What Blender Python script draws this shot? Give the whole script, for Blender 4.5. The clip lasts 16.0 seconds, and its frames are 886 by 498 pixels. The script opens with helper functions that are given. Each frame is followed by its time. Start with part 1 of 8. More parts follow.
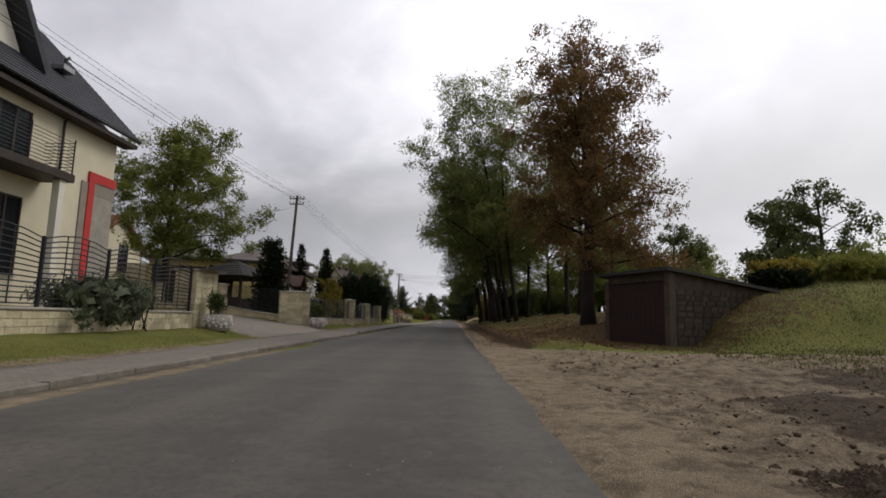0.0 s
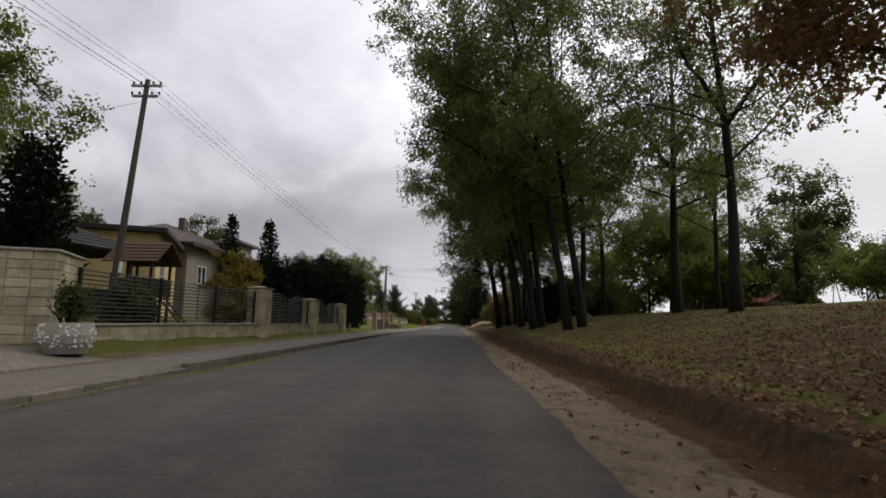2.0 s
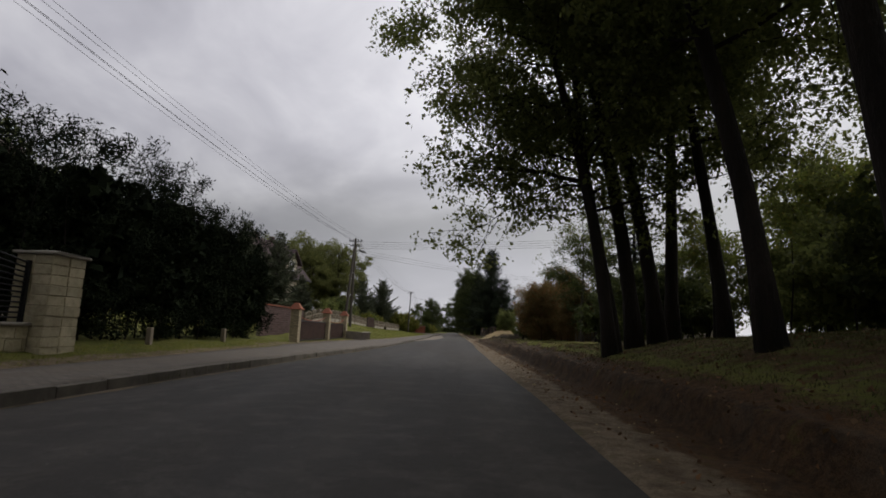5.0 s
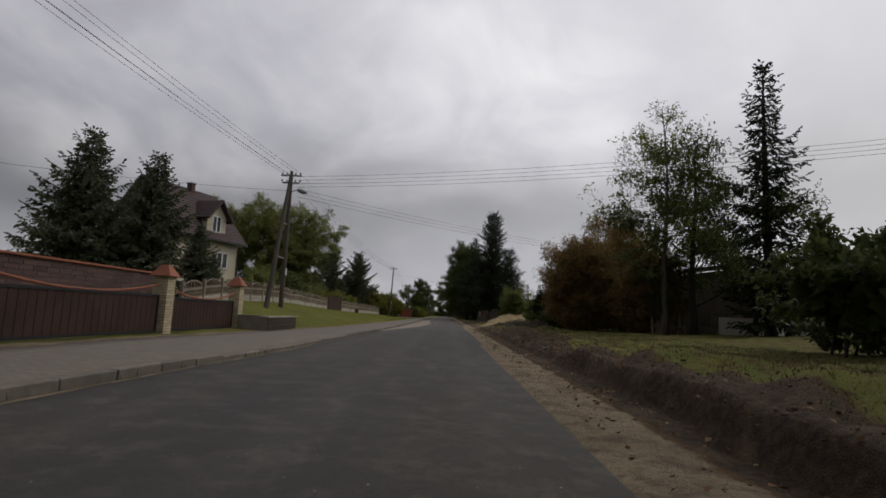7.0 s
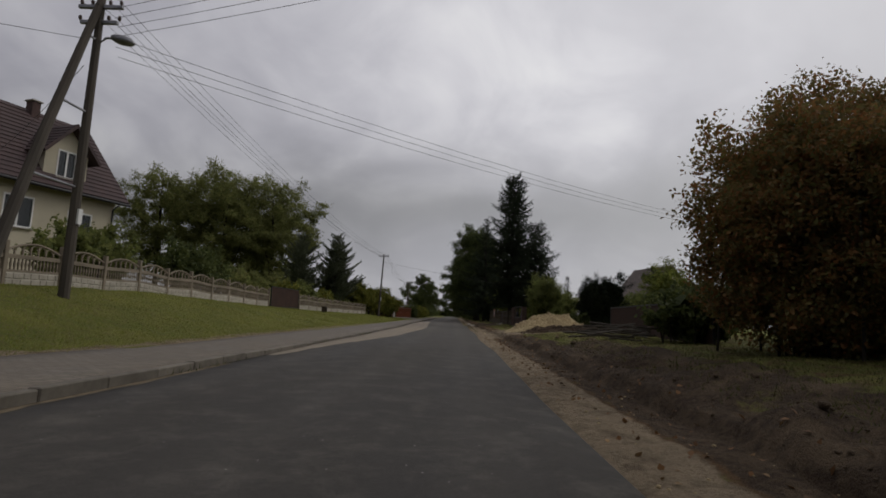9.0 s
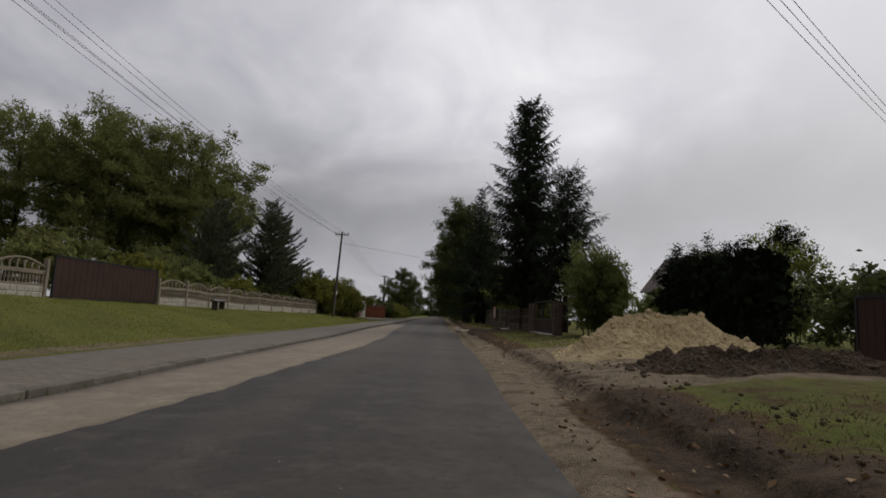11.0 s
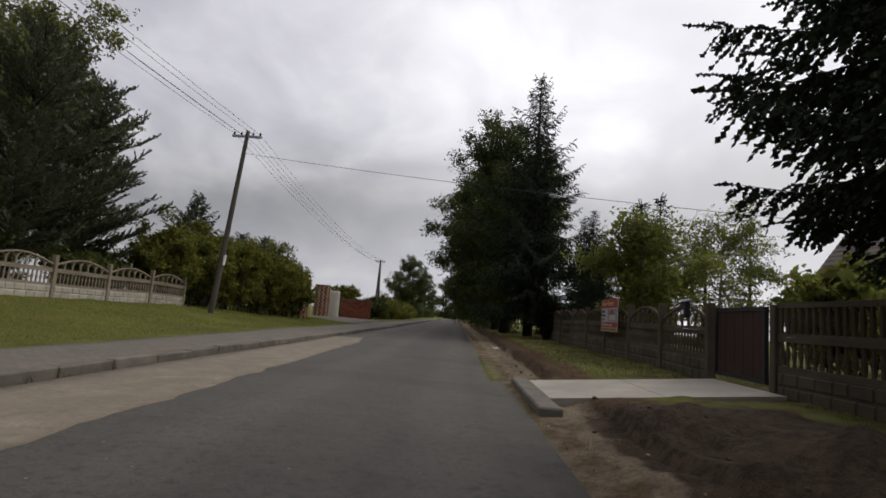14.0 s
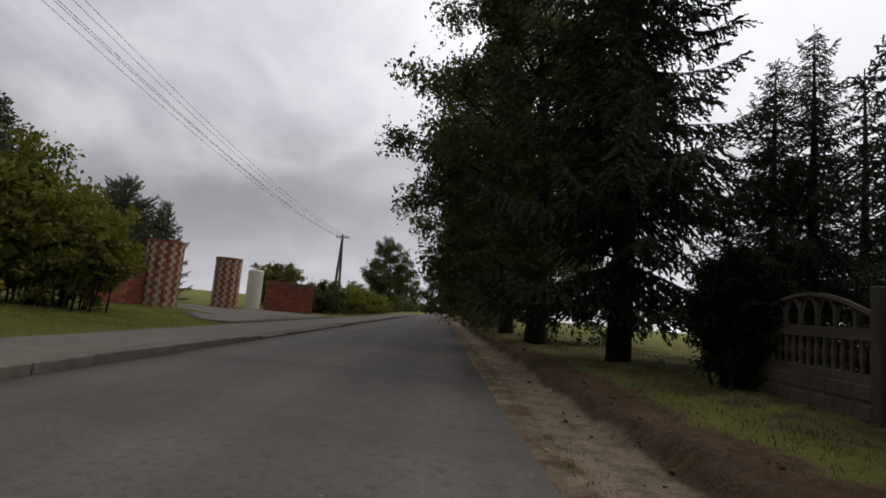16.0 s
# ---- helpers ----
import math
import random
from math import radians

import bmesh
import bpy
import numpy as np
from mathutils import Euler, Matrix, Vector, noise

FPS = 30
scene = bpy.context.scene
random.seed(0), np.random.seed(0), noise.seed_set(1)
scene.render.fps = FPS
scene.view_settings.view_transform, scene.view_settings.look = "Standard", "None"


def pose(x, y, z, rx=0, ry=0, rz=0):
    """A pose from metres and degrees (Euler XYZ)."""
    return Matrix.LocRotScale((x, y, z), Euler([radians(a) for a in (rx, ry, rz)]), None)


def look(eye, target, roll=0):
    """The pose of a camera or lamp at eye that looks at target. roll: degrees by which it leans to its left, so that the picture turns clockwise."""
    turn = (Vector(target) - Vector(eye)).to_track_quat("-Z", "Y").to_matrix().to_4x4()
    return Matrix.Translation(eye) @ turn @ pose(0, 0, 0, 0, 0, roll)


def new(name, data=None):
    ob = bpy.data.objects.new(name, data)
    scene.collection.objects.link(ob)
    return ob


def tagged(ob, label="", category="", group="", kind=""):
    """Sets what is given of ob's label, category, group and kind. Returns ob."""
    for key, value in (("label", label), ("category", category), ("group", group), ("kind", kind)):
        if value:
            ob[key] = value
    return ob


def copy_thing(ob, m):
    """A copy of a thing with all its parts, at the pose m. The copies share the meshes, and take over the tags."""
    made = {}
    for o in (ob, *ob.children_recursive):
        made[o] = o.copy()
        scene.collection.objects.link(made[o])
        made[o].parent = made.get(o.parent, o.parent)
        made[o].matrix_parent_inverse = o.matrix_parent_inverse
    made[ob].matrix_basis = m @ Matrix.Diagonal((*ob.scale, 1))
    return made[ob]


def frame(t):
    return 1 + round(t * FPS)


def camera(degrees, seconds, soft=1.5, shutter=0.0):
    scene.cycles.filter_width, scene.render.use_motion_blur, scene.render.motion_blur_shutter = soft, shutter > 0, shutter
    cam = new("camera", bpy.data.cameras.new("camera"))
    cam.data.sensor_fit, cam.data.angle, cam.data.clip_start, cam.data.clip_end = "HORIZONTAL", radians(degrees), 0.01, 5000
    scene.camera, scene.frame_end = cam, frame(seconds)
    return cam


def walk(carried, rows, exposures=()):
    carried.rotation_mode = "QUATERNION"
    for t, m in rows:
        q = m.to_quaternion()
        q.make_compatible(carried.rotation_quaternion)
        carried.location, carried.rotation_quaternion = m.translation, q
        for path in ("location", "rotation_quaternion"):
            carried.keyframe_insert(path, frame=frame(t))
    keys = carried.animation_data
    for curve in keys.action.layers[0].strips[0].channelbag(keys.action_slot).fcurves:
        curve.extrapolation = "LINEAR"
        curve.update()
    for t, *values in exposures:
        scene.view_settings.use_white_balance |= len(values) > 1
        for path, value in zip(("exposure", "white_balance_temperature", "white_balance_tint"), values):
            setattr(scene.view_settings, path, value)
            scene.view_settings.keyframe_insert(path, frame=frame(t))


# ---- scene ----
cam = camera(79.7, 16.0, soft=1.7)
# seconds, x, y, z, yaw, pitch, roll
RIDE = [
    (0.0, 1.35, -1.34, 1.01, 1.00, 7.43, 1.41),
    (0.5, 1.30, 4.25, 1.00, 1.50, 7.71, -0.18),
    (1.0, 1.24, 9.75, 1.01, 1.58, 7.98, 1.66),
    (1.5, 1.20, 15.03, 0.99, 0.48, 7.51, -0.28),
    (2.0, 1.19, 20.17, 1.00, 1.00, 7.86, 0.94),
    (2.5, 1.20, 25.16, 0.99, 1.30, 7.64, 1.74),
    (3.0, 1.22, 30.16, 1.00, 1.50, 7.99, 1.16),
    (3.5, 1.27, 35.04, 0.99, 2.62, 7.80, 2.28),
    (4.0, 1.28, 39.84, 1.01, 1.66, 8.15, 1.12),
    (4.5, 1.25, 44.53, 0.99, 1.48, 8.35, 0.39),
    (5.0, 1.18, 49.16, 1.00, 1.66, 8.71, 2.47),
    (7.5, 1.45, 71.41, 1.01, 0.79, 6.84, 2.62),
    (8.0, 1.54, 75.92, 1.02, 1.32, 7.40, 2.51),
    (8.5, 1.55, 80.31, 0.99, 1.65, 7.13, 1.07),
    (9.0, 1.55, 84.82, 0.98, 1.52, 7.00, 2.54),
    (11.5, 1.88, 106.97, 1.00, -0.49, 7.07, 3.06),
    (12.0, 1.92, 111.50, 1.00, -0.45, 7.09, 4.99),
    (12.5, 1.95, 115.98, 1.00, 2.58, 7.15, 4.79),
    (13.0, 1.95, 120.42, 1.00, 1.83, 7.08, 4.52),
    (13.5, 1.92, 124.77, 0.98, 0.71, 7.31, 3.51),
    (14.0, 1.87, 129.04, 1.00, 2.08, 7.13, 4.57),
    (14.5, 1.85, 133.14, 1.00, 0.60, 7.30, 3.94),
    (15.0, 1.85, 137.26, 0.99, 0.14, 7.06, 4.22),
    (15.5, 1.82, 141.34, 1.01, 2.52, 6.84, 7.01),
    (16.0, 1.79, 145.42, 0.99, 0.53, 6.68, 5.15),
]
walk(cam, [(t, pose(x, y, z, 90 + p, 0, w) @ pose(0, 0, 0, 0, 0, r)) for t, x, y, z, w, p, r in RIDE],
     exposures=[(0, -0.03), (2, 0.02), (4, -0.1), (5.2, -0.4), (7.3, -0.6), (8.5, -0.75), (9.2, -0.75), (11.3, -0.5), (12.5, -0.4), (14, -0.18), (16, -0.14)])

# ---------------- sky and sun ----------------
SUN_ELEV, SUN_AZ = 42.0, 62.0   # azimuth in degrees from +y towards +x
world = bpy.data.worlds.new("overcast_sky")
scene.world = world
world.use_nodes = True
wn, wl = world.node_tree.nodes, world.node_tree.links
wn.clear()
w_out = wn.new("ShaderNodeOutputWorld")
w_bg = wn.new("ShaderNodeBackground")
w_sky = wn.new("ShaderNodeTexSky")
w_sky.sky_type = "NISHITA"
w_sky.sun_disc = False
w_sky.sun_elevation = radians(SUN_ELEV)
w_sky.sun_rotation = radians(SUN_AZ)
w_tc = wn.new("ShaderNodeTexCoord")


def wmath(op, a, b=None, c=None, clamp=False):
    n = wn.new("ShaderNodeMath")
    n.operation, n.use_clamp = op, clamp
    for i, v in enumerate((a, b, c)):
        if v is None:
            continue
        if isinstance(v, (int, float)):
            n.inputs[i].default_value = v
        else:
            wl.new(v, n.inputs[i])
    return n.outputs[0]


def wramp(fac, stops):
    n = wn.new("ShaderNodeValToRGB")
    wl.new(fac, n.inputs[0])
    el = n.color_ramp.elements
    while len(el) > 1:
        el.remove(el[-1])
    el[0].position, el[0].color = stops[0][0], (*stops[0][1], 1)
    for p, c in stops[1:]:
        e = el.new(p)
        e.color = (*c, 1)
    return n.outputs[0]


def wmix(fac, a, b, mode="MIX"):
    n = wn.new("ShaderNodeMix")
    n.data_type, n.blend_type = "RGBA", mode
    for sock, v in ((n.inputs[0], fac), (n.inputs[6], a), (n.inputs[7], b)):
        if isinstance(v, (int, float)):
            sock.default_value = v
        elif isinstance(v, tuple):
            sock.default_value = (*v, 1)
        else:
            wl.new(v, sock)
    return n.outputs[2]


w_sep = wn.new("ShaderNodeSeparateXYZ")
wl.new(w_tc.outputs["Generated"], w_sep.inputs[0])
dx, dy, dz = w_sep.outputs
up = wmath("MAXIMUM", dz, 0.0)
plane = wmath("ADD", up, 0.6)
w_com = wn.new("ShaderNodeCombineXYZ")
wl.new(wmath("DIVIDE", dx, plane), w_com.inputs[0])
wl.new(wmath("DIVIDE", dy, plane), w_com.inputs[1])


def wnoise(scale, detail, rough, offset, distort=0.0):
    m = wn.new("ShaderNodeMapping")
    m.inputs["Location"].default_value = offset
    wl.new(w_com.outputs[0], m.inputs[0])
    n = wn.new("ShaderNodeTexNoise")
    n.inputs["Scale"].default_value = scale
    n.inputs["Detail"].default_value = detail
    n.inputs["Roughness"].default_value = rough
    n.inputs["Distortion"].default_value = distort
    wl.new(m.outputs[0], n.inputs[0])
    return n.outputs[0]


big = wnoise(1.5, 5, 0.48, (3.1, 1.7, 0), 0.5)
small = wnoise(4.6, 6, 0.52, (7.3, 2.2, 1.0), 0.5)
cloud = wmath("MULTIPLY_ADD", wmath("SUBTRACT", wmath("ADD", wmath("MULTIPLY", big, 0.62), wmath("MULTIPLY", small, 0.38)), 0.5), 1.95, 0.5)
grey = wramp(cloud, [(0.30, (0.405, 0.402, 0.475)), (0.43, (0.49, 0.487, 0.562)), (0.52, (0.58, 0.577, 0.648)), (0.62, (0.715, 0.712, 0.775)), (0.76, (0.90, 0.90, 0.93))])
# heavier layer some way above the horizon
layer = wmath("POWER", 2.718, wmath("MULTIPLY", -1.0, wmath("POWER", wmath("DIVIDE", wmath("ADD", wmath("SUBTRACT", up, 0.17), wmath("MULTIPLY", wmath("SUBTRACT", big, 0.5), 0.35)), 0.11), 2.0)))
# thinner, brighter cover round the hidden sun
sd = Vector((math.sin(radians(SUN_AZ)) * math.cos(radians(SUN_ELEV)), math.cos(radians(SUN_AZ)) * math.cos(radians(SUN_ELEV)), math.sin(radians(SUN_ELEV))))
w_dot = wn.new("ShaderNodeVectorMath")
w_dot.operation = "DOT_PRODUCT"
wl.new(w_tc.outputs["Generated"], w_dot.inputs[0])
w_dot.inputs[1].default_value = sd
near_sun = wmath("POWER", wmath("MAXIMUM", wmath("MULTIPLY_ADD", w_dot.outputs["Value"], 0.5, 0.5), 0.0), 3.0)
lift = wmath("MULTIPLY", wmath("MULTIPLY_ADD", near_sun, 1.55, 0.75), wmath("MULTIPLY_ADD", layer, -0.66, 1.0))
w_scale = wn.new("ShaderNodeVectorMath")
w_scale.operation = "SCALE"
wl.new(grey, w_scale.inputs[0])
wl.new(lift, w_scale.inputs["Scale"])
glow = wmix(wmath("MULTIPLY", near_sun, 0.75, None, True), w_scale.outputs[0], (1.15, 1.15, 1.13))
# low band over the horizon, paler
band = wmath("POWER", wmath("SUBTRACT", 1.0, up), 9.0)
low = wmix(wmath("MULTIPLY", band, 0.4), glow, (0.60, 0.61, 0.64))
w_blue = wn.new("ShaderNodeVectorMath")
w_blue.operation = "SCALE"
wl.new(w_sky.outputs[0], w_blue.inputs[0])
w_blue.inputs["Scale"].default_value = 0.09
cover = wmix(1.0, wmix(0.93, w_blue.outputs[0], low), (1.012, 1.0, 1.0), "MULTIPLY")
wl.new(cover, w_bg.inputs[0])
w_bg.inputs[1].default_value = 1.0
wl.new(w_bg.outputs[0], w_out.inputs[0])

sun = new("sun", bpy.data.lights.new("sun", "SUN"))
sun.data.energy, sun.data.angle, sun.data.color = 1.1, radians(20), (1.0, 0.96, 0.9)
sun.matrix_world = look(sd * 100, (0, 0, 0))

# ---------------- materials ----------------


class Mat:
    """A node material put together in a few calls."""

    def __init__(self, name, rough=0.8, metal=0.0, spec=0.3):
        self.m = bpy.data.materials.new(name)
        self.m.use_nodes = True
        self.n, self.l = self.m.node_tree.nodes, self.m.node_tree.links
        self.b = self.n["Principled BSDF"]
        self.b.inputs["Roughness"].default_value = rough
        self.b.inputs["Metallic"].default_value = metal
        self.b.inputs["Specular IOR Level"].default_value = spec

    def coord(self, world=True):
        if world:
            return self.n.new("ShaderNodeNewGeometry").outputs["Position"]
        return self.n.new("ShaderNodeTexCoord").outputs["Object"]

    def noise(self, scale, detail=4, rough=0.6, world=True, stretch=None):
        n = self.n.new("ShaderNodeTexNoise")
        n.inputs["Scale"].default_value = scale
        n.inputs["Detail"].default_value = detail
        n.inputs["Roughness"].default_value = rough
        c = self.coord(world)
        if stretch:
            m = self.n.new("ShaderNodeMapping")
            m.inputs["Scale"].default_value = stretch
            self.l.new(c, m.inputs[0])
            c = m.outputs[0]
        self.l.new(c, n.inputs["Vector"])
        return n.outputs[0]

    def voronoi(self, scale, feature="F1", world=True, out="Distance"):
        n = self.n.new("ShaderNodeTexVoronoi")
        n.feature = feature
        n.inputs["Scale"].default_value = scale
        self.l.new(self.coord(world), n.inputs["Vector"])
        return n.outputs[out]

    def ramp(self, fac, stops):
        n = self.n.new("ShaderNodeValToRGB")
        self.l.new(fac, n.inputs[0])
        el = n.color_ramp.elements
        while len(el) > 1:
            el.remove(el[-1])
        el[0].position = stops[0][0]
        el[0].color = (*stops[0][1], 1) if isinstance(stops[0][1], tuple) else (stops[0][1],) * 3 + (1,)
        for p, c in stops[1:]:
            e = el.new(p)
            e.color = (*c, 1) if isinstance(c, tuple) else (c, c, c, 1)
        return n.outputs[0]

    def mix(self, fac, a, b, mode="MIX"):
        n = self.n.new("ShaderNodeMix")
        n.data_type, n.blend_type = "RGBA", mode
        for sock, v in ((n.inputs[0], fac), (n.inputs[6], a), (n.inputs[7], b)):
            if isinstance(v, (int, float)):
                sock.default_value = v
            elif isinstance(v, tuple):
                sock.default_value = (*v, 1)
            else:
                self.l.new(v, sock)
        return n.outputs[2]

    def math(self, op, a, b=0.0, clamp=False):
        n = self.n.new("ShaderNodeMath")
        n.operation, n.use_clamp = op, clamp
        for i, v in enumerate((a, b)):
            if isinstance(v, (int, float)):
                n.inputs[i].default_value = v
            else:
                self.l.new(v, n.inputs[i])
        return n.outputs[0]

    def attr(self, name):
        n = self.n.new("ShaderNodeAttribute")
        n.attribute_name = name
        return n.outputs["Color"]

    def rand_object(self):
        return self.n.new("ShaderNodeObjectInfo").outputs["Random"]

    def rand_island(self):
        return self.n.new("ShaderNodeNewGeometry").outputs["Random Per Island"]

    def color(self, c):
        if isinstance(c, tuple):
            self.b.inputs["Base Color"].default_value = (*c, 1)
        else:
            self.l.new(c, self.b.inputs["Base Color"])
        return self

    def rough(self, v):
        self.l.new(v, self.b.inputs["Roughness"])
        return self

    def bump(self, h, strength=0.4, dist=0.02):
        n = self.n.new("ShaderNodeBump")
        n.inputs["Strength"].default_value = strength
        n.inputs["Distance"].default_value = dist
        self.l.new(h, n.inputs["Height"])
        self.l.new(n.outputs[0], self.b.inputs["Normal"])
        return self


def two_tone(name, a, b, scale=3.0, fine=40.0, rough=0.8, bump=0.3, dist=0.01, world=False, metal=0.0, spec=0.3, per_object=0.0, stretch=None):
    """Plain worn surface: two tones in stains, fine grain, small relief."""
    m = Mat(name, rough, metal, spec)
    c = m.mix(m.ramp(m.noise(scale, 5, 0.65, world, stretch), [(0.35, 0.0), (0.65, 1.0)]), a, b)
    g = m.noise(fine, 3, 0.7, world, stretch)
    c = m.mix(m.ramp(g, [(0.3, 0.0), (0.7, 0.35)]), c, tuple(0.55 * v for v in a))
    if per_object:
        r = m.ramp(m.rand_object(), [(0.0, 1.0 - per_object), (1.0, 1.0)])
        c = m.mix(1.0, c, r, "MULTIPLY")
    m.color(c)
    if bump:
        m.bump(g, bump, dist)
    return m.m


def leaf_mat(name, tones, glow_share=0.24, rough=0.7, spec=0.2):
    m = Mat(name, rough, 0.0, spec)
    r = m.rand_island()
    c = m.ramp(r, [(i / max(1, len(tones) - 1), t) for i, t in enumerate(tones)])
    big_tone = m.ramp(m.noise(0.45, 3, 0.5, False), [(0.3, 0.7), (0.7, 1.25)])
    c = m.mix(1.0, c, big_tone, "MULTIPLY")
    m.color(c)
    t = m.n.new("ShaderNodeBsdfTranslucent")
    m.l.new(c, t.inputs[0])
    s = m.n.new("ShaderNodeMixShader")
    s.inputs[0].default_value = glow_share
    m.l.new(m.b.outputs[0], s.inputs[1])
    m.l.new(t.outputs[0], s.inputs[2])
    m.l.new(s.outputs[0], m.n["Material Output"].inputs[0])
    return m.m


# asphalt: worn, with paler wheel tracks along y, sealed seams and grit
def asphalt_mat(name, base, pale, lengthwise=True):
    m = Mat(name, 0.8, 0.0, 0.3)
    stains = m.noise(0.5, 5, 0.6, True, (1.0, 0.16, 1.0))
    c = m.mix(m.ramp(stains, [(0.35, 0.0), (0.68, 1.0)]), base, pale)
    sep = m.n.new("ShaderNodeSeparateXYZ")
    m.l.new(m.coord(True), sep.inputs[0])
    if lengthwise:
        # worn pale wheel tracks; tone along y, with tree shade painted into the darker stretch
        wob = m.math("ADD", sep.outputs[0], m.math("MULTIPLY", m.noise(0.25, 2, 0.5), 0.7))
        track = m.math("SINE", m.math("MULTIPLY", wob, 3.6))
        c = m.mix(m.ramp(track, [(0.1, 0.0), (0.95, 0.28)]), c, tuple(1.45 * v for v in pale))
        tone_along = m.ramp(m.math("DIVIDE", sep.outputs[1], 200.0), [(0.0, 1.22), (0.16, 1.05), (0.26, 0.80), (0.38, 0.66), (0.5, 0.70), (0.56, 1.0), (0.63, 1.42), (0.8, 1.55)])
        c = m.mix(1.0, c, tone_along, "MULTIPLY")
    bands = m.noise(0.55, 3, 0.6, True, (0.12, 1.0, 1.0))
    c = m.mix(m.ramp(bands, [(0.47, 0.0), (0.62, 0.32)]), c, tuple(0.72 * v for v in base))
    blot = m.noise(2.2, 5, 0.7)
    c = m.mix(m.ramp(blot, [(0.48, 0.0), (0.7, 0.6)]), c, tuple(1.4 * v for v in pale))
    mottle = m.noise(11.0, 4, 0.75)
    c = m.mix(m.ramp(mottle, [(0.5, 0.0), (0.68, 0.55)]), c, tuple(0.6 * v for v in base))
    grit = m.voronoi(38.0, "F1")
    c = m.mix(m.ramp(grit, [(0.0, 0.75), (0.16, 0.0)]), c, tuple(2.2 * v for v in pale))
    fine = m.noise(70.0, 3, 0.75)
    c = m.mix(m.ramp(fine, [(0.45, 0.0), (0.7, 0.55)]), c, tuple(0.45 * v for v in base))
    # pale stone chips lying loose
    chip = m.voronoi(5.0, "F1")
    c = m.mix(m.ramp(chip, [(0.028, 0.85), (0.042, 0.0)]), c, (0.36, 0.34, 0.31))
    m.color(c)
    m.rough(m.ramp(stains, [(0.3, 0.72), (0.7, 0.9)]))
    m.bump(fine, 0.7, 0.008)
    return m.m


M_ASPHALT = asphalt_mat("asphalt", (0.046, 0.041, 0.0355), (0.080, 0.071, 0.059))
M_OLD = asphalt_mat("sanded_asphalt", (0.195, 0.160, 0.118), (0.255, 0.212, 0.158), False)
M_KERB = two_tone("kerb_concrete", (0.215, 0.19, 0.155), (0.13, 0.115, 0.092), 3.0, 60, 0.9, 0.4, 0.008, True, per_object=0.25)
M_SLAB = two_tone("pale_concrete", (0.42, 0.38, 0.32), (0.31, 0.28, 0.235), 1.2, 70, 0.88, 0.3, 0.006, True)


def paver_mat(name="block_paving", tone=1.0):
    m = Mat(name, 0.88, 0.0, 0.25)
    n = m.n.new("ShaderNodeTexBrick")
    n.offset = 0.5
    for k, v in (("Scale", 1.0), ("Mortar Size", 0.006), ("Brick Width", 0.2), ("Row Height", 0.1), ("Bias", 0.0)):
        n.inputs[k].default_value = v
    n.inputs["Color1"].default_value = (0.170 * tone, 0.148 * tone, 0.122 * tone, 1)
    n.inputs["Color2"].default_value = (0.125 * tone, 0.109 * tone, 0.090 * tone, 1)
    n.inputs["Mortar"].default_value = (0.06, 0.052, 0.042, 1)
    m.l.new(m.coord(True), n.inputs["Vector"])
    dirt = m.ramp(m.noise(0.8, 5, 0.65), [(0.42, 0.0), (0.75, 0.7)])
    c = m.mix(dirt, n.outputs["Color"], (0.16, 0.13, 0.095))
    c = m.mix(m.ramp(m.noise(60, 2, 0.7), [(0.35, 0.0), (0.75, 0.4)]), c, (0.07, 0.062, 0.056))
    m.color(c)
    m.bump(n.outputs["Fac"], -0.4, 0.006)
    return m.m


M_PAVER = paver_mat("block_paving", 1.15)
M_PAVER_PALE = paver_mat("pale_block_paving", 1.55)


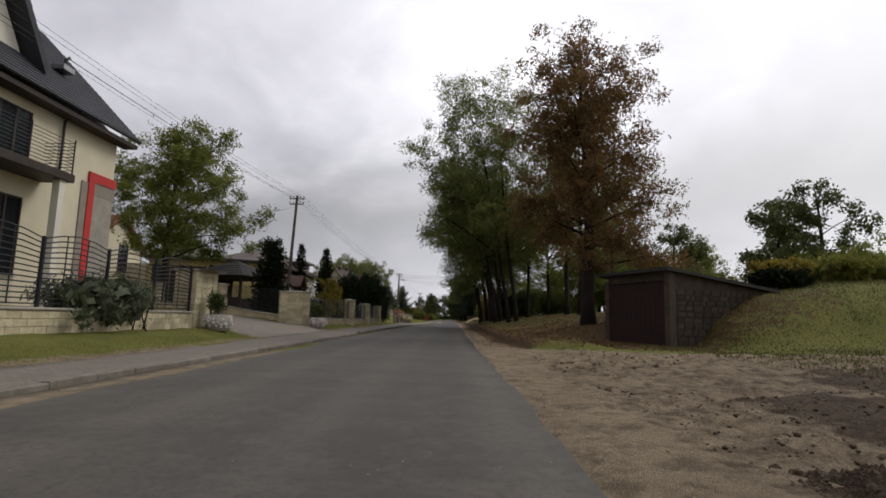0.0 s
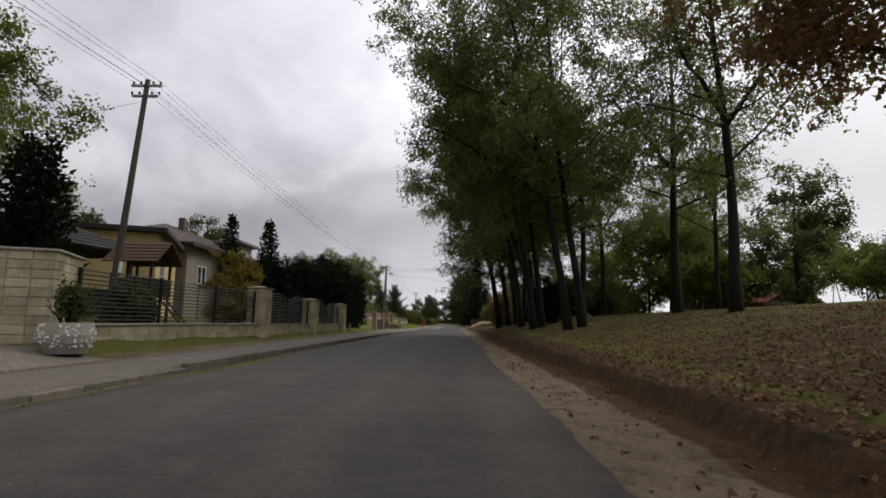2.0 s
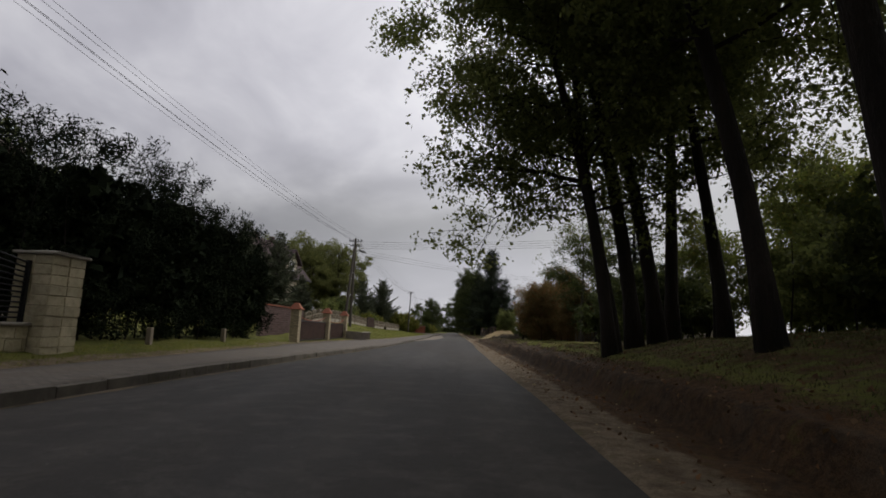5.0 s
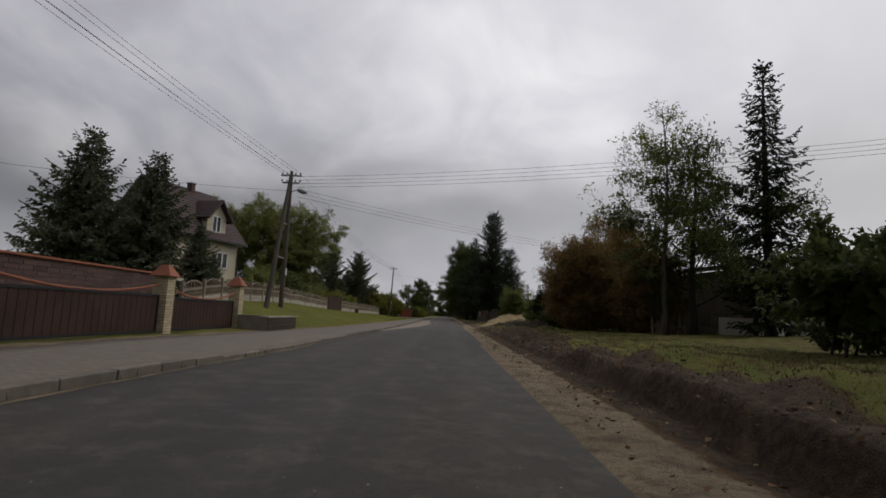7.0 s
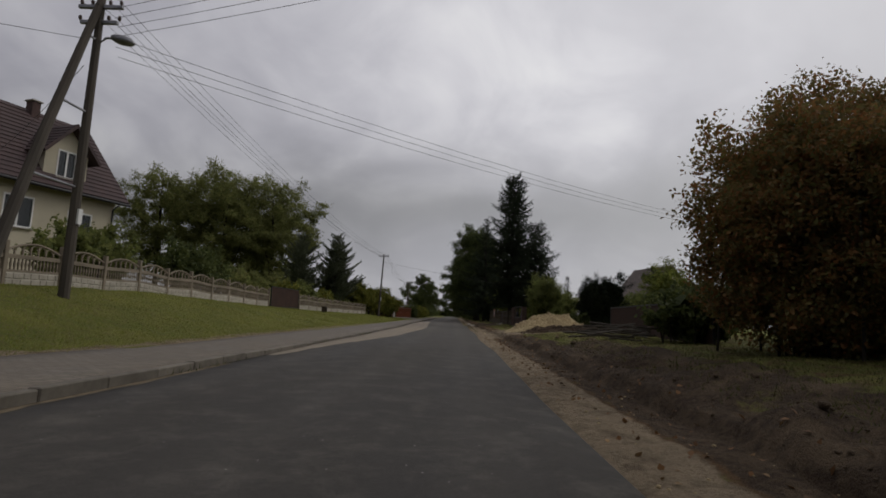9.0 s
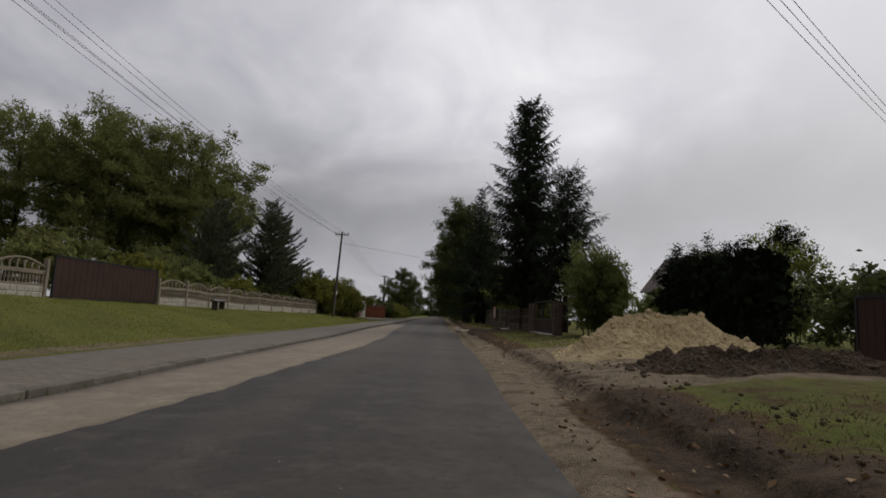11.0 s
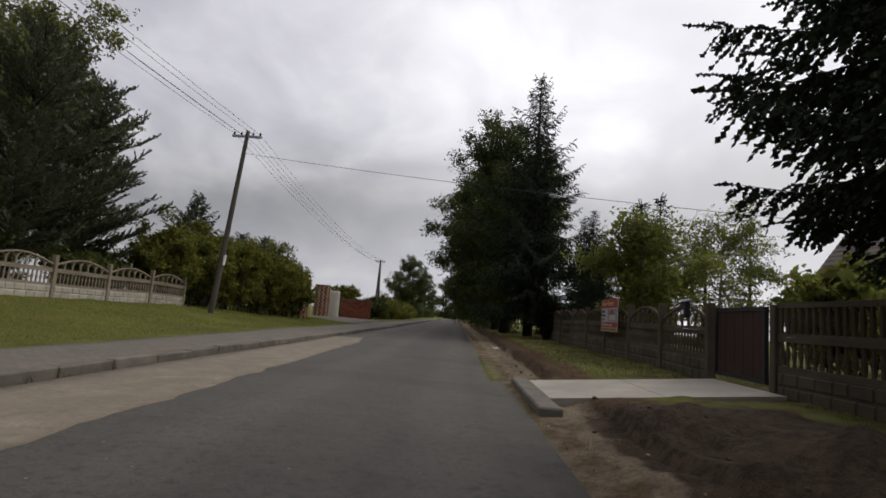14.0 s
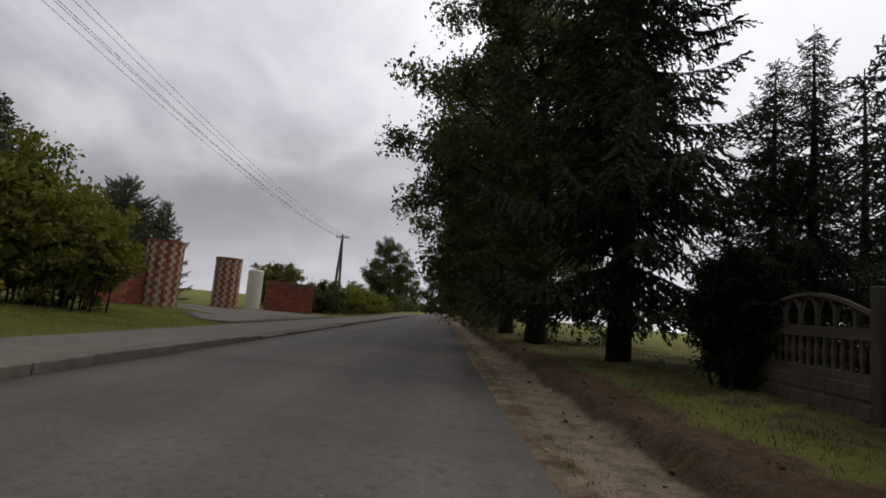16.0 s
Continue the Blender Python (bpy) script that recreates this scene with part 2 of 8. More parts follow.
def ground_mat():
    """Grass, bare sandy earth and leaf litter, laid by the sheet's own cover attribute: red sand, green litter, blue
    dug soil, darkened for the bank edge's shade.
    """
    m = Mat("verge_ground", 0.95, 0.0, 0.15)
    sep = m.n.new("ShaderNodeSeparateColor")
    m.l.new(m.attr("cover"), sep.inputs[0])
    g1 = m.noise(0.7, 5, 0.65)
    g2 = m.noise(9.0, 4, 0.7)
    g3 = m.noise(60.0, 3, 0.75)
    grass = m.mix(m.ramp(g1, [(0.35, 0.0), (0.65, 1.0)]), (0.12, 0.142, 0.026), (0.20, 0.20, 0.044))
    grass = m.mix(m.ramp(g2, [(0.46, 0.0), (0.68, 0.75)]), grass, (0.15, 0.112, 0.055))
    grass = m.mix(m.ramp(g3, [(0.42, 0.0), (0.72, 0.5)]), grass, (0.036, 0.042, 0.012))
    sand = m.mix(m.ramp(g1, [(0.35, 0.0), (0.7, 1.0)]), (0.30, 0.235, 0.155), (0.21, 0.16, 0.105))
    sand = m.mix(m.ramp(g2, [(0.5, 0.0), (0.72, 0.7)]), sand, (0.13, 0.10, 0.068))
    sand = m.mix(m.ramp(g3, [(0.4, 0.0), (0.75, 0.4)]), sand, (0.40, 0.33, 0.23))
    litter = m.mix(m.ramp(g2, [(0.4, 0.0), (0.65, 1.0)]), (0.088, 0.052, 0.026), (0.16, 0.092, 0.042))
    litter = m.mix(m.ramp(g3, [(0.45, 0.0), (0.7, 0.8)]), litter, (0.035, 0.026, 0.016))
    sand = m.mix(m.ramp(m.noise(2.3, 5, 0.75), [(0.47, 0.0), (0.62, 0.75)]), sand, (0.115, 0.083, 0.052))
    sand = m.mix(m.ramp(m.noise(26.0, 4, 0.8), [(0.52, 0.0), (0.66, 0.6)]), sand, (0.09, 0.066, 0.043))
    soil = m.mix(m.ramp(g2, [(0.4, 0.0), (0.65, 1.0)]), (0.052, 0.035, 0.022), (0.105, 0.074, 0.046))
    soil = m.mix(m.ramp(m.noise(1.6, 5, 0.7), [(0.5, 0.0), (0.65, 0.8)]), soil, (0.15, 0.108, 0.066))
    soil = m.mix(m.ramp(g3, [(0.45, 0.0), (0.72, 0.7)]), soil, (0.035, 0.025, 0.017))

    def edge(ch, spread):
        s = m.math("ADD", ch, m.math("MULTIPLY", m.math("SUBTRACT", m.noise(2.6, 5, 0.7), 0.5), spread))
        return m.ramp(s, [(0.42, 0.0), (0.58, 1.0)])
    c = m.mix(edge(sep.outputs[1], 0.9), grass, litter)
    c = m.mix(edge(sep.outputs[0], 0.7), c, sand)
    c = m.mix(edge(sep.outputs[2], 0.7), c, soil)
    m.color(c)
    h = m.math("ADD", m.math("MULTIPLY", g2, 0.6), m.math("MULTIPLY", g3, 0.5))
    m.bump(h, 1.0, 0.09)
    return m.m


M_GROUND = ground_mat()
M_BARK = two_tone("dark_bark", (0.032, 0.025, 0.019), (0.016, 0.013, 0.011), 2.0, 14, 0.95, 1.0, 0.06, False, stretch=(1, 1, 0.25))
M_BARK_PALE = two_tone("grey_bark", (0.12, 0.105, 0.085), (0.06, 0.052, 0.043), 2.5, 14, 0.95, 0.9, 0.04, False, stretch=(1, 1, 0.3))
M_LEAF_GREEN = leaf_mat("robinia_leaf", [(0.10, 0.12, 0.038), (0.145, 0.165, 0.05), (0.205, 0.22, 0.066), (0.125, 0.145, 0.045)], 0.6)
M_LEAF_DARK = leaf_mat("lime_leaf", [(0.052, 0.068, 0.024), (0.076, 0.095, 0.03), (0.11, 0.125, 0.038)], 0.4)
M_LEAF_BROWN = leaf_mat("chestnut_leaf", [(0.145, 0.078, 0.038), (0.195, 0.102, 0.044), (0.26, 0.145, 0.058), (0.125, 0.092, 0.038), (0.11, 0.11, 0.038)], 0.55)
M_LEAF_YOUNG = leaf_mat("garden_leaf", [(0.125, 0.155, 0.034), (0.18, 0.205, 0.045), (0.11, 0.135, 0.034), (0.24, 0.21, 0.05)], 0.68)
M_LEAF_HEDGE = leaf_mat("forsythia_leaf", [(0.12, 0.145, 0.028), (0.175, 0.185, 0.034), (0.24, 0.21, 0.04), (0.09, 0.115, 0.028)], 0.4)
M_LEAF_RED = leaf_mat("autumn_bush_leaf", [(0.12, 0.11, 0.042), (0.18, 0.135, 0.05), (0.27, 0.12, 0.045), (0.145, 0.155, 0.048)], 0.42)
M_LEAF_YELLOW = leaf_mat("yellow_leaf", [(0.22, 0.17, 0.03), (0.30, 0.22, 0.035), (0.14, 0.14, 0.03)], 0.4)
M_LEAF_OLIVE = leaf_mat("oak_leaf", [(0.12, 0.14, 0.046), (0.165, 0.18, 0.058), (0.22, 0.22, 0.075), (0.14, 0.15, 0.05)], 0.6)
M_NEEDLE = leaf_mat("spruce_needle", [(0.020, 0.027, 0.017), (0.030, 0.040, 0.022), (0.042, 0.052, 0.028)], 0.12, 0.85, 0.1)
M_NEEDLE_BLUE = leaf_mat("pine_needle", [(0.062, 0.076, 0.046), (0.092, 0.106, 0.062), (0.118, 0.13, 0.074)], 0.2)
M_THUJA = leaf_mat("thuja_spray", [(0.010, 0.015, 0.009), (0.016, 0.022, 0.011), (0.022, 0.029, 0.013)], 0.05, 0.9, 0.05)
M_GRASS = leaf_mat("grass_blade", [(0.14, 0.18, 0.026), (0.195, 0.23, 0.036), (0.25, 0.25, 0.055), (0.32, 0.27, 0.10)], 0.4)
# worn, duller grass, with the shade under the trees put into its colour
M_GRASS_DULL_SHADED = leaf_mat("dull_shaded_grass_blade", [(0.06, 0.072, 0.022), (0.085, 0.098, 0.028), (0.125, 0.115, 0.042), (0.17, 0.135, 0.065)], 0.25)
M_DEADLEAF = leaf_mat("fallen_leaf", [(0.15, 0.078, 0.036), (0.21, 0.11, 0.046), (0.10, 0.055, 0.028), (0.28, 0.18, 0.085)], 0.15)

# ---------------- building helpers ----------------
RNG = np.random.default_rng(7)


def thing(name, m, label, category, group="", kind=""):
    ob = new(name)
    ob.empty_display_size = 0.2
    ob.matrix_world = m
    return tagged(ob, label, category, group, kind)


def part(name, bm, material, parent=None, label="", smooth=False):
    me = bpy.data.meshes.new(name)
    bm.normal_update()
    bm.to_mesh(me)
    bm.free()
    me.materials.append(material)
    if smooth:
        me.shade_smooth()
    ob = new(name, me)
    if parent is not None:
        ob.parent = parent
    if label:
        ob["label"] = label
    return ob


def shared(name, me, parent, m):
    """Another piece on a mesh that is already there."""
    ob = new(name, me)
    ob.parent = parent
    ob.matrix_basis = m
    return ob


def arrays(name, verts, quads, material, parent=None, label="", tris=False, smooth=False):
    """A mesh from numpy arrays of corners and faces."""
    k = 3 if tris else 4
    verts, quads = np.asarray(verts, np.float32).reshape(-1, 3), np.asarray(quads, np.int32).reshape(-1, k)
    me = bpy.data.meshes.new(name)
    me.vertices.add(len(verts))
    me.vertices.foreach_set("co", verts.ravel())
    me.loops.add(quads.size)
    me.loops.foreach_set("vertex_index", quads.ravel())
    me.polygons.add(len(quads))
    me.polygons.foreach_set("loop_start", np.arange(0, quads.size, k, dtype=np.int32))
    me.polygons.foreach_set("loop_total", np.full(len(quads), k, np.int32))
    me.update(calc_edges=True)
    me.materials.append(material)
    if smooth:
        me.shade_smooth()
    ob = new(name, me)
    if parent is not None:
        ob.parent = parent
    if label:
        ob["label"] = label
    return ob


def add_box(bm, lo, hi, bevel=0.0):
    r = bmesh.ops.create_cube(bm, size=1.0)
    c, s = (Vector(lo) + Vector(hi)) / 2, Vector(hi) - Vector(lo)
    for v in r["verts"]:
        v.co = Vector((v.co.x * s.x, v.co.y * s.y, v.co.z * s.z)) + c
    if bevel:
        edges = list({e for v in r["verts"] for e in v.link_edges})
        bmesh.ops.bevel(bm, geom=edges, offset=bevel, segments=1, affect="EDGES")
    return bm


def box(lo, hi, bevel=0.0):
    return add_box(bmesh.new(), lo, hi, bevel)


def add_prism(bm, outline, y0, y1, axis="y"):
    """An outline in x and z drawn out along y (or, for axis x, an outline in y and z along x)."""
    def put(p, q):
        return (p[0], q, p[1]) if axis == "y" else (q, p[0], p[1])
    a = [bm.verts.new(put(p, y0)) for p in outline]
    b = [bm.verts.new(put(p, y1)) for p in outline]
    n = len(outline)
    bm.faces.new(a)
    bm.faces.new(b[::-1])
    for i in range(n):
        bm.faces.new((a[i], b[i], b[(i + 1) % n], a[(i + 1) % n]))
    bmesh.ops.recalc_face_normals(bm, faces=bm.faces)
    return bm


def add_tube(bm, pts, radii, sides=8, cap=True):
    """A tapered tube through points."""
    pts = [Vector(p) for p in pts]
    rings = []
    for i, p in enumerate(pts):
        d = (pts[min(i + 1, len(pts) - 1)] - pts[max(i - 1, 0)]).normalized()
        ref = Vector((1, 0, 0)) if abs(d.x) < 0.8 else Vector((0, 1, 0))
        u = d.cross(ref).normalized()
        w = d.cross(u)
        r = radii[i] if hasattr(radii, "__len__") else radii
        rings.append([bm.verts.new(p + r * (math.cos(a) * u + math.sin(a) * w)) for a in (2 * math.pi * k / sides for k in range(sides))])
    for a, b in zip(rings, rings[1:]):
        for k in range(sides):
            bm.faces.new((a[k], a[(k + 1) % sides], b[(k + 1) % sides], b[k]))
    if cap:
        bm.faces.new(rings[0][::-1])
        bm.faces.new(rings[-1])
    return bm


def tube(pts, radii, sides=8):
    return add_tube(bmesh.new(), pts, radii, sides)


def smooth_step(a, b, v):
    t = np.clip((v - a) / (b - a), 0, 1)
    return t * t * (3 - 2 * t)


# ---------------- lie of the land ----------------


def kerb_x(y):
    return np.interp(y, [-40, 35, 50, 60, 66, 72, 80, 92, 122, 130, 136, 144, 150, 300], [-4.1, -4.1, -3.95, -3.8, -3.45, -3.0, -2.68, -2.38, -2.25, -2.4, -2.55, -2.45, -2.35, -2.35])


def walk_x(y):
    """Outer edge of the pavement."""
    return np.interp(y, [-40, 12, 20, 60, 72, 78, 92, 96, 140, 148, 158, 240], [-5.6, -5.6, -6.0, -6.0, -6.2, -6.3, -5.0, -4.5, -4.3, -4.5, -4.3, -4.3])


def fence_z(y):
    return np.interp(y, [-40, 20, 36, 44, 62, 70, 80, 88, 94, 104, 118, 130, 150, 162, 175, 240], [0.42, 0.42, 0.38, 0.32, 0.32, 0.3, 0.2, 0.45, 1.2, 1.3, 0.95, 0.75, 0.58, 0.25, 0.15, 0.1])


def road_x(y):
    return 2.35 + 0.33 * smooth_step(25, 50, y) + 0.17 * smooth_step(62, 110, y) - 0.2 * smooth_step(128, 152, y)


def bank_x(y):
    return np.interp(y, [-40, 15.3, 17.3, 19, 24, 34, 95, 120, 140, 150, 300], [14, 12, 7.0, 4.3, 3.75, 3.8, 3.95, 3.7, 3.45, 3.45, 3.4])


def drive_z(x):
    """The driveway climbs from the pavement to the yard."""
    return np.interp(-x, [5.0, 6.02, 7.3, 14.0, 17.0, 30.0], [0.104, 0.106, 0.34, 0.96, 1.1, 1.2])


def wave(x, y, f, s):
    """Cheap smooth noise, about -1 to 1."""
    return (np.sin(f * x + 1.3 * s + 2.1 * np.sin(0.7 * f * y + s)) + np.sin(0.83 * f * y - 0.7 * s + 1.7 * np.sin(0.61 * f * x + 2 * s))) * 0.5


def land_z(x, y):
    x, y = np.asarray(x, float), np.asarray(y, float)
    # left
    kx, wx, fz = kerb_x(y), walk_x(y), fence_z(y)
    fx = np.interp(y, [18, 32, 40, 74.9, 75.1], [-8.2, -7.6, -7.2, -7.2, -10.3])
    left = np.where(x > wx + 0.25, -0.14, 0.10 + (fz - 0.10) * smooth_step(0, 1, np.clip((wx - x) / (wx - fx), 0, 1)))
    left = np.where(x < fx, fz + np.clip((fx - x) * 0.02, 0, 0.5), left)
    left = left + smooth_step(17, 21, y) * (1 - smooth_step(50, 62, y)) * np.clip(drive_z(x) - 0.42, 0, 1) * (x < fx)
    # right
    rx, bx = road_x(y), bank_x(y)
    step = np.interp(y, [-40, 16, 20, 40, 62, 78.5, 80.5, 90, 100, 124, 150, 300], [0.1, 0.1, 0.22, 0.33, 0.36, 0.38, 0.14, 0.16, 0.16, 0.11, 0.2, 0.1])
    at6 = np.interp(y, [-40, 8, 24, 34, 58, 66, 74, 110, 122, 160, 300], [0.1, 0.1, 0.42, 0.75, 1.1, 0.9, 0.55, 0.42, 0.34, 0.34, 0.2])
    at11 = np.interp(y, [-40, 8, 18, 21, 28, 40, 58, 68, 76, 110, 122, 300], [0.15, 0.3, 0.35, 0.7, 1.45, 1.6, 1.6, 1.2, 0.7, 0.5, 0.4, 0.3])
    at26 = np.interp(y, [-40, 8, 18, 28, 60, 76, 110, 122, 300], [0.8, 1.8, 2.6, 2.9, 2.6, 1.5, 0.8, 0.5, 0.4])
    d = x - bx
    slope = np.where(x < 6.5, step + (at6 - step) * np.clip(d / np.maximum(6.5 - bx, 0.3), 0, 1), 0)
    slope = np.where(x >= 6.5, at6 + (at11 - at6) * np.clip((x - 6.5) / 4.5, 0, 1), slope)
    slope = np.where(x >= 11, at11 + (at26 - at11) * np.clip((x - 11) / 15, 0, 1), slope)
    openness = smooth_step(16.2, 19.2, y)
    sand_flat = -0.02 + 0.10 * np.clip((x - 4) / 6, 0, 1) + (at11 - 0.1) * smooth_step(9, 16, x)
    right = np.where(d < 0, -0.03, slope * smooth_step(-0.02 + 0.1 * wave(y, y, 1.3, 2.0), 0.2 + 0.1 * wave(y, y, 1.3, 2.0), d) - 0.03)
    right = np.where(x > 3.0, openness * right + (1 - openness) * sand_flat, -0.03)
    z = np.where(x < kx, left, np.where(x > rx - 0.15, right, -0.08))
    # roughness away from the made surfaces
    rough = np.where(x < kx, smooth_step(0.1, 0.8, wx - x), smooth_step(0.25, 1.2, x - rx))
    near = (np.abs(x) < 40)
    z = z + rough * near * (0.035 * wave(x, y, 1.9, 1.0) + 0.018 * wave(x, y, 5.3, 2.0) + 0.010 * wave(x, y, 13.0, 4.0))
    # dug earth along the right verge
    dug = smooth_step(0.0, 0.5, d) * (1 - smooth_step(1.4, 2.6, d)) * np.interp(y, [60, 66, 72, 100, 108, 114], [0, 0.5, 1, 1, 0.4, 0])
    z = z + dug * (0.05 + 0.12 * wave(x, y, 2.3, 5.0) + 0.07 * wave(x, y, 6.0, 6.0) + 0.03 * wave(x, y, 14.0, 3.0))
    lump = smooth_step(0.0, 0.4, x - rx - 0.15) * (1 - smooth_step(1.2, 2.2, d)) * smooth_step(19, 24, y)
    z = z + lump * (0.016 * wave(x, y, 6.0, 3.0) + 0.014 * wave(x, y, 14.0, 7.0))
    # beds of the paved entrance and of the slab path
    z = np.where((y > 19.9) & (y < 30.9 + np.clip(-8.0 - x, 0, 6.6) * 0.68) & (x < wx + 0.3) & (x > -29.8), np.minimum(z, drive_z(x) - 0.14), z)
    z = np.where((y > 135.9) & (y < 138.5) & (x > 2.3) & (x < 6.5), np.minimum(z, 0.085 * (x - 2.9) - 0.03), z)
    spoil = smooth_step(2.9, 3.3, x) * (1 - smooth_step(5.0, 6.0, x)) * smooth_step(129.5, 132, y) * (1 - smooth_step(134.6, 135.5, y))
    z = z + spoil * (0.07 + 0.10 * wave(x, y, 3.3, 2.0) + 0.05 * wave(x, y, 8.0, 5.0))
    # the slope into which the shed is dug
    z = z + 1.1 * smooth_step(11.0, 15.2, x) * smooth_step(16.0, 21.5, y) * (1 - smooth_step(26, 36, y)) * (1 - smooth_step(20, 28, x))
    # the levelled forecourt of the shed
    z = z * (1 - 0.86 * smooth_step(6.0, 7.8, x) * (1 - smooth_step(24.0, 25.8, y)) * (1 - smooth_step(11.2, 12.6, x)) * smooth_step(15, 17, y))
    ruts = (1 - smooth_step(15, 18, y)) * smooth_step(3.2, 4.5, x) * (1 - smooth_step(12, 15, x))
    z = z + ruts * (0.05 * wave(x, y * 2.2, 2.6, 3.0) + 0.045 * wave(x, y, 7.5, 8.0) + 0.025 * wave(x, y, 17.0, 2.0))
    # tyre tracks that swing off the road on to the sand
    z = z + ruts * 0.028 * np.sin(7.5 * (y - 0.32 * x + 0.25 * wave(x, y, 0.7, 2.0))) * smooth_step(-0.4, 0.3, wave(x, y, 0.5, 6.0))
    return z


def zat(x, y):
    return float(land_z(np.array([x]), np.array([y]))[0])


def grid_lines(lo, hi, step, reach):
    a = list(np.arange(lo, hi + 1e-6, step))
    d, g = step, []
    v = a[-1]
    while v < reach:
        d *= 1.5
        v += d
        g.append(v)
    d, h = step, []
    v = a[0]
    while v > -reach:
        d *= 1.5
        v -= d
        h.append(v)
    return np.array(h[::-1] + a + g)


gx, gy = grid_lines(-13, 15, 0.22, 1500), grid_lines(-6, 178, 0.3, 2000)
gx = np.unique(np.concatenate([gx, np.arange(3.2, 5.6, 0.08)]))
GX, GY = np.meshgrid(gx, gy)
GZ = land_z(GX, GY)
far_out = np.maximum(np.abs(GX) - 60, 0) + np.maximum(GY - 260, 0)
GZ = np.where(far_out > 0, GZ * np.exp(-far_out / 200), GZ)
nx, ny = len(gx), len(gy)
idx = np.arange(nx * ny).reshape(ny, nx)
ground = arrays("ground", np.stack([GX, GY, GZ], -1), np.stack([idx[:-1, :-1], idx[:-1, 1:], idx[1:, 1:], idx[1:, :-1]], -1), M_GROUND, smooth=True)
tagged(ground, "grass verges, bare sandy shoulder and leaf-strewn bank", "ground", kind="structure")
# cover: sand, litter, soil
rx, bx, kx, wx = road_x(GY), bank_x(GY), kerb_x(GY), walk_x(GY)
lip = np.interp(GY, [16, 20, 60, 75, 110, 116], [0, 0.5, 0.5, 0.55, 0.55, 0])
sand = (GX > rx - 0.3) * (1 - smooth_step(-0.15 - lip, 0.35 - lip, GX - bx)) * np.interp(GY, [-40, 20, 30, 50, 66, 72, 300], [1, 0.9, 0.66, 0.56, 0.62, 0.85, 0.8])
sand = np.maximum(sand, (GX > 2.2) * (1 - smooth_step(15.6, 17.6, GY + 0.25 * (GX - 6))) * (1 - smooth_step(12, 20, GX)))
sand = np.maximum(sand, ((GX > 3.2) & (GX < 11)) * smooth_step(108, 111, GY) * (1 - smooth_step(117, 119.5, GY)))
sand = np.maximum(sand, 0.62 * (np.abs(GX - wx + 0.15) < 0.3))
grassy = (1 - smooth_step(0.2, 0.5, GX - rx)) * smooth_step(118, 128, GY)
sand = sand * (1 - 0.38 * grassy)
litter = np.interp(GY, [16.5, 19, 24, 34, 50, 62, 70, 170, 200], [0, 0.5, 0.62, 0.5, 0.52, 0.5, 0.46, 0.46, 0]) * smooth_step(0.3, 1.5, GX - bx) * (1 - smooth_step(14, 24, GX))
litter = np.maximum(litter, 0.66 * (GX > rx - 0.1) * (1 - smooth_step(0.5, 1.5, GX - bx)) * smooth_step(17, 20, GY))
soil = smooth_step(-0.1 - lip, 0.3 - lip, GX - bx) * (1 - smooth_step(0.4, 1.3, GX - bx)) * np.interp(GY, [55, 66, 72, 102, 110, 116, 160, 170], [0.35, 0.6, 0.8, 0.8, 0.5, 0.28, 0.42, 0.2])
soil = np.maximum(soil, smooth_step(0.0, 0.5, GX - bx) * (1 - smooth_step(1.6, 3.0, GX - bx)) * np.interp(GY, [80, 84, 100, 106], [0, 0.62, 0.62, 0]))
soil = np.maximum(soil, 0.8 * smooth_step(3.0, 3.5, GX) * (1 - smooth_step(5.2, 6.2, GX)) * smooth_step(129, 131.5, GY) * (1 - smooth_step(134.8, 135.8, GY)))
# dark soil along the bank's edge, standing in for its shadowed upright face
soil = np.maximum(soil, smooth_step(-0.12, 0.1, GX - bx) * (1 - smooth_step(0.3, 0.6, GX - bx)) * 0.5 * smooth_step(17, 20, GY))
soil = np.maximum(soil, 0.44 * smooth_step(-0.75, -0.35, GX - bx) * (1 - smooth_step(0.0, 0.3, GX - bx)) * smooth_step(17, 20, GY) * (1 - smooth_step(60, 66, GY)))
soil = np.maximum(soil, 0.45 * (GX > 3.4) * (GX < 12) * (1 - smooth_step(13, 17, GY)))
rut = 0.5 + 0.5 * np.sin(7.5 * (GY - 0.32 * GX + 0.25 * wave(GX, GY, 0.7, 2.0)))
soil = np.maximum(soil, smooth_step(4, 6, GX) * (1 - smooth_step(10, 12, GX)) * (1 - smooth_step(10, 13.5, GY)) * (0.30 + 0.36 * smooth_step(-0.3, 0.5, wave(GX, GY, 0.8, 3.0)) + 0.22 * rut))
cover = ground.data.color_attributes.new("cover", "FLOAT_COLOR", "POINT")
cover.data.foreach_set("color", np.stack([sand, litter, soil, np.ones_like(sand)], -1).astype(np.float32).ravel())


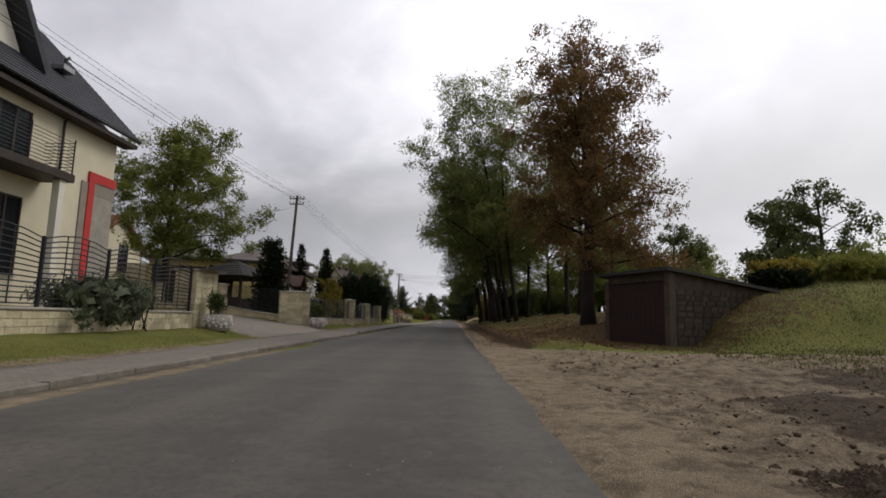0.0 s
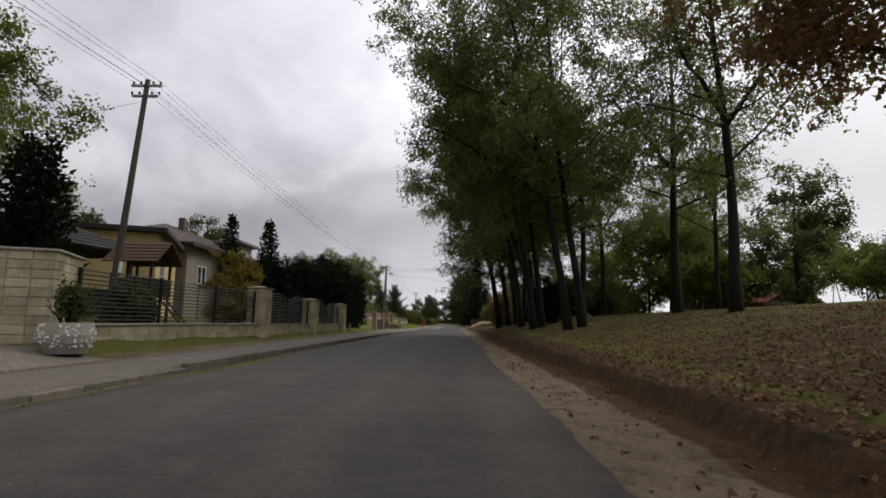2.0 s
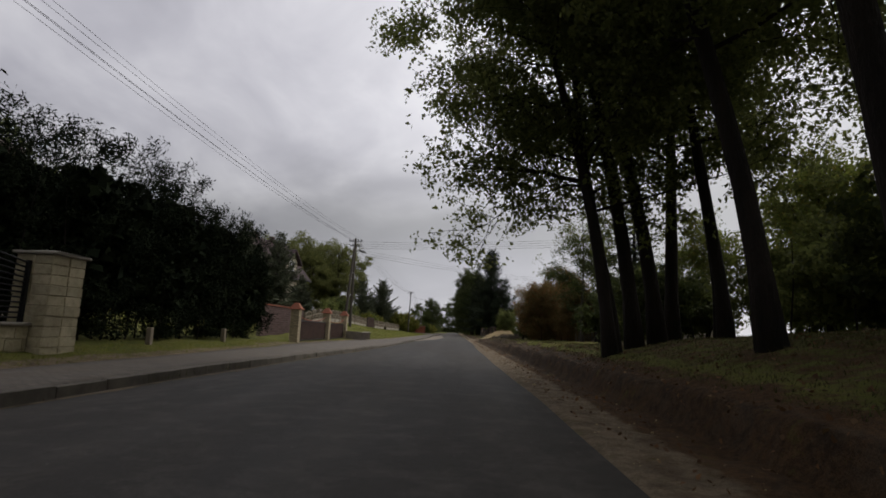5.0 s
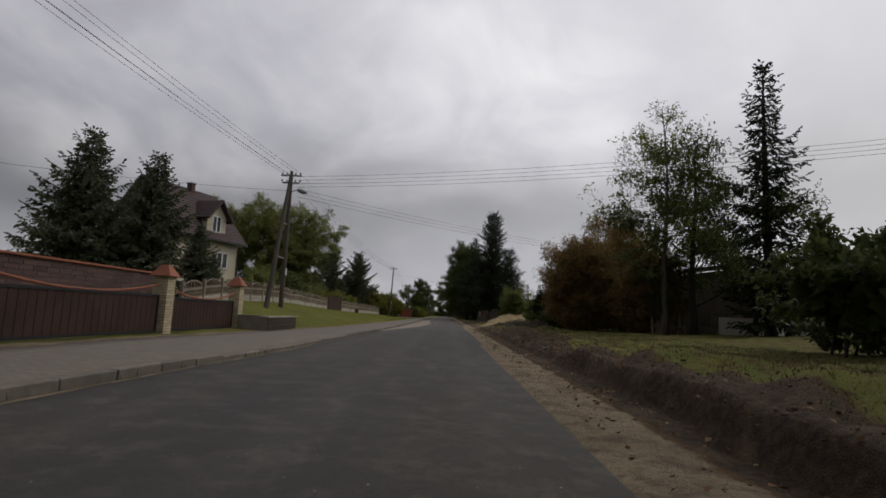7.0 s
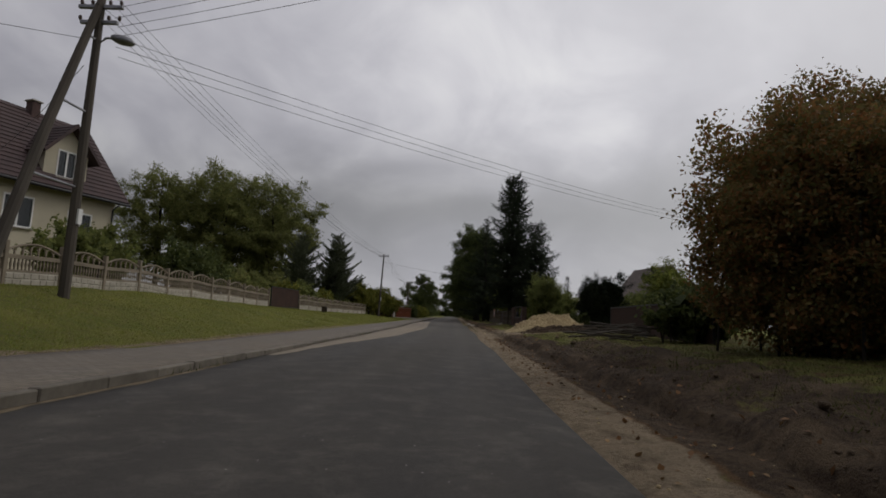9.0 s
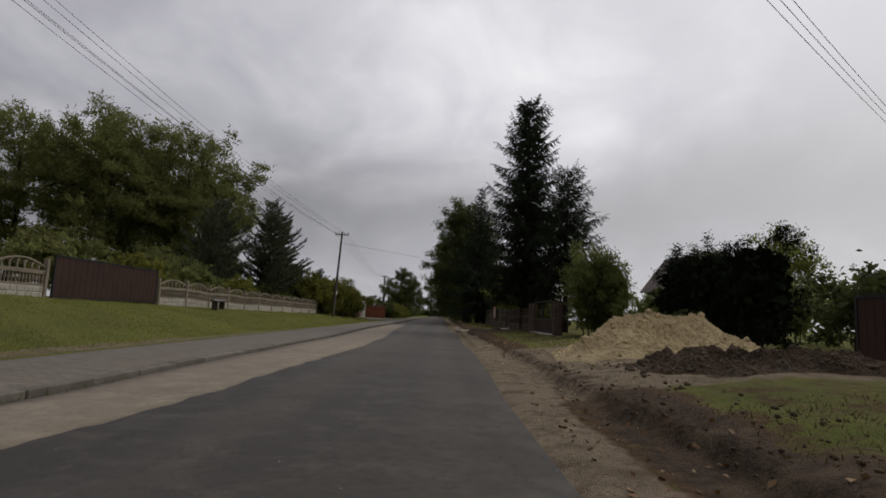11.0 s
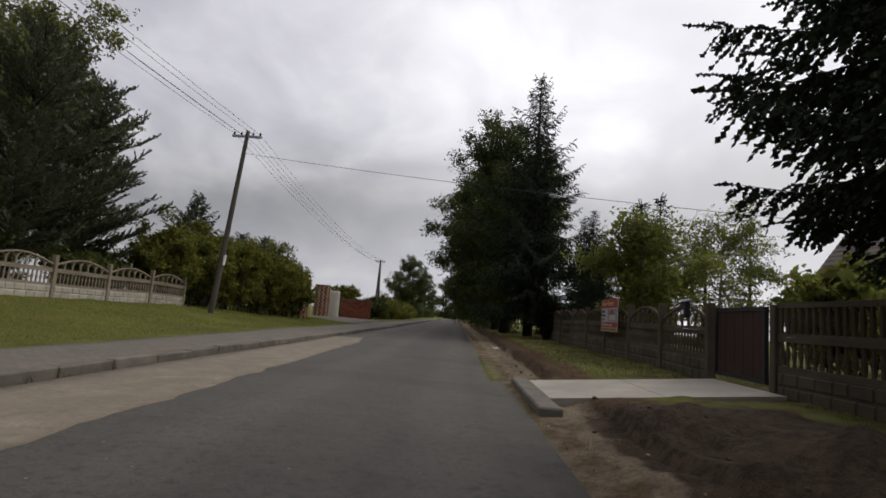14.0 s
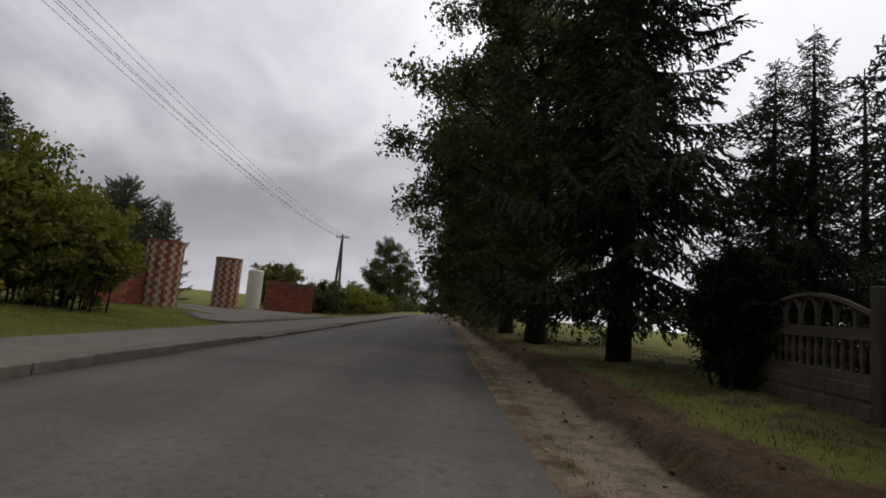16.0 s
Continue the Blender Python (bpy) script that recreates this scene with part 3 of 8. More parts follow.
def strip(name, y0, y1, step, left, right, z, material, label, category, cross=6, thick=0.1):
    """A made surface along the road, with a slight camber and ragged edges, and a skirt below its edges."""
    ys = np.arange(y0, y1 + 1e-6, step)
    u = np.linspace(0, 1, cross + 1)
    L, R = left(ys)[:, None], right(ys)[:, None]
    X = L + (R - L) * u[None]
    Y = np.repeat(ys[:, None], cross + 1, 1)
    Z = z(X, Y)
    X = np.concatenate([X[:, :1], X, X[:, -1:]], 1)
    Y = np.concatenate([Y[:, :1], Y, Y[:, -1:]], 1)
    Z = np.concatenate([Z[:, :1] - thick, Z, Z[:, -1:] - thick], 1)
    n, k = X.shape
    i = np.arange(n * k).reshape(n, k)
    ob = arrays(name, np.stack([X, Y, Z], -1), np.stack([i[:-1, :-1], i[:-1, 1:], i[1:, 1:], i[1:, :-1]], -1), material)
    return tagged(ob, label, category, kind="structure")


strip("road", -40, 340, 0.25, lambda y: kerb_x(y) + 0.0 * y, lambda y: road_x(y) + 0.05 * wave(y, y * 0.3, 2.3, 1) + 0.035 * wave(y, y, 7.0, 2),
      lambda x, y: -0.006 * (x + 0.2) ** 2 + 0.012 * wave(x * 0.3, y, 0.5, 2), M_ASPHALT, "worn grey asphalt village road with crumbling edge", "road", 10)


def dropped(y):
    """Where the kerb is lowered for entrances."""
    y = np.asarray(y, float)
    return np.maximum.reduce([1.45 * (1 - smooth_step(30.5, 31.5, y)), smooth_step(76, 77, y) * (1 - smooth_step(88, 89, y)), smooth_step(157, 158, y) * (1 - smooth_step(168, 169, y)), 0.6 * smooth_step(94, 100, y) * (1 - smooth_step(128, 134, y))])


def old_left(y):
    return kerb_x(y) + 0.02


def old_right(y):
    w = np.interp(y, [96, 108, 118, 126, 134, 145.5, 147.6, 148], [-2.2, -0.85, -0.35, -0.45, -0.85, -1.1, -1.3, -2.3])
    return np.maximum(w + 0.05 * wave(y, y, 3.0, 1) + 0.03 * wave(y, y, 9.0, 2), kerb_x(y) + 0.06)


strip("road_patch", 96, 148, 0.2, old_left, old_right, lambda x, y: 0.006 - 0.006 * (x + 0.2) ** 2 + 0.012 * wave(x * 0.3, y, 0.5, 2),
      M_OLD, "sandy pale old asphalt strip along the kerb", "road", 4, 0.03)
# dusty sand blown along the foot of the kerb
M_DUST = two_tone("kerb_sand", (0.20, 0.155, 0.10), (0.075, 0.06, 0.038), 2.5, 50, 0.95, 0.5, 0.01, True)
strip("sand_drift", -10, 94, 0.2, lambda y: kerb_x(y) + 0.005, lambda y: kerb_x(y) + np.maximum(0.015, 0.10 + 0.55 * (1 - smooth_step(9, 24, y)) + 0.06 * wave(y, y, 0.9, 3) + 0.05 * wave(y, y, 4.0, 1)),
      lambda x, y: 0.006 - 0.006 * (x + 0.2) ** 2 + 0.012 * wave(x * 0.3, y, 0.5, 2), M_DUST, "thin drift of pale sand at the foot of the kerb", "sand", 2, 0.03)
strip("pavement", -40, 236, 0.5, lambda y: walk_x(y), lambda y: kerb_x(y) - 0.14, lambda x, y: 0.086 + 0.004 * wave(x, y, 1.1, 1) + 0.015 * np.clip((kerb_x(y) - x) / 3, 0, 1) - 0.055 * dropped(y) * (1 - np.clip((kerb_x(y) - x - 0.14) / 1.4, 0, 1)),
      M_PAVER, "grey concrete block pavement dusted with sand", "pavement", 4, 0.1)


# kerb stones, laid one by one
def kerbs():
    bm = box((-0.14, 0.006, -0.12), (0.0, 0.994, 0.095), 0.014)
    me = bpy.data.meshes.new("kerb_stone")
    bm.to_mesh(me)
    bm.free()
    me.materials.append(M_KERB)
    row = thing("kerb", Matrix(), "row of pale concrete kerb stones with sand at the joints", "kerb", kind="structure")
    for i in range(-6, 190):
        y = float(i)
        low = 0.055 * float(dropped(y + 0.5))
        x0, x1 = float(kerb_x(np.array(y))), float(kerb_x(np.array(y + 1)))
        m = pose(x0 + RNG.normal(0, 0.006), y, -low + RNG.normal(0, 0.006), 0, RNG.normal(0, 0.6), math.degrees(math.atan2(x0 - x1, 1)) + RNG.normal(0, 0.3))
        shared("kerb_stone", me, row, m)


# ---------------- plants ----------------


def leaf_quads(centres, size, up_bias=0.4, aspect=0.55, rng=RNG, flat=0.0):
    """Small leaves, each a bent diamond of one quad, turned at random."""
    n = len(centres)
    a = rng.normal(size=(n, 3))
    a /= np.linalg.norm(a, axis=1, keepdims=True)
    nrm = rng.normal(size=(n, 3))
    nrm[:, 2] = np.abs(nrm[:, 2]) + up_bias
    nrm -= (nrm * a).sum(1, keepdims=True) * a
    nrm /= np.linalg.norm(nrm, axis=1, keepdims=True)
    b = np.cross(nrm, a)
    s = (size * rng.uniform(0.65, 1.35, n))[:, None]
    p0 = centres - a * s * 0.5
    p1 = centres + b * s * aspect * 0.5 + nrm * s * 0.06
    p2 = centres + a * s * 0.5 - np.array([0, 0, 1]) * s * 0.12
    p3 = centres - b * s * aspect * 0.5 + nrm * s * 0.06
    v = np.stack([p0, p1, p2, p3], 1).reshape(-1, 3)
    return v, np.arange(4 * n).reshape(n, 4)


def rand_dirs(rng, n):
    d = rng.normal(size=(n, 3))
    return d / np.linalg.norm(d, axis=1, keepdims=True)


def bend_path(rng, p, d, length, n, wander, rise):
    pts = [np.array(p, float)]
    d = np.array(d, float)
    for _ in range(n):
        d = d + rng.normal(0, wander, 3) + np.array([0, 0, rise])
        d /= np.linalg.norm(d)
        pts.append(pts[-1] + d * length / n)
    return pts, d


def broad_tree(name, m, label, seed, height, crown_r, clear, trunk_r, leaves, leaf_size, leaf_material, bark, lean=(0, 0), stems=1,
               droop=0.0, crown_off=(0, 0), gap=0.35, category="tree", group="", top_taper=0.6, clump=0.3, limb_n=16, fill=0.0, stem_list=None, boughs=(), box_crown=2.0):
    """A broadleaf tree: tapered stems, limbs, branches and twigs, with leaves in tufts round the twigs.
    stem_list: for each stem the foot's offset, the lean and the share of the height. boughs: heavy limbs as stem, height, direction, length, radius."""
    rng = np.random.default_rng(seed)
    root = thing(name, m, label, category, group)
    bm = bmesh.new()
    ends, load, spines = [], [], []
    if stem_list is None:
        stem_list = []
        for k in range(stems):
            off = rng.normal(0, trunk_r * 1.1, 2) if stems > 1 else np.zeros(2)
            tilt = rng.normal(0, 0.06, 2) if stems > 1 else np.zeros(2)
            stem_list.append((off[0], off[1], lean[0] + tilt[0], lean[1] + tilt[1], 1 - 0.08 * k))

    def foliage(lp, ld, reach, r0, twigs):
        n = len(lp) - 1
        for q in range(twigs):
            tt = rng.uniform(0.15, 1.0)
            j = min(int(tt * n), n - 1)
            bp = lp[j] + (lp[j + 1] - lp[j]) * (tt * n - j)
            bd = ld + rng.normal(0, 0.85, 3)
            bd[2] += 0.1 - droop
            bd /= np.linalg.norm(bd)
            tp, td = bend_path(rng, bp, bd, reach * rng.uniform(0.2, 0.5), 3, 0.2, -droop)
            add_tube(bm, tp, [r0 * 0.3, r0 * 0.22, r0 * 0.15, 0.006], 4, False)
            if rng.uniform() < gap * 0.5:
                continue
            for u in range(4):
                tw = rng.uniform(0.35, 1.0)
                j = min(int(tw * 3), 2)
                sp = tp[j] + (tp[j + 1] - tp[j]) * (tw * 3 - j)
                sd = td + rng.normal(0, 0.8, 3)
                sd[2] -= 0.2 + droop
                sd /= np.linalg.norm(sd)
                ln = rng.uniform(0.25, 0.6) * (0.5 + 0.13 * crown_r)
                add_tube(bm, [sp, sp + sd * ln], [0.007, 0.003], 3, False)
                ends.extend([sp + sd * ln * 0.5, sp + sd * ln, sp + sd * ln * 1.15])
                load.extend([reach ** 1.5] * 3)
        ends.append(lp[-1])
        load.append(reach ** 1.5)

    for ox, oy, lx, ly, share in stem_list:
        h = height * share * 0.92
        n = 12
        ph = rng.uniform(0, 6.28, 4)
        pts = []
        for i in range(n + 1):
            t = i / n
            sway = 0.02 * height * t
            pts.append(np.array([ox + lx * h * t ** 1.15 + sway * math.sin(5 * t + ph[0]) * (t > 0.1), oy + ly * h * t ** 1.15 + sway * math.sin(4 * t + ph[1]) * (t > 0.1), h * t - (0.4 if i == 0 else 0)]))
        spines.append((pts, h))
        rad = [trunk_r * (1.45 if i == 0 else 1.0) * (1 - 0.9 * (i / n) ** 1.1) for i in range(n + 1)]
        add_tube(bm, pts, rad, 10)
        for k in range(limb_n):
            t = clear / height + (0.98 - clear / height) * ((k + rng.uniform(0, 0.9)) / limb_n)
            i = min(int(t * n), n - 1)
            base = pts[i] + (pts[i + 1] - pts[i]) * (t * n - i)
            rel = (t - clear / height) / (1 - clear / height)
            reach = crown_r * (0.62 + 0.5 * math.sin(math.pi * min(1, 0.25 + rel * 0.8))) * (1 - top_taper * max(0, rel - 0.45) / 0.55) * rng.uniform(0.75, 1.12)
            az = k * 2.4 + rng.uniform(-0.5, 0.5)
            d = np.array([math.cos(az), math.sin(az), 0.35 + 0.7 * rel])
            d[:2] += np.array(crown_off) * 0.5
            d /= np.linalg.norm(d)
            r0 = max(0.025, trunk_r * 0.33 * (1 - 0.7 * t))
            lp, ld = bend_path(rng, base, d, reach, 5, 0.13, 0.02 - droop * 0.5)
            add_tube(bm, lp, [r0 * (1 - 0.8 * j / 5) for j in range(6)], 6)
            foliage(lp, ld, reach, r0, 9)
    for which, z, d, length, r in boughs:
        pts, h = spines[which]
        i = min(int(z / h * 12), 11)
        base = pts[i] + (pts[i + 1] - pts[i]) * (z / h * 12 - i)
        d = np.array(d, float) / np.linalg.norm(d)
        lp, ld = bend_path(rng, base, d, length, 6, 0.1, -0.03)
        add_tube(bm, lp, [r * (1 - 0.75 * j / 6) for j in range(7)], 8)
        foliage(lp, ld, length * 0.8, r * 0.5, 22)
    part("trunk", bm, bark, root, "dark furrowed trunk and limbs", True)
    ends = np.array(ends)
    w = rng.dirichlet(np.ones(len(ends)) * 1.6) * np.array(load)
    w /= w.sum()
    sprays = leaves // 5
    pick = rng.choice(len(ends), sprays, p=w)
    c = ends[pick] + rng.normal(0, clump, (sprays, 3)) * np.array([1, 1, 0.6])
    c[:, 2] -= droop * rng.exponential(0.5, sprays)
    nf = int(fill * sprays)
    if nf:
        # the outer mantle of a full crown, in lumpy tufts
        tufts = rand_dirs(rng, max(30, nf // 40))
        tufts /= ((np.abs(tufts) ** box_crown).sum(1) ** (1 / box_crown))[:, None]
        rad = 0.92 + 0.09 * rng.normal(size=len(tufts)) - 0.3 * rng.uniform(size=len(tufts)) ** 2
        half = 0.5 * (height * 0.97 - clear)
        mid = np.array([np.mean([q[0] + q[2] * height * 0.5 for q in stem_list]), np.mean([q[1] + q[3] * height * 0.5 for q in stem_list]), clear + half])
        tp = mid + tufts * rad[:, None] * np.array([crown_r, crown_r, half])
        # fuller below the top, as a dome
        tp[:, :2] = mid[:2] + (tp[:, :2] - mid[:2]) * (1 + 0.2 * np.clip((tp[:, 2:] - mid[2]) / half, 0, 0.8))
        c[:nf] = tp[rng.integers(0, len(tp), nf)] + rng.normal(0, 0.06 * crown_r + 0.06, (nf, 3)) * np.array([1, 1, 0.7])
    axis = rand_dirs(rng, sprays)
    axis[:, 2] -= 0.35 + droop
    axis /= np.linalg.norm(axis, axis=1, keepdims=True)
    step = (np.arange(5) - 2)[None, :, None] * leaf_size * 0.62
    c = (c[:, None] + axis[:, None] * step + rng.normal(0, leaf_size * 0.35, (sprays, 5, 3))).reshape(-1, 3)
    v, f = leaf_quads(c, leaf_size, 0.4, 0.62, rng)
    arrays("crown", v, f, leaf_material, root)
    return root


def conifer(name, m, label, seed, height, radius, leaves, material, clear=0.6, droop=0.35, spray=0.34, power=0.85, category="tree", group="", bark=None, uneven=0.15, whorl=0.0, dense=9.0, hang=0.7, spray_per=4):
    """A spruce: straight tapering stem, whorls of boughs that sweep down and turn up, hung with needle sprays."""
    rng = np.random.default_rng(seed)
    root = thing(name, m, label, category, group)
    bm = bmesh.new()
    add_tube(bm, [(0, 0, -0.3), (0.02, 0, height * 0.3), (0.0, 0.03, height * 0.65), (0, 0, height)], [height * 0.019, height * 0.015, height * 0.009, 0.012], 9)
    z = clear
    P, D = [], []
    gap = whorl or height * 0.021
    per = spray_per
    while z < height * 0.985:
        rel = (z - clear) / (height - clear)
        reach = radius * (1 - rel) ** power * min(1.0, 0.72 + 1.6 * rel) + 0.12
        n = int(5 + 2.5 * (1 - rel))
        a0 = rng.uniform(0, 6.28)
        for k in range(n):
            az = a0 + 2 * math.pi * k / n + rng.normal(0, 0.25)
            L = reach * rng.uniform(1 - uneven * 2.2, 1 + uneven)
            dirn = np.array([math.cos(az), math.sin(az), 0.0])
            dz = droop * (1 - rel) - 0.5 * rel ** 1.5
            bough = [np.array([0, 0, z + rng.normal(0, 0.05)]) + dirn * L * t + np.array([0, 0, -dz * L * t + 0.30 * L * t ** 3 * (0.4 + abs(droop))]) for t in (0, 0.25, 0.5, 0.75, 1.0)]
            add_tube(bm, bough, [0.012 + 0.012 * L, 0.01 + 0.008 * L, 0.009, 0.007, 0.004], 4, False)
            side = np.array([-dirn[1], dirn[0], 0])
            nb = max(3, int(L * dense))
            t = (np.arange(nb) + rng.uniform(0, 1, nb)) / nb * 0.92 + 0.08
            t = np.concatenate([t, [1.0]])
            B = np.array(bough)
            i = np.minimum((t * 4).astype(int), 3)
            base = B[i] + (B[i + 1] - B[i]) * (t * 4 - i)[:, None]
            along = B[i + 1] - B[i]
            along /= np.linalg.norm(along, axis=1, keepdims=True)
            sg = np.where(np.arange(len(t)) % 2 == 0, 1.0, -1.0) * np.where(t >= 1.0, 0.0, 1.0)
            d = along * 0.75 + side[None] * (sg * rng.uniform(0.5, 1.0, len(t)))[:, None] + rng.normal(0, 0.12, (len(t), 3))
            d[:, 2] -= hang * rng.uniform(0.3, 1.3, len(t)) * np.where(t >= 1.0, 0.1, 1.0)
            d /= np.linalg.norm(d, axis=1, keepdims=True)
            bl = (0.16 + 0.30 * L ** 0.8 * (1.05 - 0.75 * t)) * rng.uniform(0.6, 1.2, len(t))
            u = (np.arange(per) + 0.2) / per
            q = base[:, None] + d[:, None] * (bl[:, None] * u[None])[..., None]
            q[..., 2] -= 0.10 * hang * (u[None] ** 2) * bl[:, None]
            P.append(q.reshape(-1, 3))
            D.append(np.repeat(d * bl[:, None] / per, per, 0))
        z += gap * rng.uniform(0.7, 1.3) * (1.15 - 0.4 * rel)
    part("trunk", bm, bark or M_BARK, root, "straight dark trunk with whorled boughs", True)
    p, d = np.concatenate(P), np.concatenate(D)
    # two needle sprays at every step, splayed to both sides of the twig
    p, d = np.repeat(p, 2, 0), np.repeat(d, 2, 0)
    n = len(p)
    s = np.maximum(np.linalg.norm(d, axis=1), 0.3 * spray)[:, None] * rng.uniform(1.1, 1.9, (n, 1))
    d = d / np.linalg.norm(d, axis=1, keepdims=True)
    wv = np.cross(d, rng.normal(size=(n, 3)))
    wv /= np.linalg.norm(wv, axis=1, keepdims=True)
    d = d + wv * rng.uniform(-0.4, 0.4, (n, 1))
    wide = spray * 0.22 * rng.uniform(0.6, 1.3, (n, 1))
    v = np.stack([p, p + d * s * 0.5 + wv * wide, p + d * s, p + d * s * 0.5 - wv * wide], 1).reshape(-1, 3)
    arrays("crown", v, np.arange(4 * n).reshape(-1, 4), material, root)
    return root


def bush(name, m, label, seed, size, leaves, leaf_size, material, category="bush", group="", stems=9, lumps=14, needle=False, shell=0.45, square=2.0, core=True, loose=0.04):
    """A shrub or hedge: stems from the ground and leaves thick towards an uneven outline."""
    rng = np.random.default_rng(seed)
    root = thing(name, m, label, category, group)
    sx, sy, sz = size
    for k in range(stems):
        a = rng.uniform(0, 2 * math.pi)
        q = rng.uniform(0, 0.85)
        foot = np.array([0.5 * sx * q * math.cos(a), 0.5 * sy * q * math.sin(a), -0.1])
        tip = foot * 1.05 + np.array([rng.normal(0, 0.15), rng.normal(0, 0.15), sz * rng.uniform(0.5, 0.82)])
        part("stem", tube([foot, (foot + tip) / 2 + rng.normal(0, 0.08, 3), tip], [0.03, 0.02, 0.006], 5), M_BARK, root)
    # lumpy outline: a rounded box pushed out by bumps, grown in separate sprays of leaves
    k = max(60, leaves // 90)
    d = rand_dirs(rng, k)
    lump = rand_dirs(rng, lumps)
    lump[:, 2] = np.abs(lump[:, 2])
    amp = rng.uniform(-0.22, 0.2, lumps)
    r = np.ones(k)
    for l, a in zip(lump, amp):
        r += a * np.exp(-(1 - d @ l) * 9)
    e = square
    norm = (np.abs(d) ** e).sum(1) ** (1 / e)
    depth = 0.96 - shell * rng.uniform(0, 1, k) ** 1.5 + np.where(rng.uniform(size=k) < loose, rng.uniform(0, 0.14, k), 0)
    half = np.array([sx / 2, sy / 2, sz / 2])
    cl = d / norm[:, None] * (r * depth)[:, None] * half
    grow = d * np.array([1, 1, 0.6]) + np.array([0, 0, 0.5]) + rng.normal(0, 0.3, (k, 3))
    grow /= np.linalg.norm(grow, axis=1, keepdims=True)
    pick = rng.integers(0, k, leaves)
    spread = 0.024 * (sx + sy + sz) / 3 + 0.035
    c = cl[pick] + grow[pick] * (rng.uniform(-2.6, 1.6, leaves) * spread)[:, None] + rng.normal(0, spread, (leaves, 3)) * np.array([1, 1, 0.8])
    c[:, 2] = np.maximum(c[:, 2] + sz / 2, rng.uniform(0.0, 0.25, leaves))
    v, f = leaf_quads(c, leaf_size, 0.3, 0.28 if needle else 0.6, rng)
    arrays("leaves", v, f, material, root)
    if core:
        # crossing twigs and old leaves inside, which let little light through
        n = leaves // 5
        q = rand_dirs(rng, n)
        qn = (np.abs(q) ** e).sum(1) ** (1 / e)
        q = q / qn[:, None] * rng.uniform(0.25, 0.7, n)[:, None] * np.array([sx / 2, sy / 2, sz / 2])
        q[:, 2] = np.maximum(q[:, 2] + sz / 2, 0.1)
        v, f = leaf_quads(q, leaf_size * 2.6, 0.0, 0.8, rng)
        arrays("inner_growth", v, f, material, root)
    return root


def at(x, y, rz=0, dz=0.0):
    return pose(x, y, zat(x, y) + dz, 0, 0, rz)


def scaled(m, s):
    return m @ Matrix.Diagonal((s, s, s, 1))

# ---------------- more materials ----------------
M_PLASTER = two_tone("cream_plaster", (0.66, 0.60, 0.44), (0.58, 0.52, 0.38), 0.6, 50, 0.9, 0.15, 0.004, True)
M_PLASTER_W = two_tone("warm_white_plaster", (0.70, 0.665, 0.575), (0.62, 0.58, 0.50), 0.6, 50, 0.9, 0.15, 0.004, True)
M_PLASTER_G = two_tone("greyed_plaster", (0.50, 0.45, 0.34), (0.41, 0.37, 0.28), 0.5, 50, 0.9, 0.15, 0.004, True)
M_PLASTER_Y = two_tone("yellow_plaster", (0.60, 0.47, 0.22), (0.50, 0.39, 0.18), 0.5, 50, 0.9, 0.15, 0.004, True)
M_GREY_PAINT = two_tone("taupe_render", (0.28, 0.245, 0.20), (0.23, 0.20, 0.165), 1.0, 50, 0.85, 0.15, 0.004, True)
M_RED_PAINT = two_tone("red_render", (0.50, 0.045, 0.04), (0.42, 0.04, 0.035), 1.0, 50, 0.8, 0.1, 0.003, True)
M_REDWOOD = two_tone("red_stained_wood", (0.115, 0.06, 0.04), (0.075, 0.042, 0.03), 2.0, 30, 0.7, 0.2, 0.004, False)
M_DARKWOOD = two_tone("dark_stained_wood", (0.045, 0.030, 0.022), (0.025, 0.018, 0.014), 2.0, 30, 0.6, 0.2, 0.004, False)
M_METAL = two_tone("dark_painted_metal", (0.030, 0.030, 0.033), (0.018, 0.018, 0.02), 2.0, 60, 0.5, 0.1, 0.002, False, 0.3)
M_STEEL = two_tone("galvanised_steel", (0.35, 0.35, 0.36), (0.22, 0.22, 0.23), 2.0, 60, 0.45, 0.1, 0.002, False, 0.8)
M_BROWNMETAL = two_tone("brown_painted_metal", (0.058, 0.032, 0.024), (0.040, 0.024, 0.019), 1.5, 40, 0.75, 0.1, 0.002, False, 0.0, 0.15)
# rusty maroon, darkened in its colour for the shade of the door recess
M_REDDOOR = two_tone("shaded_rusty_maroon", (0.036, 0.014, 0.011), (0.022, 0.010, 0.009), 1.2, 30, 0.75, 0.3, 0.006, False)


def split_block_mat():
    """Cream split-face block, with grey-green weathering in patches and a rough broken face."""
    m = Mat("split_cream_block", 0.92, 0.0, 0.2)
    c = m.mix(m.ramp(m.noise(3.0, 5, 0.65), [(0.35, 0.0), (0.65, 1.0)]), (0.58, 0.51, 0.34), (0.46, 0.40, 0.26))
    c = m.mix(m.ramp(m.noise(0.9, 5, 0.7), [(0.48, 0.0), (0.68, 0.75)]), c, (0.27, 0.235, 0.15))
    c = m.mix(m.ramp(m.noise(9.0, 4, 0.75), [(0.52, 0.0), (0.7, 0.55)]), c, (0.24, 0.205, 0.13))
    c = m.mix(1.0, c, m.ramp(m.rand_object(), [(0.0, 0.72), (1.0, 1.05)]), "MULTIPLY")
    m.color(c)
    m.bump(m.noise(16.0, 5, 0.7), 0.9, 0.03)
    return m.m


M_SPLIT = split_block_mat()
M_CAP = two_tone("cast_concrete_cap", (0.36, 0.33, 0.28), (0.25, 0.23, 0.19), 2.0, 50, 0.9, 0.3, 0.006, False)
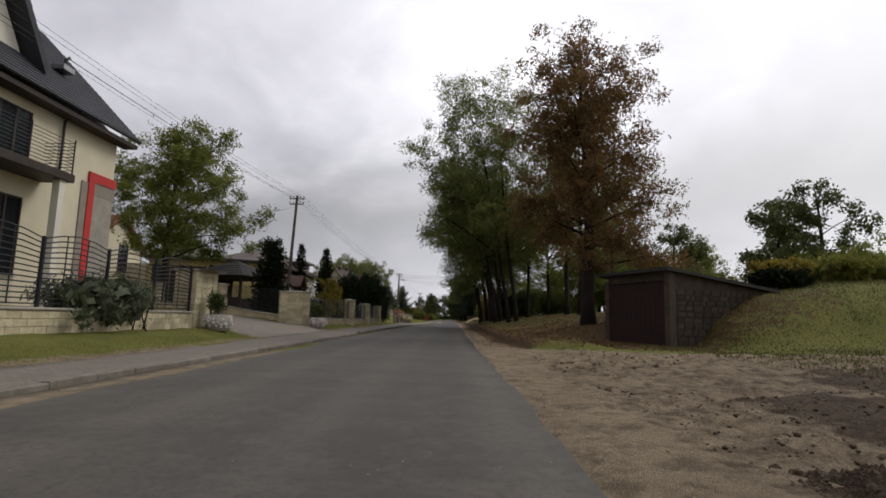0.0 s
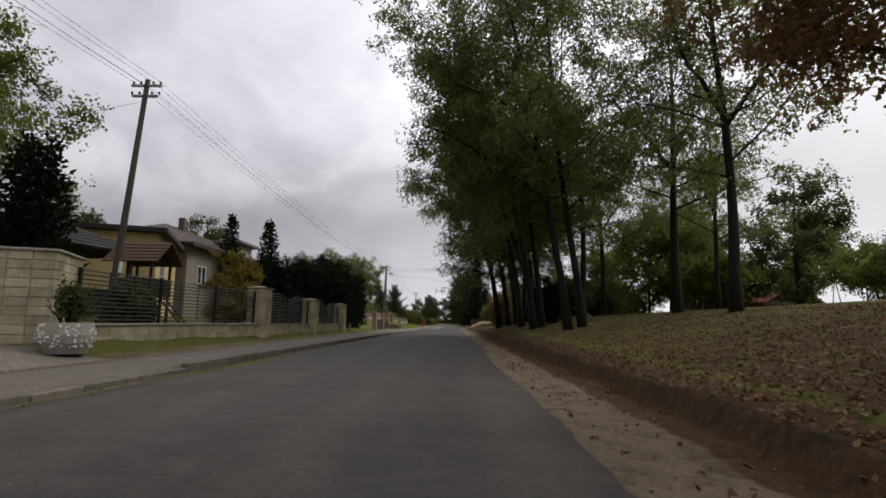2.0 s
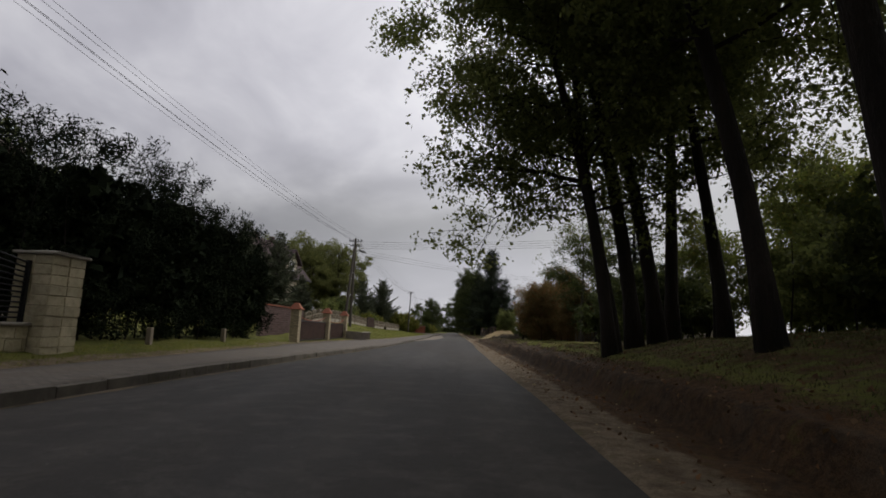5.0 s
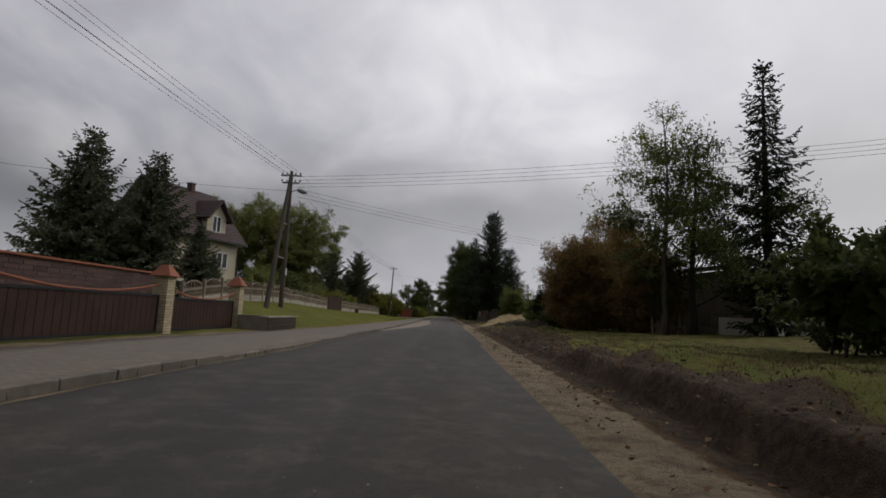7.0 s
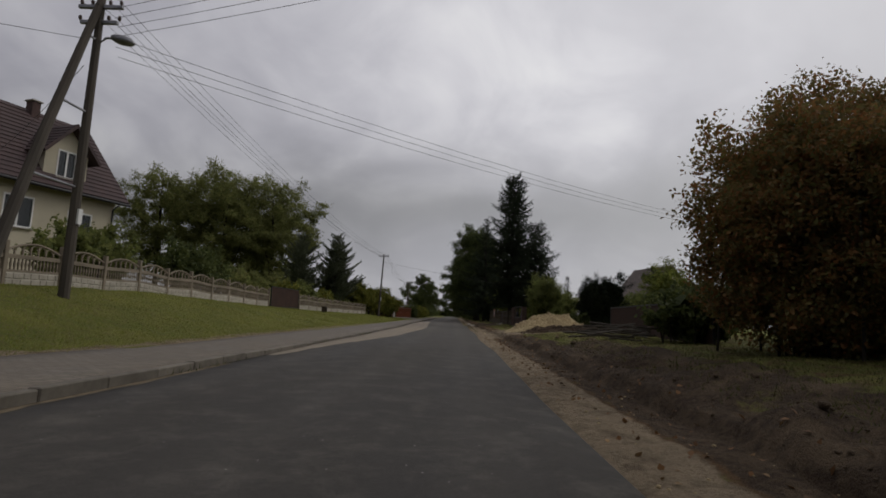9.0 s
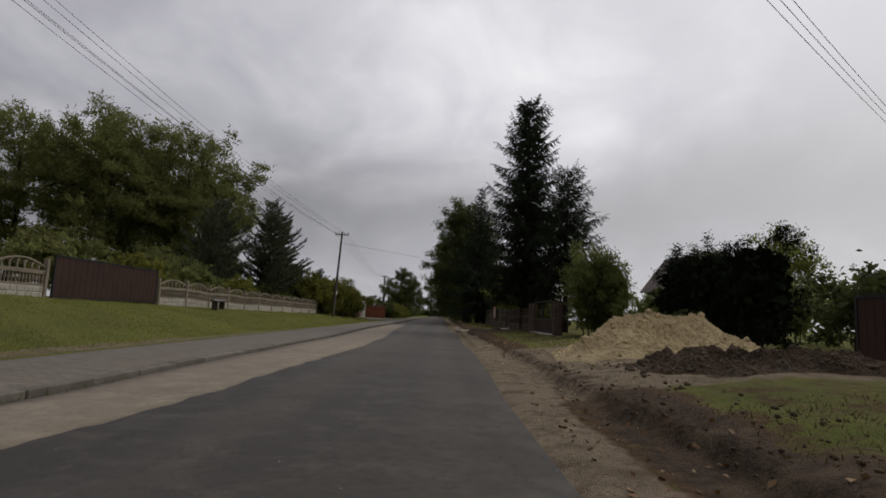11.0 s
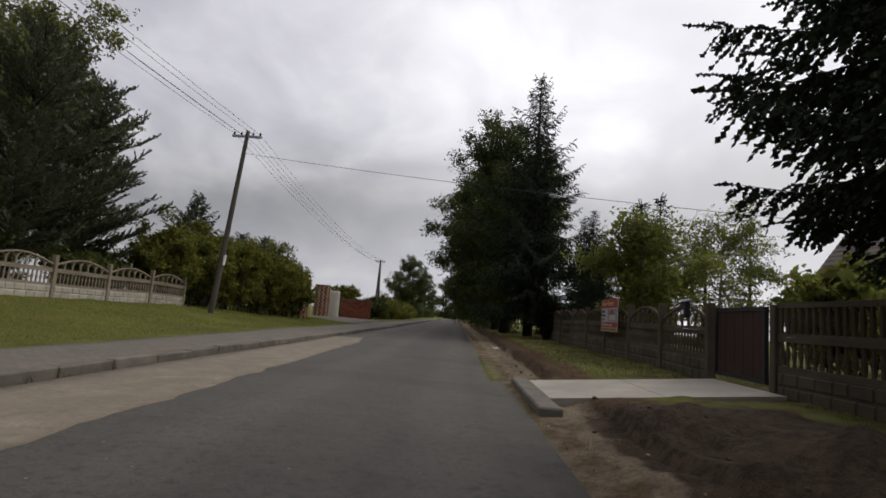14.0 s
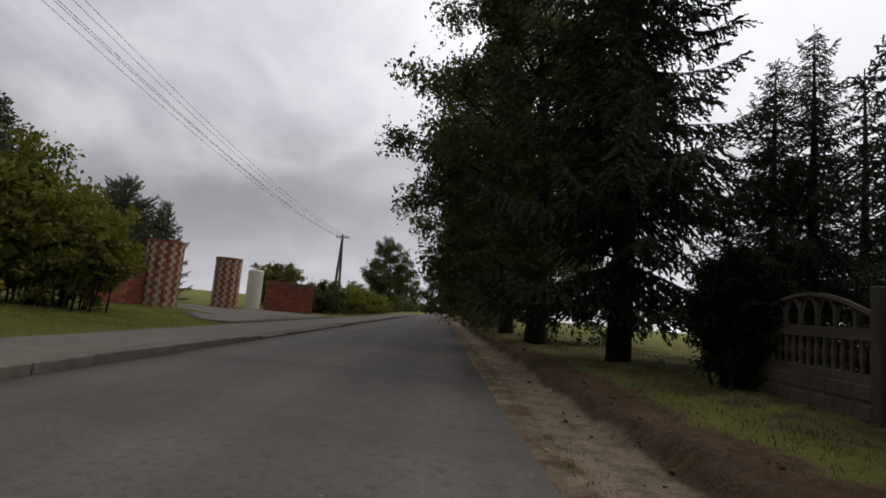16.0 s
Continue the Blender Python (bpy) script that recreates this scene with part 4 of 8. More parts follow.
M_CONC = two_tone("weathered_fence_concrete", (0.30, 0.25, 0.185), (0.195, 0.162, 0.12), 1.8, 40, 0.9, 0.4, 0.008, False, per_object=0.2)
M_CONC_DARK = two_tone("dark_weathered_concrete", (0.115, 0.090, 0.062), (0.068, 0.054, 0.038), 1.8, 40, 0.92, 0.5, 0.01, False, per_object=0.25)
M_WHITESTONE = two_tone("pale_stone_plate", (0.50, 0.46, 0.38), (0.36, 0.33, 0.27), 3.5, 30, 0.9, 0.6, 0.015, False, per_object=0.2)
M_BRICK_Y = two_tone("yellow_white_brick", (0.58, 0.49, 0.32), (0.46, 0.385, 0.25), 5.0, 40, 0.9, 0.3, 0.006, False, per_object=0.35)
M_BRICK_R = two_tone("red_brick", (0.36, 0.115, 0.062), (0.26, 0.085, 0.048), 5.0, 40, 0.9, 0.4, 0.008, False, per_object=0.45)
M_BRICK_M = two_tone("mauve_brick", (0.14, 0.085, 0.075), (0.09, 0.06, 0.055), 5.0, 40, 0.9, 0.4, 0.008, False, per_object=0.4)
M_BRICK_W = two_tone("cream_brick", (0.56, 0.45, 0.30), (0.45, 0.36, 0.24), 5.0, 40, 0.9, 0.4, 0.008, False, per_object=0.3)
M_MORTAR = two_tone("mortar", (0.22, 0.19, 0.15), (0.15, 0.13, 0.105), 3.0, 60, 0.95, 0.3, 0.006, False)
M_TERRACOTTA = two_tone("terracotta_tile", (0.34, 0.12, 0.065), (0.24, 0.085, 0.05), 2.5, 40, 0.8, 0.3, 0.006, False, per_object=0.2)
M_POLE = two_tone("tarred_pole", (0.10, 0.085, 0.068), (0.06, 0.052, 0.043), 1.5, 30, 0.92, 0.5, 0.01, False, stretch=(1, 1, 0.15))
M_WIRE = two_tone("bare_wire", (0.06, 0.06, 0.065), (0.04, 0.04, 0.04), 2.0, 20, 0.5, 0.0, 0.0, False, 0.6)
M_PORCELAIN = two_tone("brown_porcelain", (0.08, 0.05, 0.035), (0.06, 0.04, 0.03), 2.0, 20, 0.3, 0.0)
M_WHITE = two_tone("white_frame", (0.75, 0.75, 0.73), (0.68, 0.68, 0.66), 2.0, 40, 0.4, 0.05, 0.002, False)
M_STONE_G = two_tone("rubble_stone", (0.105, 0.080, 0.058), (0.058, 0.045, 0.034), 2.5, 25, 0.95, 0.8, 0.03, False, per_object=0.4)
M_SAND = two_tone("heaped_sand", (0.50, 0.40, 0.225), (0.36, 0.275, 0.15), 2.6, 22, 0.95, 0.8, 0.03, True)
M_DIRT = two_tone("dug_earth", (0.125, 0.088, 0.055), (0.060, 0.042, 0.028), 3.0, 25, 0.97, 1.0, 0.05, True)
M_PAPER = two_tone("paper_litter", (0.70, 0.66, 0.66), (0.6, 0.56, 0.56), 4.0, 40, 0.8, 0.2, 0.004, False)
M_CURTAIN = two_tone("net_curtain", (0.42, 0.41, 0.40), (0.25, 0.25, 0.24), 6.0, 40, 0.9, 0.1, 0.004, False, stretch=(3, 3, 0.2))


def glass_mat():
    m = Mat("window_glass", 0.04, 0.0, 0.5)
    m.color((0.02, 0.024, 0.028))
    m.b.inputs["IOR"].default_value = 1.5
    m.b.inputs["Alpha"].default_value = 0.75
    return m.m


M_GLASS = glass_mat()
# near-black colour that stands in for the darkness of unlit rooms
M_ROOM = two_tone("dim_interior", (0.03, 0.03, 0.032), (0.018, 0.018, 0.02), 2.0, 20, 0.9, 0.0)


def tile_mat(name, a, b, along="y"):
    """Roof tiles: courses across the slope and rolls down it, as relief."""
    m = Mat(name, 0.75, 0.0, 0.3)
    c = m.mix(m.ramp(m.noise(1.2, 4, 0.6), [(0.35, 0.0), (0.65, 1.0)]), a, b)
    c = m.mix(m.ramp(m.noise(25, 3, 0.7), [(0.4, 0.0), (0.7, 0.45)]), c, tuple(0.55 * v for v in a))
    m.color(c)
    m.bump(m.noise(25, 3, 0.7), 0.3, 0.01)
    return m.m


M_TILE_DARK = tile_mat("graphite_tile", (0.050, 0.052, 0.060), (0.034, 0.035, 0.042))
M_TILE_MAROON = tile_mat("maroon_tile", (0.070, 0.044, 0.042), (0.050, 0.034, 0.034))
M_TILE_RED = tile_mat("red_tile", (0.25, 0.085, 0.055), (0.18, 0.062, 0.045))
M_TILE_GREY = tile_mat("grey_brown_tile", (0.17, 0.135, 0.12), (0.12, 0.10, 0.09))
M_FELT = two_tone("roofing_felt", (0.055, 0.05, 0.046), (0.035, 0.032, 0.03), 1.0, 30, 0.9, 0.3, 0.006, True)

# ---------------- buildings ----------------


def roof_slab(name, a, b, c, d, material, parent, rows=14, thick=0.14, label=""):
    """A roof slope with stepped courses: a and b along the eave, c and d along the ridge above b and a."""
    a, b, c, d = (Vector(v) for v in (a, b, c, d))
    nrm = (b - a).cross(d - a).normalized()
    if nrm.z < 0:
        nrm = -nrm
    bm = bmesh.new()
    lift = 0.035
    line = [(0, -thick)]
    for i in range(rows):
        line += [(i / rows, lift), ((i + 1) / rows, 0.0)]
    line.append((1.0, -thick))
    left = [bm.verts.new(a.lerp(d, t) + nrm * o) for t, o in line]
    right = [bm.verts.new(b.lerp(c, t) + nrm * o) for t, o in line]
    n = len(line)
    for i in range(n):
        j = (i + 1) % n
        bm.faces.new((left[i], right[i], right[j], left[j]))
    bm.faces.new(left[::-1])
    bm.faces.new(right)
    bmesh.ops.recalc_face_normals(bm, faces=bm.faces)
    return part(name, bm, material, parent, label)


CUTS = {}


def window(parent, x, y0, y1, z0, z1, face=1, frame_mat=None, bars=1, axis="x", curtain=True, depth=0.12):
    """A window in a wall whose face lies at x (or at y, for axis y), looking along +x (face 1) or -x."""
    fm = frame_mat or M_WHITE

    def bx(u0, u1, w0, w1, d0, d1):
        lo, hi = sorted((x + face * d0, x + face * d1))
        return ((lo, u0, w0), (hi, u1, w1)) if axis == "x" else ((u0, lo, w0), (u1, hi, w1))
    win = new("window")
    win.parent = parent
    CUTS.setdefault(parent.name, []).append(bx(y0, y1, z0, z1, -0.26, 0.3))
    t = 0.07
    bm = bmesh.new()
    for u0, u1, w0, w1 in ((y0, y0 + t, z0, z1), (y1 - t, y1, z0, z1), (y0 + t, y1 - t, z0, z0 + t), (y0 + t, y1 - t, z1 - t, z1)):
        add_box(bm, *bx(u0, u1, w0, w1, -0.08, 0.025))
    for k in range(bars):
        u = y0 + (y1 - y0) * (k + 1) / (bars + 1)
        add_box(bm, *bx(u - 0.05, u + 0.05, z0 + t, z1 - t, -0.07, 0.015))
    part("window_frame", bm, fm, win)
    # thin black sheet in place of a room, its darkness painted on
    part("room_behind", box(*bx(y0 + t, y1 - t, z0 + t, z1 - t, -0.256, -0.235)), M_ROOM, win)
    part("pane", box(*bx(y0 + t, y1 - t, z0 + t, z1 - t, -0.045, -0.03)), M_GLASS, win)
    part("window_sill", box(*bx(y0 - 0.06, y1 + 0.06, z0 - 0.05, z0 - 0.004, 0.004, 0.13)), M_CAP, win)
    if curtain:
        part("curtain", box(*bx(y0 + 0.3 * (y1 - y0), y1 - 0.22 * (y1 - y0), z0 + 0.2 * (z1 - z0), z1 - t, -0.15, -0.135)), M_CURTAIN, win)
    return win


def open_walls(house):
    """Cuts the window recesses into the walls of a house."""
    bm = bmesh.new()
    for lo, hi in CUTS.get(house.name, []):
        add_box(bm, lo, hi)
    cutter = part("cutter", bm, M_ROOM, house)
    bpy.context.view_layer.update()
    for ob in house.children:
        if ob.name.split(".")[0] in ("wall", "dormer", "gable", "garage"):
            mod = ob.modifiers.new("recess", "BOOLEAN")
            mod.operation, mod.object, mod.solver = "DIFFERENCE", cutter, "EXACT"
            deps = bpy.context.evaluated_depsgraph_get()
            me = bpy.data.meshes.new_from_object(ob.evaluated_get(deps))
            ob.modifiers.clear()
            ob.data = me
    bpy.data.objects.remove(cutter)


def house_modern():
    h = thing("house", pose(0.32, -2.06, 0) @ Matrix.Diagonal((1, 1, 1.08, 1)), "tall cream house with graphite roof, dark balcony and red stripe", "house")
    X, Y0, Y1 = -18.0, 5.0, 29.4
    bm = bmesh.new()
    # body with gable end, wall top at 9.6, ridge at 15.6
    add_prism(bm, [(X, 0.0), (X, 9.7), (X - 5.6, 15.3), (X - 11.2, 9.7), (X - 11.2, 0.0)], Y0, Y1)
    part("wall", bm, M_PLASTER, h)
    roof_slab("roof", (X + 0.85, Y0 - 0.6, 9.95), (X + 0.85, Y1 + 0.6, 9.95), (X - 5.6, Y1 + 0.6, 16.0), (X - 5.6, Y0 - 0.6, 16.0), M_TILE_DARK, h, 26)
    roof_slab("roof", (X - 12.0, Y0 - 0.6, 9.95), (X - 12.0, Y1 + 0.6, 9.95), (X - 5.6, Y1 + 0.6, 16.0), (X - 5.6, Y0 - 0.6, 16.0), M_TILE_DARK, h, 14)
    part("soffit", box((X + 0.004, Y0 - 0.6, 9.42), (X + 0.8, Y1 + 0.6, 9.62)), M_DARKWOOD, h, "dark timber soffit")
    part("gutter", tube([(X + 0.92, Y0 - 0.6, 9.86), (X + 0.92, Y1 + 0.6, 9.80)], 0.09, 8), M_METAL, h)
    part("downpipe", tube([(X + 0.85, 25.2, 9.75), (X + 0.12, 25.2, 9.3), (X + 0.12, 25.2, 0.3)], 0.06, 8), M_METAL, h)
    part("roof_window", box((X - 1.6, 26.0, 12.15), (X - 0.9, 26.8, 12.42), 0.02), M_STEEL, h)
    part("vent", tube([(X - 2.4, 28.0, 12.6), (X - 2.4, 28.0, 13.5), (X - 2.2, 28.0, 13.6)], 0.09, 8), M_METAL, h)
    # cross gable towards the road
    bm = bmesh.new()
    add_prism(bm, [(15.4, 11.2), (23.6, 11.2), (19.5, 17.4)], X - 5.0, X - 0.9, "x")
    part("gable", bm, M_PLASTER_W, h)
    for s in (1, -1):
        roof_slab("gable_roof", (X - 5.0, 19.5 + s * 4.7, 11.15), (X - 0.1, 19.5 + s * 4.7, 11.15), (X - 0.1, 19.5, 18.2), (X - 5.0, 19.5, 18.2), M_TILE_DARK, h, 16, 0.3)
    # balcony, its rail, and the dark glazing behind
    part("balcony", box((X + 0.003, 9.0, 6.25), (X + 1.6, 24.3, 6.6), 0.02), M_DARKWOOD, h, "dark timber-clad balcony slab")
    for k in range(9):
        z = 6.75 + 0.15 * k
        part("railing_bar", tube([(X + 1.51, 9.1, z), (X + 1.51, 24.17, z), (X + 0.1, 24.17, z)], 0.016, 5), M_METAL, h)
    for y in (9.1, 11.6, 14.1, 16.6, 19.1, 21.6, 24.15):
        part("railing_post", box((X + 1.49, y, 6.6), (X + 1.54, y + 0.05, 8.1)), M_METAL, h)
    for y0, y1 in ((20.0, 23.4), (15.0, 18.6), (10.0, 13.4)):
        window(h, X, y0, y1, 6.75, 9.0, 1, M_DARKWOOD, 3)
        window(h, X, y0, y1, 2.2, 5.4, 1, M_DARKWOOD, 3)
    part("column", box((X + 1.1, 23.6, 0.3), (X + 1.45, 23.95, 6.25), 0.01), M_PLASTER_W, h)
    # painted stripe and frame round the corner panel
    part("frame_panel", box((X + 0.004, 26.9, 1.2), (X + 0.07, 27.35, 7.0)), M_GREY_PAINT, h, "taupe render band")
    part("stripe", box((X + 0.004, 27.35, 1.2), (X + 0.12, 27.8, 7.55)), M_RED_PAINT, h, "bright red upright stripe")
    part("stripe", box((X + 0.004, 27.8, 7.1), (X + 0.12, 29.5, 7.55)), M_RED_PAINT, h, "bright red upper stripe")
    part("frame_panel", box((X + 0.004, 27.8, 6.5), (X + 0.07, 29.5, 7.1)), M_GREY_PAINT, h, "taupe render band")
    part("panel", box((X + 0.004, 27.8, 1.2), (X + 0.05, 29.45, 6.5)), M_CAP, h, "pale grey corner panel")
    open_walls(h)


def house_red_gable():
    h = thing("house", Matrix(), "cream gabled house with red tiled roof", "house")
    bm = bmesh.new()
    add_prism(bm, [(43.6, 0.6), (43.6, 6.9), (47.4, 9.75), (51.2, 6.9), (51.2, 0.6)], -40.0, -30.0, "x")
    part("wall", bm, M_PLASTER, h)
    for s in (-1, 1):
        roof_slab("roof", (-40.4, 47.4 + s * 4.35, 6.65), (-29.4, 47.4 + s * 4.35, 6.65), (-29.4, 47.4, 9.95), (-40.4, 47.4, 9.95), M_TILE_RED, h, 12)
    window(h, -30.0, 47.7, 49.2, 4.6, 7.2, frame_mat=M_DARKWOOD)
    window(h, -30.0, 44.6, 45.8, 4.9, 6.4, frame_mat=M_DARKWOOD)
    part("annexe", box((-29.99, 49.4, 0.6), (-28.2, 52.2, 5.6)), M_PLASTER, h)
    open_walls(h)


def house_flat():
    h = thing("house", pose(-14.9, 49.5, 0, 0, 0, 21), "long low yellow house with a flat dark-edged roof", "house")
    part("wall", box((-11.6, 0.5, 0.6), (-0.5, 9.0, 5.75)), M_PLASTER_Y, h)
    part("roof", box((-12.1, 0.0, 5.75), (0.0, 9.5, 6.05), 0.03), M_FELT, h, "flat dark roof slab with overhang")
    window(h, 0.5, -6.6, -4.3, 4.1, 5.4, -1, M_DARKWOOD, 1, "y")
    window(h, -0.5, 2.0, 3.6, 3.4, 4.9)
    for k in range(3):
        door = part("garage_door", box((-11.3 + 1.5 * k, 0.44, 0.9), (-9.86 + 1.5 * k, 0.5, 5.2), 0.01), M_DARKWOOD, h, "dark brown boarded door")
        part("handle", box((-10.0 + 1.5 * k, 0.4, 2.1), (-9.95 + 1.5 * k, 0.44, 2.3)), M_METAL, door)
    open_walls(h)


def house_hip():
    h = thing("house", Matrix(), "brick house with a low grey-brown hipped roof and chimney", "house")
    X0, X1, Y0, Y1 = -28, -18.2, 58.5, 74
    part("wall", box((X0, Y0, 0.2), (X1, Y1, 6.6)), M_GREY_PAINT, h)
    o = 0.7
    a, b, c, d = (X1 + o, Y0 - o, 6.5), (X1 + o, Y1 + o, 6.5), (X0 - o, Y1 + o, 6.5), (X0 - o, Y0 - o, 6.5)
    r0, r1 = (-23.1, 64.0, 8.9), (-23.1, 68.5, 8.9)
    roof_slab("roof", a, b, r1, r0, M_TILE_GREY, h, 12)
    roof_slab("roof", c, d, r0, r1, M_TILE_GREY, h, 12)
    roof_slab("roof", b, c, r1, r1, M_TILE_GREY, h, 12)
    roof_slab("roof", d, a, r0, r0, M_TILE_GREY, h, 12)
    part("fascia", box((X1 + o - 0.02, Y0 - o, 6.2), (X1 + o + 0.05, Y1 + o, 6.42)), M_DARKWOOD, h)
    part("chimney", box((-22.2, 64.4, 8.0), (-21.75, 64.85, 9.5), 0.02), M_BRICK_M, h)
    part("dormer", box((-19.6, 66.5, 5.6), (-17.9, 70.0, 7.6)), M_GREY_PAINT, h)
    part("dormer_roof", box((-19.9, 66.1, 7.6), (-17.3, 70.4, 7.85), 0.03), M_TILE_GREY, h)
    window(h, -17.9, 67.3, 68.8, 5.9, 7.1)
    window(h, X1, 60.2, 61.6, 3.6, 5.0)
    window(h, X1, 71.5, 72.8, 3.6, 5.0)
    open_walls(h)


def house_maroon():
    h = thing("house", pose(-19.49, 106.04, 0, 0, 0, -17.5) @ Matrix.Diagonal((1.027, 0.859, 1.065, 1)), "cream house with steep maroon tiled roof and gabled dormer", "house")
    W, L, ZW, ZR = 6.4, 8.5, 6.35, 9.9
    xr = -W / 2
    bm = bmesh.new()
    add_prism(bm, [(0, 0.6), (0, ZW), (xr, ZR - 0.15), (-W, ZW), (-W, 0.6)], 0, L)
    part("wall", bm, M_PLASTER_G, h)
    slope = (ZR - ZW) / -xr
    ex = 0.6
    for x0 in (ex, -W - ex):
        roof_slab("roof", (x0, -0.45, ZW - slope * ex + 0.18), (x0, L + 0.45, ZW - slope * ex + 0.18), (xr, L + 0.45, ZR + 0.18), (xr, -0.45, ZR + 0.18), M_TILE_MAROON, h, 18)
    part("gutter", tube([(ex + 0.06, -0.45, ZW - slope * ex + 0.1), (ex + 0.06, L + 0.45, ZW - slope * ex + 0.06)], 0.07, 8), M_METAL, h)
    for y in (0.15, L - 0.15):
        part("downpipe", tube([(ex, y, ZW - 0.6), (0.09, y, ZW - 0.9), (0.09, y, 0.8)], 0.05, 8), M_METAL, h)
    d0, d1, dz, da = 3.9, 6.4, 7.75, 8.85
    dm = (d0 + d1) / 2
    bm = bmesh.new()
    add_prism(bm, [(d0, ZW - 0.6), (d0, dz), (dm, da), (d1, dz), (d1, ZW - 0.6)], -2.4, 0.02, "x")
    part("dormer", bm, M_PLASTER_G, h)
    for s in (-1, 1):
        roof_slab("dormer_roof", (-2.6, dm + s * 1.7, dz - 0.3), (0.5, dm + s * 1.7, dz - 0.3), (0.5, dm, da + 0.2), (-2.6, dm, da + 0.2), M_TILE_MAROON, h, 8)
    for y in (1.6, 5.0):
        ch = part("chimney", box((xr - 0.1, y, 8.6), (xr + 0.4, y + 0.5, 10.45), 0.02), M_BRICK_M, h)
        part("chimney_cap", box((xr - 0.17, y - 0.07, 10.454), (xr + 0.47, y + 0.57, 10.54), 0.02), M_CAP, ch)
    window(h, 0.0, 2.15, 3.7, 3.85, 5.25)
    window(h, 0.0, 5.6, 7.1, 3.75, 5.0)
    window(h, 0.02, 4.6, 5.7, 6.45, 7.75)
    window(h, 0.0, xr - 0.5, xr + 0.5, 6.6, 7.8, -1, M_WHITE, 1, "y")
    open_walls(h)


def shed():
    """Low lock-up with a maroon door, rubble side wall and lean-to roof, dug into the slope."""
    s = thing("shed", pose(10.25, 20.5, 0.06, 0, 0, 19.7) @ Matrix.Diagonal((1.12, 1.16, 1.135, 1)), "low stone lock-up shed with a rusty maroon door", "shed")
    W, D, H = 3.75, 5.0, 2.85
    part("door_jamb", box((0.0, 0, -0.4), (0.3, 0.28, H - 0.1), 0.02), M_STONE_G, s)
    part("door_jamb", box((0.0, W - 0.28, -0.4), (0.3, W, H - 0.3), 0.02), M_STONE_G, s)
    part("lintel", box((0.0, 0.28, H - 0.45), (0.3, W - 0.28, H - 0.12), 0.02), M_STONE_G, s)
    bm = bmesh.new()
    n = 12
    for k in range(n):
        y0 = 0.29 + (W - 0.58) * k / n
        add_box(bm, (0.07, y0 + 0.006, 0.02), (0.12 + 0.006 * (k % 2), y0 + (W - 0.58) / n - 0.006, H - 0.47))
    door = part("door", bm, M_REDDOOR, s, "rusty maroon boarded double door")
    part("handle", box((0.045, W / 2 + 0.15, 1.1), (0.07, W / 2 + 0.2, 1.3)), M_METAL, door)
    part("door_back", box((0.14, 0.28, 0.0), (0.2, W - 0.28, H - 0.45)), M_DARKWOOD, s)
    bm = bmesh.new()
    add_prism(bm, [(0.3, -0.4), (0.3, H - 0.12), (D, H - 0.75), (D, -0.4)], 0.02, 0.3)
    add_prism(bm, [(0.3, -0.4), (0.3, H - 0.12), (D, H - 0.75), (D, -0.4)], W - 0.3, W - 0.02)
    add_box(bm, (D - 0.2, 0.3, -0.4), (D, W - 0.3, H - 0.78))
    part("wall", bm, M_STONE_G, s)
    bm = bmesh.new()
    add_prism(bm, [(-0.25, H - 0.1), (-0.25, H + 0.02), (D + 0.2, H - 0.62), (D + 0.2, H - 0.74)], -0.2, W + 0.2)
    part("roof", bm, M_FELT, s, "mossy felted lean-to roof")
    rng = np.random.default_rng(5)
    # rubble blocks proud of the side wall
    bm = box((0, -0.035, 0), (1, 0.03, 1), 0.04)
    me = bpy.data.meshes.new("stone")
    bm.to_mesh(me)
    bm.free()
    me.materials.append(M_STONE_G)
    z = -0.1
    while z < H - 0.75:
        hgt = rng.uniform(0.17, 0.27)
        x = 0.32
        while x < D - 0.1:
            w = rng.uniform(0.25, 0.5)
            top = H - 0.14 - 0.63 * (x + w - 0.3) / (D - 0.3)
            if z + hgt < top and x + w < D:
                shared("stone", me, s, Matrix.Translation((x, 0.02, z)) @ Matrix.Diagonal((w - 0.02, 1.0, hgt - 0.02, 1)))
            x += w
        z += hgt


# ---------------- fences and gates ----------------


def block_mesh(name, size, material, bevel=0.012):
    bm = box((-size[0] / 2, -size[1] / 2, 0), (size[0] / 2, size[1] / 2, size[2]), bevel)
    me = bpy.data.meshes.new(name)
    bm.to_mesh(me)
    bm.free()
    me.materials.append(material)
    return me


